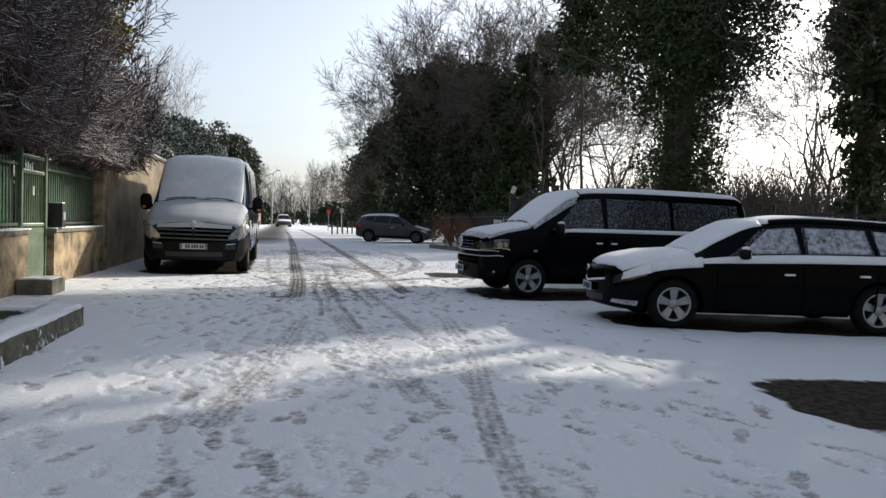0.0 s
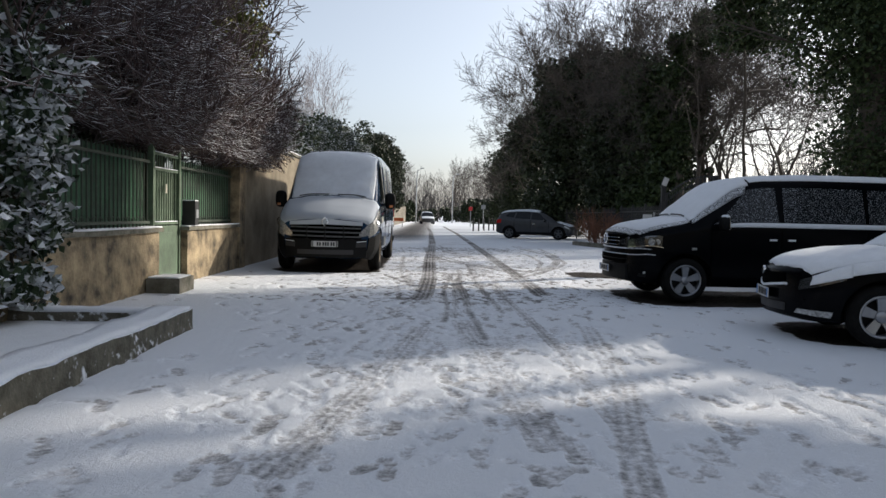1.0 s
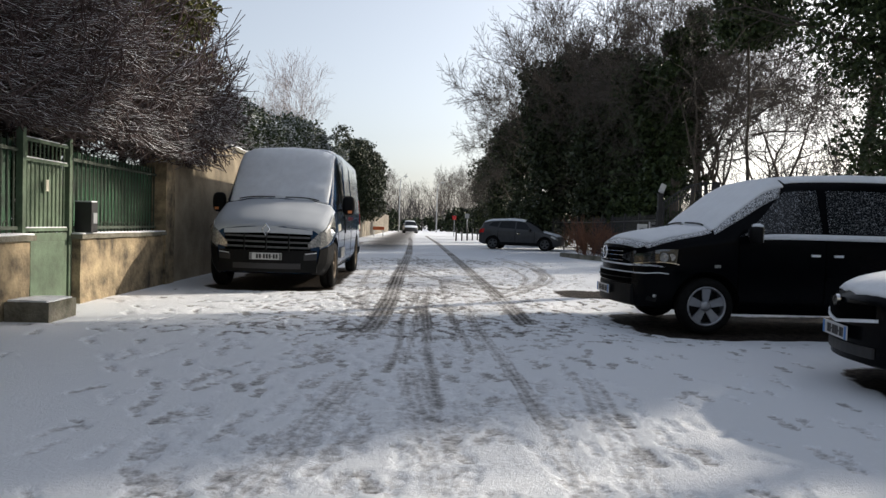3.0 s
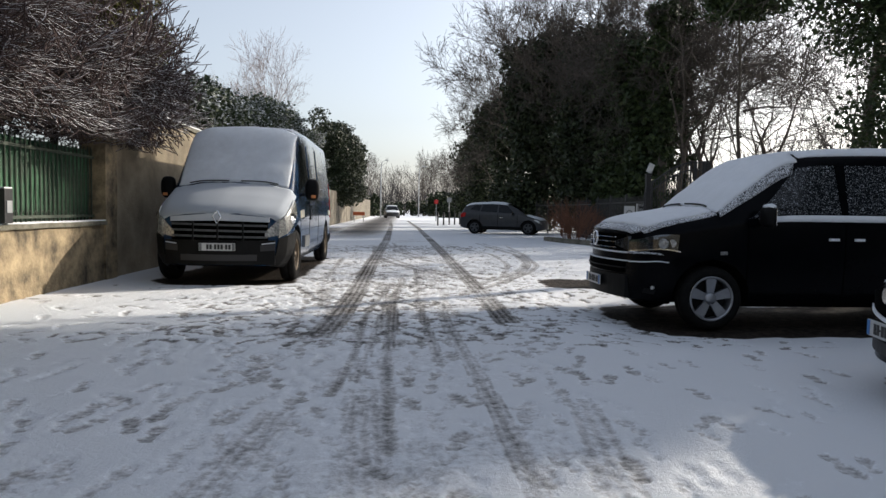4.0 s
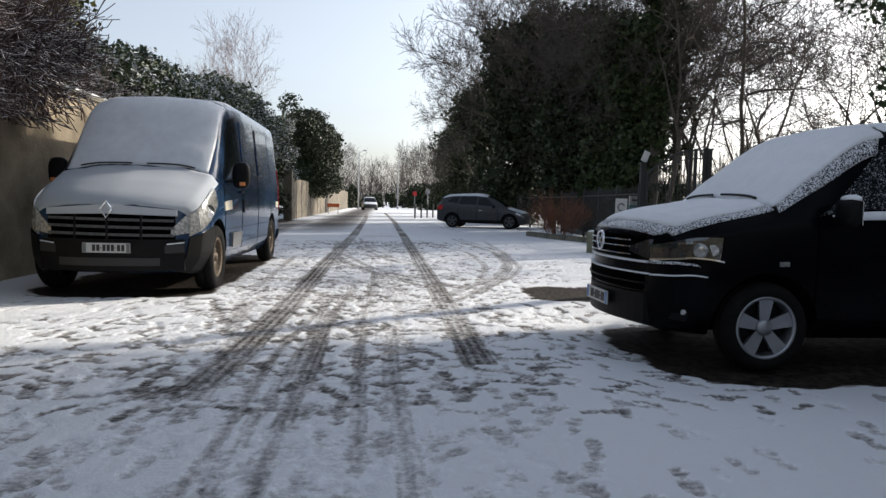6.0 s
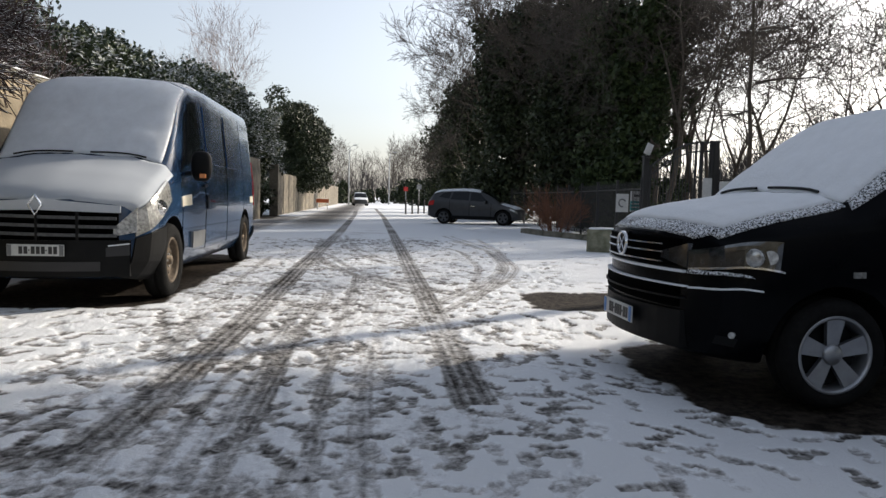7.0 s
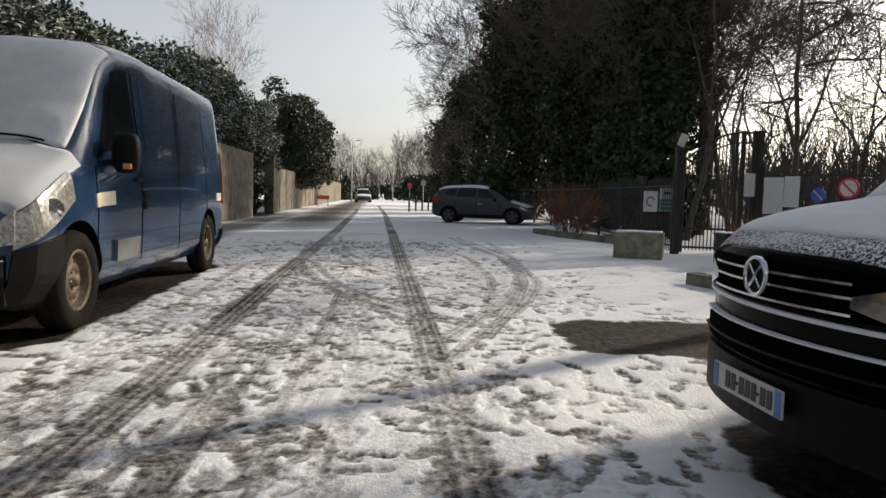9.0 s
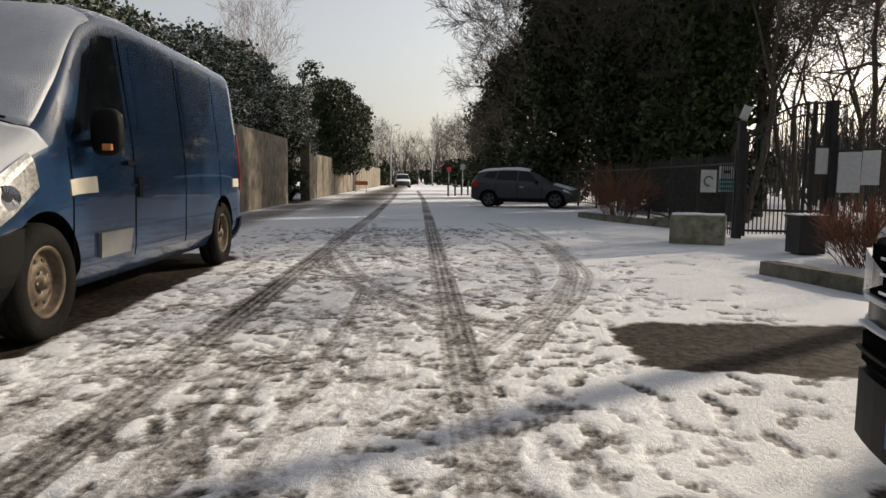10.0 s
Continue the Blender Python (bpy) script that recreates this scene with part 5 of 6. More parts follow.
# the railing on the garden wall, with green sheets behind the bars
def railing(y0, y1, n, z0, z1):
    th = thing("railing", pose(WX - 0.15, (y0 + y1) / 2, 0), "green iron railing with a sheet behind the bars", "railing")
    h = (y1 - y0) / 2
    for z in (z0 + 0.08, z1 - 0.16):
        part("rail", box_bm(-0.02, 0.02, -h, h, z - 0.02, z + 0.02, 0.004), RAIL_GREEN, th)
    first = None
    for k in range(n):
        y = -h + (k + 0.5) * 2 * h / n
        if first is None:
            first = part("bar", tube_bm([(0.0, 0, z0), (0.0, 0, z1 - 0.05), (0, 0, z1)], [0.012, 0.012, 0.002], 6), RAIL_GREEN, th)
            first.location = (0, y, 0)
        else:
            o = new("bar", first.data)
            o.parent = th
            o.location = (0, y, 0)
    part("sheet", rough_box(-0.075, -0.06, -h, h, z0 + 0.02, z1 - 0.05, 0.2, 0.012, seed=y0), GREEN_SHEET, th, "green privacy sheet")
    bm = bmesh.new()
    for k in range(int(2 * h / 0.16)):
        y = -h + 0.1 + k * 0.16
        tube_bm([(0.0, y + 0.05 * math.cos(a), z0 + 0.11 + 0.05 * math.sin(a)) for a in np.linspace(0, 5.8, 10)], 0.007, 5, bm)
    part("scrollwork", bm, RAIL_GREEN, th, "row of small iron scrolls")
    return th


railing(7.7, 11.36, 31, 0.90, 2.02)
railing(12.58, 15.48, 25, 0.90, 2.02)
gate = thing("garden_gate", pose(WX - 0.14, 11.965, 0), "narrow green iron garden gate, closed", "gate")
part("gate_panel", box_bm(-0.02, 0.02, -0.48, 0.48, 0.06, 0.92, 0.01), GREEN_METAL, gate, "solid lower panel")
part("panel_moulding", box_bm(0.02, 0.032, -0.38, 0.38, 0.16, 0.82, 0.008), GREEN_METAL, gate)
for z in (0.94, 1.75, 1.98):
    part("rail_snow", box_bm(-0.02, 0.024, -0.46, 0.46, z + 0.04, z + 0.052, 0.004), SNOW, gate, "snow on the rail")
    part("gate_rail", box_bm(-0.022, 0.022, -0.49, 0.49, z, z + 0.04, 0.005), GREEN_METAL, gate)
for k in range(10):
    y = -0.42 + k * 0.84 / 9
    part("gate_bar", tube_bm([(0, y, 0.92), (0, y, 2.0)], 0.011, 6), GREEN_METAL, gate)
part("gate_sheet", box_bm(-0.05, -0.035, -0.46, 0.46, 0.95, 1.75, 0.004), GREEN_METAL, gate, "pale green sheet behind the bars")
part("gate_label", box_bm(0.01, 0.02, -0.03, 0.03, 1.42, 1.56, 0.003), CREAM, gate, "small pale tag")
for y in (-0.53, 0.53):
    part("gate_post", box_bm(-0.04, 0.04, y - 0.035, y + 0.035, 0, 2.12, 0.006), GREEN_METAL, gate)
box_ = thing("letter_box", pose(WX - 0.02, 12.74, 0.92), "dark metal letter box on the low wall", "letter box")
part("case", box_bm(-0.11, 0.11, -0.085, 0.085, 0.0, 0.40, 0.012), BLACK_METAL, box_)
part("flap", box_bm(0.11, 0.12, -0.055, 0.055, 0.12, 0.26, 0.004), GREY_METAL, box_, "pale label on the flap")
part("lid_snow", rough_box(-0.105, 0.105, -0.08, 0.08, 0.40, 0.415, 0.06, 0.006), SNOW, box_, "snow on the lid")
step_ = thing("door_step", pose(-3.46, 11.15, 0), "worn stone step before the garden gate", "step")
part("slab", rough_box(-0.24, 0.22, -0.30, 0.30, 0, 0.21, 0.1, 0.01), STONE, step_)
part("step_snow", rough_box(-0.22, 0.19, -0.27, 0.27, 0.205, 0.225, 0.08, 0.012, seed=4.0), SNOW, step_, "patchy snow on the step")

# low kerb of the planting bed by the ivy
bed = thing("planting_bed", pose(-2.1, 8.0, 0), "low mossy stone edging of a bed, capped with snow", "edging")
part("edging_side", rough_box(-0.34, 0.02, -8.5, 0.0, -0.05, 0.195, 0.10, 0.022, seed=1.5), STONE_SNOWY, bed)
part("edging_end", rough_box(-1.62, -0.343, -0.30, 0.0, -0.05, 0.188, 0.10, 0.022, seed=2.5), STONE_SNOWY, bed)
part("edging_snow", rough_box(-0.33, 0.0, -8.5, -0.02, 0.180, 0.222, 0.07, 0.028, seed=3.5), SNOW, bed, "snow on the edging", True)
part("end_snow", rough_box(-1.62, -0.34, -0.28, -0.03, 0.182, 0.210, 0.09, 0.012, seed=4.5), SNOW, bed, "snow on the edging", True)
part("bed_soil", rough_box(-1.62, -0.36, -8.5, -0.32, -0.04, 0.10, 0.25, 0.03, seed=5.5), SNOW, bed, "snow over the soil", True)

# kerbs on the park's side
def kerb(points, label):
    th = thing("kerb", pose(*points[0], 0), label, "kerb", group="kerbs by the park", kind="structure")
    p0 = Vector((*points[0], 0))
    for a, b in zip(points, points[1:]):
        a, b = Vector((*a, 0)) - p0, Vector((*b, 0)) - p0
        d = b - a
        n = max(1, int(d.length / 0.9))
        ang = math.degrees(math.atan2(d.y, d.x))
        for k in range(n):
            q = a + d * (k / n)
            L = d.length / n
            s = part("kerb_stone", rough_box(0.006, L - 0.006, -0.09, 0.09, -0.05, 0.17, 0.10, 0.020, seed=k + a.x), STONE, th)
            s.matrix_local = Matrix.Translation(q) @ pose(0, 0, 0, 0, 0, ang)
            c = part("kerb_snow", rough_box(0.01, L - 0.01, -0.08, 0.08, 0.165, 0.19, 0.08, 0.01, seed=k + 5.0), SNOW, th, "snow on the kerb", True)
            c.matrix_local = s.matrix_local.copy()
    return th


kerb([(6.55, 32.2), (6.9, 30.3), (8.0, 27.2)], "stone kerb with snow round the russet bush")
kerb([(6.0, 19.5), (6.3, 17.9), (7.1, 16.7)], "stone kerb with snow round a bed")
blk = thing("concrete_block", pose(6.78, 23.65, 0, 0, 0, -26), "mossy concrete block before the park gate", "block")
part("block", rough_box(-0.47, 0.47, -0.28, 0.28, 0, 0.52, 0.12, 0.015, seed=2.2), CONCRETE, blk)
part("block_snow", rough_box(-0.445, 0.445, -0.26, 0.26, 0.515, 0.55, 0.08, 0.012, seed=3.2), SNOW, blk, "snow on top", True)
bn = thing("litter_bin", pose(7.82, 21.9, 0), "dark metal litter bin with a snowy lid", "bin")
part("bin_body", rough_box(-0.21, 0.21, -0.21, 0.21, 0.02, 0.58, 0.2, 0.003), BLACK_METAL, bn)
part("bin_lid", box_bm(-0.24, 0.24, -0.24, 0.24, 0.58, 0.62, 0.012), BLACK_METAL, bn)
part("lid_snow", rough_box(-0.22, 0.22, -0.22, 0.22, 0.615, 0.64, 0.08, 0.006), SNOW, bn, "snow on the lid")

# park railings and gate
def fence(a, b, height, spacing, post_every, label, points=True):
    a, b = Vector((*a, 0)), Vector((*b, 0))
    d = b - a
    L = d.length
    th = thing("park_fence", Matrix.Translation(a) @ pose(0, 0, 0, 0, 0, math.degrees(math.atan2(d.y, d.x))), label, "fence", group="park railings")
    for z in (0.16, height - 0.22):
        part("rail", box_bm(0, L, -0.018, 0.018, z, z + 0.04, 0.004), BLACK_METAL, th)
    bar = None
    for k in range(int(L / spacing)):
        x = (k + 0.5) * spacing
        if bar is None:
            bar = part("bar", tube_bm([(0, 0, 0.05), (0, 0, height - 0.06), (0, 0, height)], [0.012, 0.012, 0.002], 6), BLACK_METAL, th)
            bar.location = (x, 0, 0)
        else:
            o = new("bar", bar.data)
            o.parent = th
            o.location = (x, 0, 0)
    n = max(1, round(L / post_every))
    for k in range(n + 1):
        part("post", box_bm(L * k / n - 0.035, L * k / n + 0.035, -0.035, 0.035, 0, height + 0.08, 0.006), BLACK_METAL, th)
    return th


GA, GB = (8.05, 24.85), (9.65, 24.45)
for x, y, h in ((*GA, 2.28), (*GB, 2.66)):
    th = thing("gate_pier", pose(x, y, 0), "square black iron gate post", "post", group="gate posts")
    part("shaft", box_bm(-0.068, 0.068, -0.068, 0.068, 0, h, 0.01), BLACK_METAL, th)
    part("cap", box_bm(-0.085, 0.085, -0.085, 0.085, h, h + 0.05, 0.012), BLACK_METAL, th)
th = thing("camera_plate", pose(GA[0], GA[1], 2.34), "small tilted white plate on top of the gate post", "plate")
part("plate", box_bm(-0.09, 0.09, -0.012, 0.012, 0.02, 0.30, 0.006), PLATE, th).rotation_euler = (0.1, 0.35, 0.2)
part("bracket", tube_bm([(0, 0, 0), (0, 0, 0.12)], 0.015, 6), GREY_METAL, th)


def park_gate():
    d = Vector((GB[0] - GA[0], GB[1] - GA[1], 0))
    L = d.length
    th = thing("park_gate", pose(*GA, 0, 0, 0, math.degrees(math.atan2(d.y, d.x))), "black iron park gate with an arched top, closed", "gate")
    top = lambda x: 2.05 + 0.62 * math.sin(min(1, (x - 0.1) / (L * 0.72)) * math.pi / 2)
    for k in range(19):
        x = 0.14 + k * (L - 0.28) / 18
        part("gate_bar", tube_bm([(x, 0, 0.1), (x, 0, top(x))], 0.012, 6), BLACK_METAL, th)
    part("top_rail", tube_bm([(x, 0, top(x)) for x in np.linspace(0.12, L - 0.12, 14)], 0.022, 8), BLACK_METAL, th)
    part("upper_rail", tube_bm([(x, 0, top(x) - 0.22) for x in np.linspace(0.12, L - 0.12, 14)], 0.018, 8), BLACK_METAL, th)
    for z in (0.14, 0.55):
        part("cross_rail", box_bm(0.1, L - 0.1, -0.02, 0.02, z, z + 0.045, 0.005), BLACK_METAL, th)
    for x in (0.12, L * 0.72, L * 0.80, L - 0.12):
        part("stile", box_bm(x - 0.03, x + 0.03, -0.025, 0.025, 0.05, top(x) + 0.04, 0.006), BLACK_METAL, th)
    part("notice", box_bm(L * 0.83, L * 0.83 + 0.22, -0.035, -0.028, 1.3, 1.8, 0.002), PLATE, th, "white paper notice")
    return th


park_gate()
fence((9.75, 24.4), (12.6, 19.6), 1.95, 0.125, 2.0, "black iron park railings with pointed bars")
fence((12.6, 19.6), (18.5, 11.0), 1.95, 0.125, 2.0, "black iron park railings with pointed bars")
fence((8.0, 24.9), (8.9, 36.5), 1.7, 0.125, 2.2, "black iron park railings in front of the evergreens")
fence((8.9, 36.5), (7.6, 60.0), 1.7, 0.25, 2.6, "black iron park railings in front of the evergreens")


def sign(x, y, z0, z1, w, turn, mat, label, extra=None, name="notice_board"):
    th = thing(name, pose(x, y, 0, 0, 0, turn), label, "sign")
    part("board", box_bm(-w / 2, w / 2, -0.012, 0.0, z0, z1, 0.003), mat, th)
    if extra:
        extra(th)
    return th


TEAL = material("teal_print", (0.03, 0.24, 0.25), 0.5, var=0.1, bump=0.0)
SIGN_RED = material("sign_red", (0.55, 0.03, 0.03), 0.45, var=0.1, bump=0.0)
SIGN_BLUE = material("sign_blue", (0.04, 0.10, 0.42), 0.45, var=0.1, bump=0.0)


def white_sign(th):
    bm = tube_bm([(0.09 * math.cos(a), -0.016, 1.14 + 0.10 * math.sin(a)) for a in np.linspace(0.4, 5.0, 14)], 0.02, 5)
    part("faded_mark", bm, GREY_PLASTIC, th, "faded grey drawing")
def teal_sign(th):
    part("teal_band", box_bm(-0.166, 0.166, -0.016, -0.012, 0.95, 1.2, 0.001), TEAL, th, "teal lower half")
    for z in (1.02, 1.11):
        part("text_bar", box_bm(-0.14, 0.12, -0.019, -0.016, z, z + 0.03), PLATE, th)
    part("title_bar", box_bm(-0.09, 0.07, -0.016, -0.012, 1.31, 1.37), INK, th)


sign(7.86, 25.9, 0.90, 1.38, 0.32, -12, PLATE, "white rectangular park sign on the fence", white_sign)
sign(8.20, 25.75, 0.92, 1.46, 0.34, -12, PLATE, "white and teal park information sign", teal_sign)
def round_sign(x, y, z, r, turn, face, rim, bar_mat, label):
    th = thing("road_sign", pose(x, y, z, 0, 0, turn), label, "sign")
    part("rim", lathe_bm([(0.001, -0.012), (r, -0.012), (r, 0.0), (0.001, 0.0)], 28), rim, th)
    part("face", lathe_bm([(0.001, -0.016), (r * 0.78, -0.016), (r * 0.78, -0.012)], 28), face, th)
    part("stroke", tube_bm([(-r * 0.6, -0.02, r * 0.6), (r * 0.6, -0.02, -r * 0.6)], r * 0.09, 5), bar_mat, th)
    return th


round_sign(10.62, 22.85, 1.50, 0.20, -58, PLATE, SIGN_RED, SIGN_RED, "round red-rimmed prohibition sign on the railings")
round_sign(10.33, 23.35, 1.36, 0.15, -58, SIGN_BLUE, SIGN_BLUE, PLATE, "round blue sign on the railings")
th = thing("notice_sheets", pose(9.98, 24.0, 0, 0, 0, -58), "crumpled white plastic notices tied to the railings", "notice")
part("sheet", rough_box(-0.42, 0.0, -0.02, -0.012, 0.95, 1.72, 0.08, 0.012), PLATE, th)
part("sheet", rough_box(0.01, 0.34, -0.022, -0.014, 1.10, 1.74, 0.08, 0.012, seed=3), PLATE, th)

# far end of the street: signs, posts, a white car, lamp posts
def pole_sign(x, y, h, face):
    th = thing("sign_post", pose(x, y, 0), "road sign on a grey post far down the street", "sign", group="far road signs")
    part("pole", tube_bm([(0, 0, 0), (0, 0, h)], 0.04, 8), GREY_METAL, th)
    part("plate", box_bm(-0.2, 0.2, -0.06, -0.04, h - 0.45, h - 0.05, 0.02), face, th)


pole_sign(5.0, 68.0, 2.3, GREY_METAL)
pole_sign(4.2, 76.0, 2.2, SIGN_RED)
for x, y in ((-2.2, 100.0), (3.2, 112.0)):
    th = thing("street_lamp", pose(x, y, 0), "slim grey street lamp far down the street", "street lamp", group="street lamps")
    part("pole", tube_bm([(0, 0, 0), (0, 0, 6.0), (0.1, 0, 7.4), (0.6, 0, 7.7)], [0.09, 0.06, 0.05, 0.04], 8), GREY_METAL, th)
    part("lamp_head", box_bm(0.5, 1.0, -0.09, 0.09, 7.64, 7.76, 0.02), GREY_METAL, th)
far_car = copy_thing(HATCH, pose(-0.4, 92.0, 0, 0, 0, 95))
tagged(far_car, "pale car far down the street", "car")
CONE = material("orange_barrier", (0.45, 0.10, 0.03), 0.6, var=0.2, bump=0.0)
th = thing("barrier", pose(-3.0, 66.0, 0), "orange works barrier far down the street", "barrier")
part("board", box_bm(-0.5, 0.5, -0.03, 0.03, 0.55, 0.85, 0.01), CONE, th)
for x in (-0.4, 0.4):
    part("leg", box_bm(x - 0.03, x + 0.03, -0.15, 0.15, 0, 0.55, 0.006), GREY_METAL, th)
for k in range(8):
    th = thing("bollard", pose(3.4 + 0.5 * k, 56.0 + 1.2 * k, 0), "dark iron street bollard far off", "bollard", group="far bollards")
    part("shaft", tube_bm([(0, 0, 0), (0, 0, 0.9), (0, 0, 1.0)], [0.06, 0.06, 0.03], 8), BLACK_METAL, th)
# ---- trees and plants ----
def tubes(name, segs, mat, parent, sides=4, label="", smooth=True):
    """Many short tapered tubes (x0 y0 z0 r0 x1 y1 z1 r1) as one mesh."""
    S = np.array(segs, np.float32)
    p0, r0, p1, r1 = S[:, 0:3], S[:, 3], S[:, 4:7], S[:, 7]
    d = p1 - p0
    d /= np.linalg.norm(d, axis=1, keepdims=True) + 1e-9
    ref = np.where(np.abs(d[:, 2:3]) > 0.9, np.array([[1.0, 0, 0]]), np.array([[0, 0, 1.0]]))
    u = np.cross(d, ref)
    u /= np.linalg.norm(u, axis=1, keepdims=True) + 1e-9
    w = np.cross(d, u)
    a = np.arange(sides) * 2 * math.pi / sides
    ca, sa = np.cos(a)[None, :, None], np.sin(a)[None, :, None]
    ring = u[:, None] * ca + w[:, None] * sa
    v = np.concatenate([p0[:, None] + ring * r0[:, None, None], p1[:, None] + ring * r1[:, None, None]], 1).reshape(-1, 3)
    n = len(S)
    base = (np.arange(n) * 2 * sides)[:, None]
    k = np.arange(sides)[None]
    f = np.stack([base + k, base + (k + 1) % sides, base + sides + (k + 1) % sides, base + sides + k], -1).reshape(-1, 4)
    return quads_ob(name, v, f, mat, parent, label, smooth)


def quads_ob(name, v, f, mat, parent, label="", smooth=False):
    me = bpy.data.meshes.new(name)
    v, f = np.ascontiguousarray(v, np.float32), np.ascontiguousarray(f, np.int32)
    me.vertices.add(len(v))
    me.vertices.foreach_set("co", v.ravel())
    me.loops.add(f.size)
    me.loops.foreach_set("vertex_index", f.ravel())
    me.polygons.add(len(f))
    me.polygons.foreach_set("loop_start", np.arange(0, f.size, 4, dtype=np.int32))
    me.polygons.foreach_set("use_smooth", np.full(len(f), smooth, dtype=bool))
    me.update()
    me.materials.append(mat)
    ob = new(name, me)
    if parent:
        ob.parent = parent
    if label:
        tagged(ob, label)
    return ob


def leaves(name, centres, size, mat, parent, r, flat=0.0, label="", aspect=0.7):
    """One small folded leaf at each centre."""
    c = np.array(centres, np.float32)
    n = len(c)
    a = r.normal(size=(n, 3))
    a[:, 2] *= 1 - flat
    a /= np.linalg.norm(a, axis=1, keepdims=True)
    b = r.normal(size=(n, 3))
    b -= a * (a * b).sum(1, keepdims=True)
    b /= np.linalg.norm(b, axis=1, keepdims=True)
    nn = np.cross(a, b)
    s = (size * r.uniform(0.6, 1.35, n))[:, None]
    v = np.stack([c - a * s * 0.5, c + b * s * 0.5 * aspect + nn * s * 0.12, c + a * s * 0.5, c - b * s * 0.5 * aspect + nn * s * 0.12], 1).reshape(-1, 3)
    f = np.arange(n * 4).reshape(n, 4)
    return quads_ob(name, v, f, mat, parent, label)


def grow(r, start, way, length, radius, depth, spread=0.55, lift=0.12, kids=4, shrink=0.66, wob=0.16, min_r=0.004, steps=5, out=None):
    """A limb and all that branches from it, as tube pieces by depth."""
    out = out if out is not None else []
    p, d = np.array(start, float), np.array(way, float)
    d /= np.linalg.norm(d)
    step = length / steps
    joints = []
    for i in range(steps):
        q = p + d * step
        r0 = radius * (1 - 0.55 * i / steps)
        r1 = radius * (1 - 0.55 * (i + 1) / steps)
        out.append((*p, max(r0, min_r), *q, max(r1, min_r), depth))
        joints.append((q, d.copy(), r1))
        p = q
        d = d + r.normal(0, wob, 3) + np.array([0, 0, lift * 0.35])
        d /= np.linalg.norm(d)
    if depth > 0:
        for k in range(kids):
            i = int(r.integers(1 if depth > 2 else 0, steps))
            q, dd, rr = joints[i]
            side = r.normal(size=3)
            side -= dd * (side @ dd)
            side /= np.linalg.norm(side) + 1e-9
            nd = dd * (1 - spread) + side * spread * r.uniform(0.7, 1.3) + np.array([0, 0, lift])
            grow(r, q, nd, length * shrink * r.uniform(0.7, 1.15), max(rr * 0.62, min_r), depth - 1, spread, lift, kids, shrink, wob * 1.1, min_r, max(3, steps - 1) if depth > 2 else 2, out)
        grow(r, p, d, length * shrink, max(radius * 0.42, min_r), depth - 1, spread, lift, kids, shrink, wob * 1.1, min_r, max(3, steps - 1) if depth > 2 else 2, out)
    return out


def bare_tree(name, m, seed, height, radius, label, depth=4, kids=4, mat=None, fork=3, spread=0.5, lift=0.14, min_r=0.006, group="bare trees", trunk_part=0.35):
    r = np.random.default_rng(seed)
    th = thing(name, m, label, "tree", group)
    segs = []
    p, d = np.zeros(3), np.array([r.normal(0, 0.06), r.normal(0, 0.06), 1.0])
    H = height * trunk_part
    for i in range(6):
        q = p + d / np.linalg.norm(d) * H / 6
        segs.append((*p, radius * (1.25 if i == 0 else 1 - 0.05 * i), *q, radius * (1 - 0.05 * (i + 1))))
        p = q
        d = d + r.normal(0, 0.05, 3)
    tubes("trunk", segs, BARK, th, 10)
    out = []
    for k in range(fork):
        a = 2 * math.pi * (k + r.uniform(-0.3, 0.3)) / fork
        grow(r, p - np.array([0, 0, 0.15 * k]), (0.45 * math.cos(a), 0.45 * math.sin(a), 1.0), height * 0.30, radius * 0.5, depth, spread, lift, kids, 0.66, 0.16, min_r, 5, out)
    thick = [o[:8] for o in out if o[8] >= 2]
    thin = [o[:8] for o in out if o[8] < 2]
    tubes("branchwork", thick, mat or BARK, th, 5)
    tubes("crown", thin, mat or TWIG, th, 3)
    return th


def clump_points(r, blobs, n, hollow=0.45):
    """Points in lumpy clusters: blobs are (x, y, z, rx, ry, rz)."""
    B = np.array(blobs, float)
    vol = B[:, 3] * B[:, 4] * B[:, 5]
    which = r.choice(len(B), n, p=vol / vol.sum())
    d = r.normal(size=(n, 3))
    d /= np.linalg.norm(d, axis=1, keepdims=True)
    rad = r.uniform(hollow, 1.0, n) ** 0.6
    lump = 1 + 0.22 * np.sin(d[:, 0] * 5 + which) * np.sin(d[:, 1] * 6 + which * 1.7) + 0.15 * np.sin(d[:, 2] * 9 + which * 0.6)
    return B[which, :3] + d * B[which, 3:] * (rad * lump)[:, None]


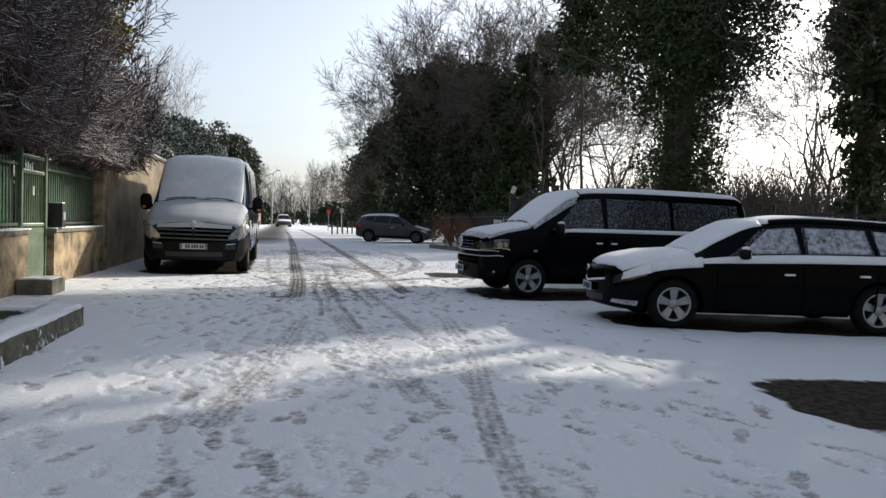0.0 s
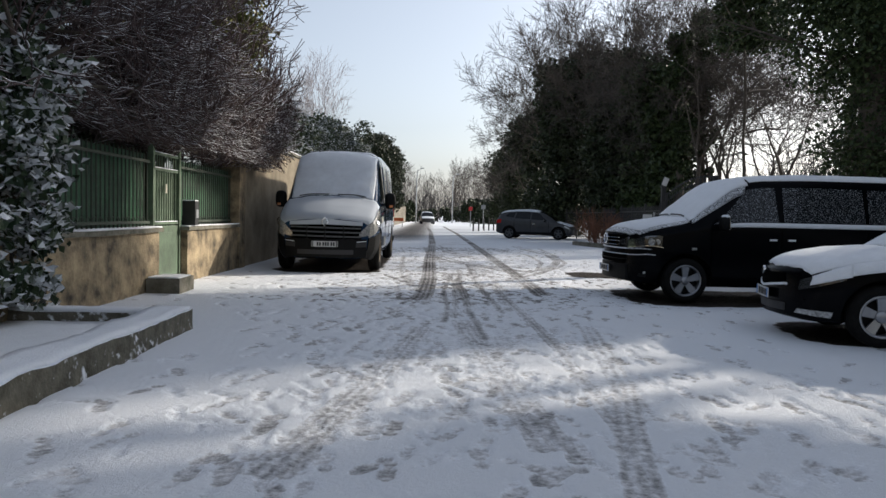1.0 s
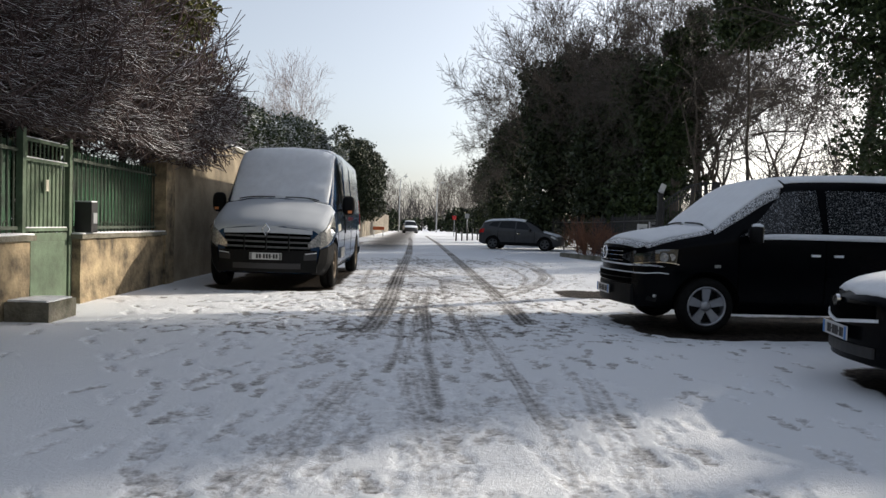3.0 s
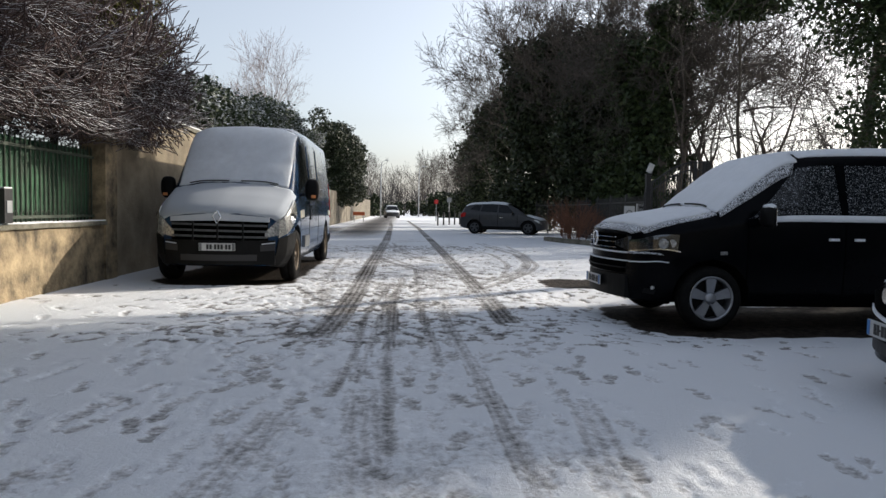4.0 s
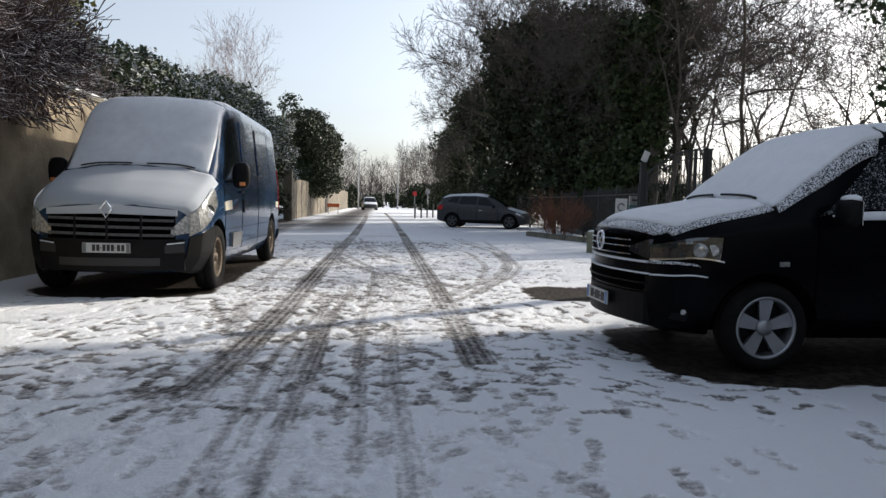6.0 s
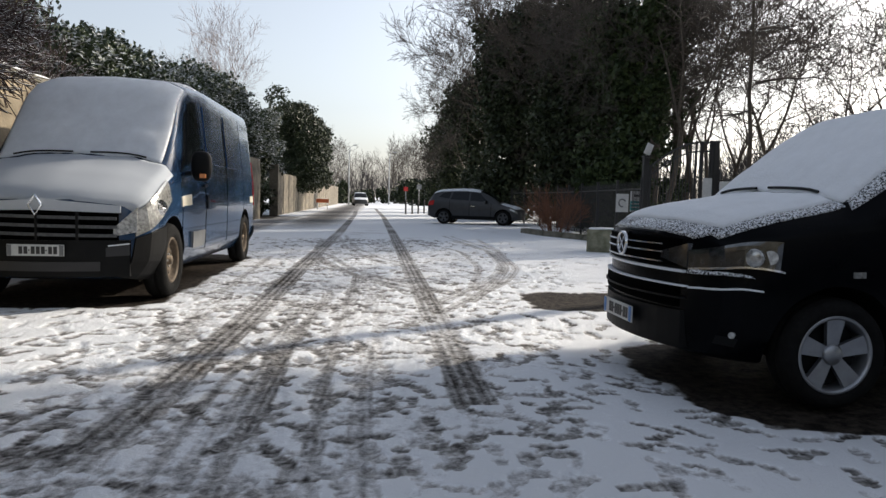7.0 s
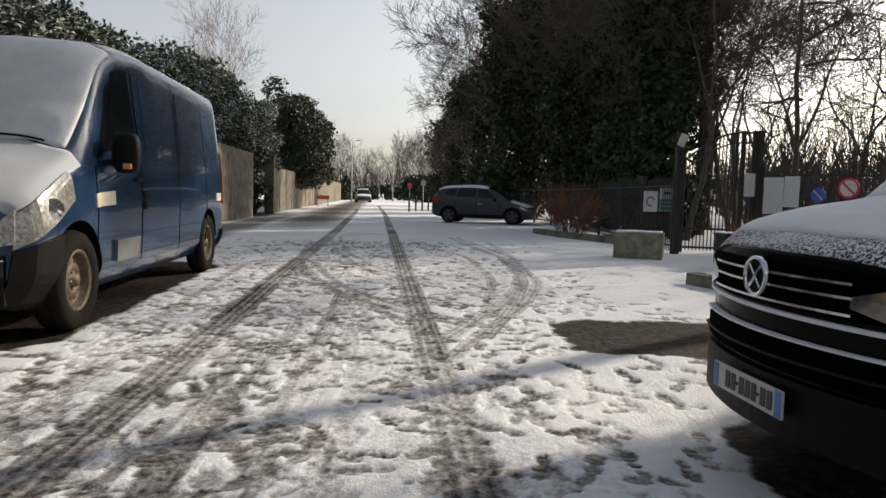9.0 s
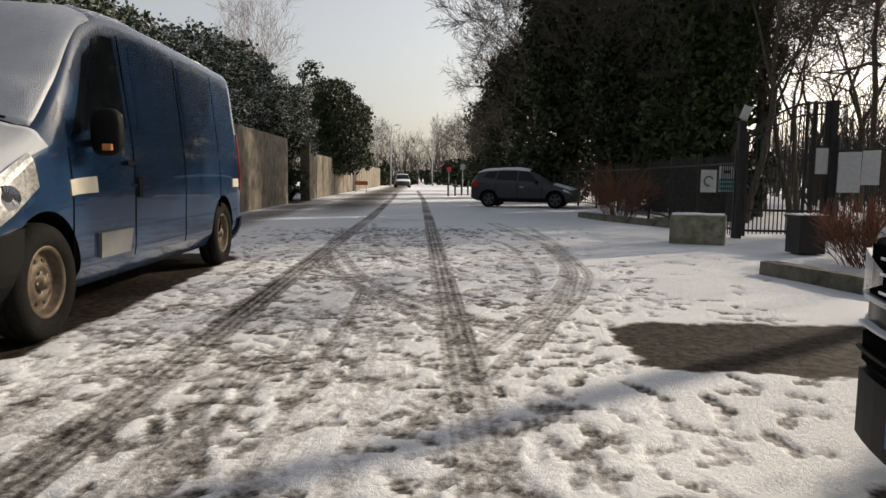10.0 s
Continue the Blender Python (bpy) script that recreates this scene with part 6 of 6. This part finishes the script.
def ivy_tree(m, seed, height, radius, crown, label, n=22000, leaf=0.11, mat=None, blobs=None, twigs=True, flare=0.6, gap=None):
    """A trunk wrapped in ivy, with ragged hanging clumps."""
    r = np.random.default_rng(seed)
    th = thing("ivy_tree", m, label, "tree", "ivy-clad trees")
    segs, p, d = [], np.zeros(3), np.array([0.02, 0.02, 1.0])
    for i in range(8):
        q = p + d * height * 0.8 / 8
        segs.append((*p, radius * (1.2 - 0.09 * i), *q, radius * (1.2 - 0.09 * (i + 1))))
        p, d = q, np.array([r.normal(0, 0.05), r.normal(0, 0.05), 1.0])
    tubes("trunk", segs, BARK, th, 10)
    if blobs is None:
        blobs = []
        k = 0
        z = 0.9
        while z < height:
            w = crown * (flare + (1 - flare) * min(1, max(0, z - 4.0) / (height * 0.3))) * r.uniform(0.7, 1.2)
            for _ in range(0 if gap and gap[0] < z < gap[1] else 3):
                a = r.uniform(0, 6.28)
                o = w * r.uniform(0.15, 0.6)
                s = w * r.uniform(0.35, 0.62)
                blobs.append((o * math.cos(a), o * math.sin(a), z + r.uniform(-0.3, 0.3), s, s, s * r.uniform(0.7, 1.1)))
            z += 0.55
    pts = clump_points(r, blobs, n, 0.25)
    leaves("foliage", pts, leaf, mat or IVY, th, r, label="dark ivy leaves")
    if twigs:
        out = []
        for k in range(9):
            a = r.uniform(0, 6.28)
            z = r.uniform(0.35, 0.95) * height
            grow(r, (0, 0, z), (math.cos(a), math.sin(a), 0.25), crown * 1.0, 0.05, 3, 0.5, 0.05, 4, 0.62, 0.2, 0.005, 4, out)
        tubes("branchwork", [o[:8] for o in out], TWIG, th, 3)
    return th


# ivy-clad trees on the park's edge, whose shade lies over the near street
ivy_tree(pose(9.97, 16.7, 0), 31, 13.0, 0.32, 2.6, "tall ivy-clad tree beside the black vans", 150000, 0.105, flare=0.62)
ivy_tree(pose(18.3, 19.4, 0), 32, 14.0, 0.34, 1.9, "tall ivy-clad tree behind the railings", 40000, 0.18)
# three unseen trees, added to shade the near street; the gap lets sun through
ivy_tree(pose(16.0, 11.7, 0), 33, 13.5, 0.30, 3.5, "unseen ivy-clad tree added to shade the near street", 26000, 0.42, flare=0.9, gap=(5.2, 8.0))
ivy_tree(pose(16.5, 5.8, 0), 34, 13.0, 0.30, 3.3, "unseen ivy-clad tree added to shade the near street", 24000, 0.46, twigs=False, flare=0.9)
ivy_tree(pose(17.0, -0.5, 0), 35, 13.0, 0.30, 3.4, "unseen ivy-clad tree added to shade the near street", 24000, 0.46, twigs=False, flare=0.9)

# dark evergreen mass beyond the grey hatchback
for k, (x, y, h, c, n) in enumerate(((8.8, 46.0, 10.3, 2.8, 42000), (10.8, 41.0, 9.6, 2.7, 36000), (11.6, 36.5, 8.6, 2.5, 36000), (10.3, 32.3, 7.2, 1.7, 32000), (8.2, 54.0, 8.5, 2.2, 16000), (8.0, 64.0, 8.0, 2.4, 12000), (7.8, 78.0, 8.0, 2.6, 9000))):
    ivy_tree(pose(x, y, 0), 50 + k, h, 0.28, c, "dark evergreen overgrown with ivy behind the park railings", n, 0.25, DARK_HEDGE if k in (0, 1, 4, 5, 6) else IVY, flare=0.85)

# slender trunks wrapped in ivy, higher than the evergreens
for k, (x, y, h, c, n) in enumerate(((10.6, 30.8, 9.0, 0.8, 8000), (12.6, 33.5, 10.5, 0.8, 6000))):
    ivy_tree(pose(x, y, 0), 38 + k, h, 0.18, c, "slender tree with ivy up its trunk inside the park", n, 0.17, flare=0.7)
# two trees added to shade wall and street: ivy tufts with sky between
ivy_tree(pose(11.0, 25.2, 0), 41, 10.0, 0.06, 1.4, "tall tree added to shade the wall, tufts of ivy high in its crown", 9000, 0.17, blobs=[(0, 0, 7.6, 1.2, 1.3, 0.7), (0.2, 0.5, 8.7, 1.3, 1.5, 0.8), (-0.1, -0.3, 9.8, 1.2, 1.3, 0.8)])
ivy_tree(pose(16.2, 15.3, 0), 42, 10.5, 0.2, 1.8, "tree added to break up the sun patches, separate tufts of ivy", 9000, 0.26, blobs=[(0, 0, 9.9, 1.5, 1.5, 0.7), (0.1, 0.3, 5.4, 1.6, 1.7, 1.2), (0, 0, 3.4, 1.2, 1.2, 1.2)])
# bare park trees
T1 = bare_tree("bare_tree", pose(11.4, 20.2, 0), 1, 12.0, 0.16, "bare leafless tree inside the park", 4, 3, fork=3, trunk_part=0.55, min_r=0.007)
T2 = bare_tree("bare_tree", pose(9.9, 42.5, 0), 2, 14.0, 0.18, "tall bare tree rising from the evergreens", 5, 3, fork=4, min_r=0.010)
T3 = bare_tree("bare_tree", pose(10.6, 30.0, 0), 3, 12.0, 0.10, "bare spreading tree behind the park gate", 5, 3, fork=3, min_r=0.007, spread=0.62, lift=0.05, trunk_part=0.3)
# lighter trees for the distance
L1 = bare_tree("bare_tree", pose(27, 31, 0), 11, 12.0, 0.15, "bare leafless tree deep in the park", 4, 3, fork=3, min_r=0.011, trunk_part=0.3)
L2 = bare_tree("bare_tree", pose(30, 36, 0), 12, 13.0, 0.15, "bare leafless tree deep in the park", 4, 3, fork=3, min_r=0.012, spread=0.6, lift=0.06, trunk_part=0.25)
r_t = np.random.default_rng(9)
spots = [(T2, 8.6, 50, 1.0), (T2, 12.5, 37.5, 0.9), (T3, 13.5, 33, 1.0), (T3, 15.0, 35.5, 1.0), (T2, 9.2, 60, 0.85),
         (L2, 18.5, 37.5, 1.05), (L2, 33, 30, 0.95), (L1, 29, 25, 1.0), (L1, 38, 34, 1.1), (L2, 21, 45, 1.0), (L1, 25, 38.5, 1.0), (L2, 23, 36, 1.0), (L1, 16, 40, 1.1), (L2, 30, 20, 1.1), (L1, 8.2, 68, 0.8), (L2, 8.0, 80, 0.8), (L1, 34, 40, 1.3), (L2, 30, 50, 1.3), (L1, 19, 52, 1.1), (L2, 11.5, 47, 1.1), (L1, 13.2, 43, 1.1), (L2, 7.9, 56, 0.7), (L1, 24.5, 14.0, 1.0), (L2, 28.0, 9.0, 1.0)]
for src, x, y, s in spots:
    copy_thing(src, pose(x, y, 0, 0, 0, float(r_t.uniform(0, 360))) @ Matrix.Diagonal((s, s, s, 1)))
for k in range(16):
    x, y, s = float(r_t.uniform(-26, 28)), float(r_t.uniform(120, 170)), float(r_t.uniform(0.8, 1.15))
    copy_thing((L1, L2)[k % 2], pose(x, y, 0, 0, 0, float(r_t.uniform(0, 360))) @ Matrix.Diagonal((s, s, s, 1)))


# the snowy purple-brown shrub tree that hangs over the garden wall
def shrub_tree(m, seed, label, n_main, length, mat, depth=3, kids=5, rad=0.05, way=(0.5, 0.0, 0.5), jitter=0.6, min_r=0.0045, droop=-0.06, name="shrub_tree", cat="tree", sides=3, low=2.04, front=-3.0):
    r = np.random.default_rng(seed)
    th = thing(name, m, label, cat)
    out = []
    for k in range(n_main):
        w = np.array(way) + r.normal(0, jitter, 3) * np.array([1, 1, 0.5])
        grow(r, (r.normal(0, 0.2), r.normal(0, 0.2), 0), w, length * r.uniform(0.7, 1.15), rad, depth, 0.42, droop, kids, 0.68, 0.17, min_r, 5, out)
    # the railing and the street keep it clipped from below and in front
    reach = lambda o: low < m.translation.z + o[6] and m.translation.x + o[4] < front + 0.25 * (m.translation.z + o[6] - low)
    out = [o for o in out if reach(o)]
    tubes("branchwork", [o[:8] for o in out if o[8] >= depth], BARK, th, 6)
    tubes("crown", [o[:8] for o in out if o[8] < depth], mat, th, sides)
    return th


for k, (x, y, z, n, L, way) in enumerate(((-4.3, 7.8, 2.3, 12, 1.45, (0.42, 0.25, 0.20)), (-4.3, 9.4, 2.3, 13, 1.45, (0.42, 0.30, 0.16)), (-4.3, 10.9, 2.3, 13, 1.45, (0.42, 0.35, 0.12)), (-4.3, 12.3, 2.3, 13, 1.45, (0.40, 0.45, 0.10)), (-4.3, 13.6, 2.35, 13, 1.40, (0.40, 0.50, 0.08)), (-4.6, 9.0, 3.1, 11, 1.45, (0.35, 0.2, 0.30)), (-4.6, 11.4, 3.1, 11, 1.45, (0.35, 0.3, 0.22)), (-4.4, 15.4, 2.75, 13, 1.25, (0.40, 0.50, 0.10)), (-4.5, 13.4, 3.1, 12, 1.35, (0.35, 0.4, 0.15)), (-4.5, 16.9, 3.0, 9, 0.95, (0.35, 0.35, 0.15)))):
    shrub_tree(pose(x, y, z - 0.0), 70 + k, "snow-dusted purple-brown shrub hanging over the garden wall", n, L, TWIG_SNOW, 3, 5, 0.035, way, 0.34, 0.0075)
    if z:
        st = tubes("stem", [(x - 0.1, y, 0, 0.09, x, y, z * 0.6, 0.07), (x, y, z * 0.6, 0.07, x, y, z + 0.05, 0.05)], BARK, None, 8)
        tagged(st, "dark stem of the garden shrub behind the railing", "stem", kind="stuff")

# conifers and hedge above the wall
def leafy(name, x, y, blobs, n, size, mat, label, seed, category="hedge", trunk=3.0):
    r = np.random.default_rng(seed)
    th = thing(name, pose(x, y, 0), label, category)
    tubes("trunk", [(0, 0, 0, 0.14, 0, 0, trunk / 2, 0.12), (0, 0, trunk / 2, 0.12, 0.05, 0.05, trunk, 0.08)], BARK, th, 8)
    leaves("foliage", clump_points(r, blobs, n, 0.4), size, mat, th, r)
    return th


r_h = np.random.default_rng(5)
def lumps(x0, x1, y0, y1, z0, z1, n, s):
    return [(float(r_h.uniform(x0, x1)), float(r_h.uniform(y0, y1)), float(r_h.uniform(z0, z1)), s * float(r_h.uniform(0.7, 1.3)), s * float(r_h.uniform(0.7, 1.3)), s * float(r_h.uniform(0.6, 1.0))) for _ in range(n)]


leafy("conifer", -5.1, 18.2, lumps(-1.1, 1.1, -1.5, 1.5, 3.3, 8.0, 50, 0.62), 34000, 0.12, CONIFER, "yellowish conifer behind the garden wall", 80, "tree", 5.0)
# dark leaf mass added for the shade inside the shrub, behind the railing
leafy("evergreen", -5.6, 11.5, lumps(-0.5, 0.35, -5.0, 5.0, 0.6, 3.7, 60, 0.62), 26000, 0.13, DARK_HEDGE, "dark leaves added behind the garden railing to darken the shrub's gaps", 82, "hedge", 2.5)
shrub_tree(pose(-4.7, 20.6, 2.7), 79, "dark spiky bare shrub above the tall wall", 12, 0.8, TWIG_SNOW, 2, 4, 0.02, (0.25, 0.1, 0.6), 0.35, 0.006, 0.02, low=2.8, front=-3.2)
leafy("conifer", -6.4, 12.0, lumps(-0.9, 0.7, -2.5, 2.5, 3.0, 6.2, 34, 0.8), 20000, 0.14, CONIFER, "dark conifer behind the garden wall", 81, "tree", 5.0)
for k, (y0, y1, z1) in enumerate(((21.5, 27.0, 4.9), (27.0, 33.0, 5.5), (33.0, 41.0, 5.9), (41.0, 50.0, 6.0))):
    leafy("hedge", -5.2, (y0 + y1) / 2, lumps(-0.9, 0.8, -(y1 - y0) / 2, (y1 - y0) / 2, 2.6, z1 - 0.6, 44, 0.75), 36000, 0.13, HEDGE, "tall evergreen hedge dusted with snow above the wall", 83 + k, "hedge", 3.5)
leafy("evergreen", -5.0, 62.0, lumps(-0.6, 1.6, -6, 6, 1.6, 7.6, 66, 1.1), 60000, 0.17, DARK_HEDGE, "dark round-topped evergreen over the far wall", 90, "tree", 4.0)
# leaf mass added only to make the wall's recess dark
leafy("evergreen", -4.9, 43.6, lumps(-0.4, 0.3, -2.0, 2.2, 0.4, 3.2, 30, 0.6), 9000, 0.17, DARK_HEDGE, "dark leaves added to darken the recess in the wall", 92, "hedge", 2.0)
leafy("evergreen", -5.2, 78.0, lumps(-0.6, 1.0, -6, 6, 2.6, 7.6, 50, 1.2), 14000, 0.34, DARK_HEDGE, "dark evergreen over the far wall", 91, "tree", 4.0)
B1 = bare_tree("birch", pose(-9.2, 60.0, 0), 6, 13.5, 0.13, "pale bare birch behind the hedge", 4, 4, TWIG_PALE, fork=4, min_r=0.007, lift=0.2)
copy_thing(L1, pose(-5.8, 85.0, 0, 0, 0, 40) @ Matrix.Diagonal((0.8, 0.8, 0.8, 1)))

# snowy ivy hanging at the near end of the garden wall
r_i = np.random.default_rng(12)
th = thing("wall_ivy", pose(-3.75, 7.6, 0), "dark ivy with snow on its leaves hanging over the wall's end", "ivy")
blobs = lumps(-0.15, 0.2, -1.8, 0.75, 0.3, 2.6, 46, 0.32) + lumps(-0.5, 0.2, -1.9, 0.9, 2.4, 4.0, 26, 0.5)
leaves("foliage", clump_points(r_i, blobs, 30000, 0.3), 0.10, IVY_SNOW, th, r_i, aspect=0.9)
tubes("stemwork", [(0.0, float(y), 0.0, 0.03, float(r_i.normal(0, 0.1)), float(y + r_i.normal(0, 0.2)), 2.8, 0.015) for y in r_i.uniform(-1.7, 0.7, 12)], BARK, th, 5)
wall_piece("wall_end", WX - 0.30, WX, -4.0, 7.6, -0.05, 2.0, RENDER_TAN, "garden wall under ivy", 0.4, 0.015, 15.0)

# russet bushes
def bush(x, y, seed, h, n, label):
    r = np.random.default_rng(seed)
    th = thing("russet_bush", pose(x, y, 0), label, "bush", "russet bushes")
    out = []
    for k in range(n):
        a, o = r.uniform(0, 6.28), r.uniform(0, 0.45)
        grow(r, (o * math.cos(a), o * math.sin(a), 0), (0.62 * math.cos(a), 0.62 * math.sin(a), 1.0), h * r.uniform(0.35, 0.55), 0.009, 2, 0.36, 0.12, 4, 0.7, 0.15, 0.0033, 4, out)
    tubes("stemwork", [o[:8] for o in out], TWIG_RED, th, 3)
    return th


bush(7.45, 31.2, 21, 1.6, 52, "russet bare bush inside the kerb")
bush(7.9, 20.3, 23, 0.95, 80, "russet bare bush in the bed beside the bin")
bush(8.3, 19.3, 24, 0.9, 70, "russet bare bush in the bed beside the bin")

# thickets behind the park railings, and the woods that close the view
r_b = np.random.default_rng(44)
thick = bare_tree("thicket", pose(18.0, 40.0, 0), 15, 4.2, 0.05, "bare brown thicket inside the park", 3, 3, fork=5, min_r=0.011, lift=0.1, trunk_part=0.06, group="park thickets")
for k in range(22):
    x = float(r_b.uniform(11, 46))
    y = 27.0 + 0.55 * x + float(r_b.uniform(-3, 9)) if k % 2 else float(r_b.uniform(44, 70))
    s = float(r_b.uniform(0.8, 1.5))
    copy_thing(thick, pose(x, y, 0, 0, 0, float(r_b.uniform(0, 360))) @ Matrix.Diagonal((s, s, s, 1)))
for k in range(28):
    x = 15.5 + 0.88 * k + float(r_b.uniform(-1, 1))
    y, s = 25.5 - 0.25 * (x - 15) + float(r_b.uniform(-1.5, 5.0)), float(r_b.uniform(0.9, 1.5))
    copy_thing(thick, pose(x, y, 0, 0, 0, float(r_b.uniform(0, 360))) @ Matrix.Diagonal((s, s, s, 1)))
for k in range(12):
    x, y, s = 26.0 + 2.2 * k + float(r_b.uniform(-1, 1)), 33.0 - 3.0 * k + float(r_b.uniform(-2, 2)), float(r_b.uniform(1.0, 1.6))
    copy_thing(thick, pose(x, y, 0, 0, 0, float(r_b.uniform(0, 360))) @ Matrix.Diagonal((s, s, s, 1)))
woods = []
r_w = np.random.default_rng(8)
for k in range(4200):
    a = r_w.uniform(-0.75, 1.75)
    d = r_w.uniform(150, 210)
    x, y, h = d * math.sin(a), d * math.cos(a), r_w.uniform(5, 12)
    lean = r_w.normal(0, 1.6, 2)
    woods.append((x, y, 0, 0.10, x + lean[0] * 0.4, y, h * 0.5, 0.07))
    for _ in range(3):
        q = r_w.normal(0, 1.5, 2)
        woods.append((x + lean[0] * 0.4, y, h * 0.45, 0.05, x + lean[0] + q[0], y + q[1], h * r_w.uniform(0.7, 1.0), 0.02))
for k in range(2600):
    a, d = r_w.uniform(0.42, 1.5), r_w.uniform(48, 85)
    x, y, h = d * math.sin(a), d * math.cos(a), r_w.uniform(3, 9)
    woods.append((x, y, 0, 0.05, x + r_w.normal(0, 0.4), y, h * 0.5, 0.035))
    for _ in range(3):
        q = r_w.normal(0, 1.1, 2)
        woods.append((x, y, h * 0.4, 0.03, x + q[0], y + q[1], h * r_w.uniform(0.7, 1.0), 0.012))
tagged(tubes("far_woods", woods, TWIG_FAR, None, 3), "bare grey-brown woods far behind the street and park", "woods", kind="stuff")

# unseen plain walls, added behind camera and gardens to block the open sky
wall_piece("wall_behind", -14.0, 20.0, -16.6, -16.0, 0, 9.0, STONE, "unseen plain wall added across the street's near end to block the sky", 1.2, 0.02, 18.0)
wall_piece("wall_west", -14.6, -14.0, -16.0, 20.0, 0, 6.0, WALL_GREY, "unseen plain wall added behind the gardens to block the sky", 1.2, 0.02, 19.0)

r_f = np.random.default_rng(61)
for x, y, w, h in ((-12.0, 112.0, 9.0, 3.2), (12.0, 108.0, 7.0, 3.6), (1.0, 128.0, 14.0, 2.6)):
    leafy("far_hedge", x, y, [(float(r_f.uniform(-w, w)), float(r_f.uniform(-2, 2)), float(r_f.uniform(0.3, h - 0.6)), 1.0, 1.0, 0.9) for _ in range(40)], 5000, 0.5, DARK_HEDGE, "dark low hedge closing the far street", int(x + 200), "hedge", 1.5)
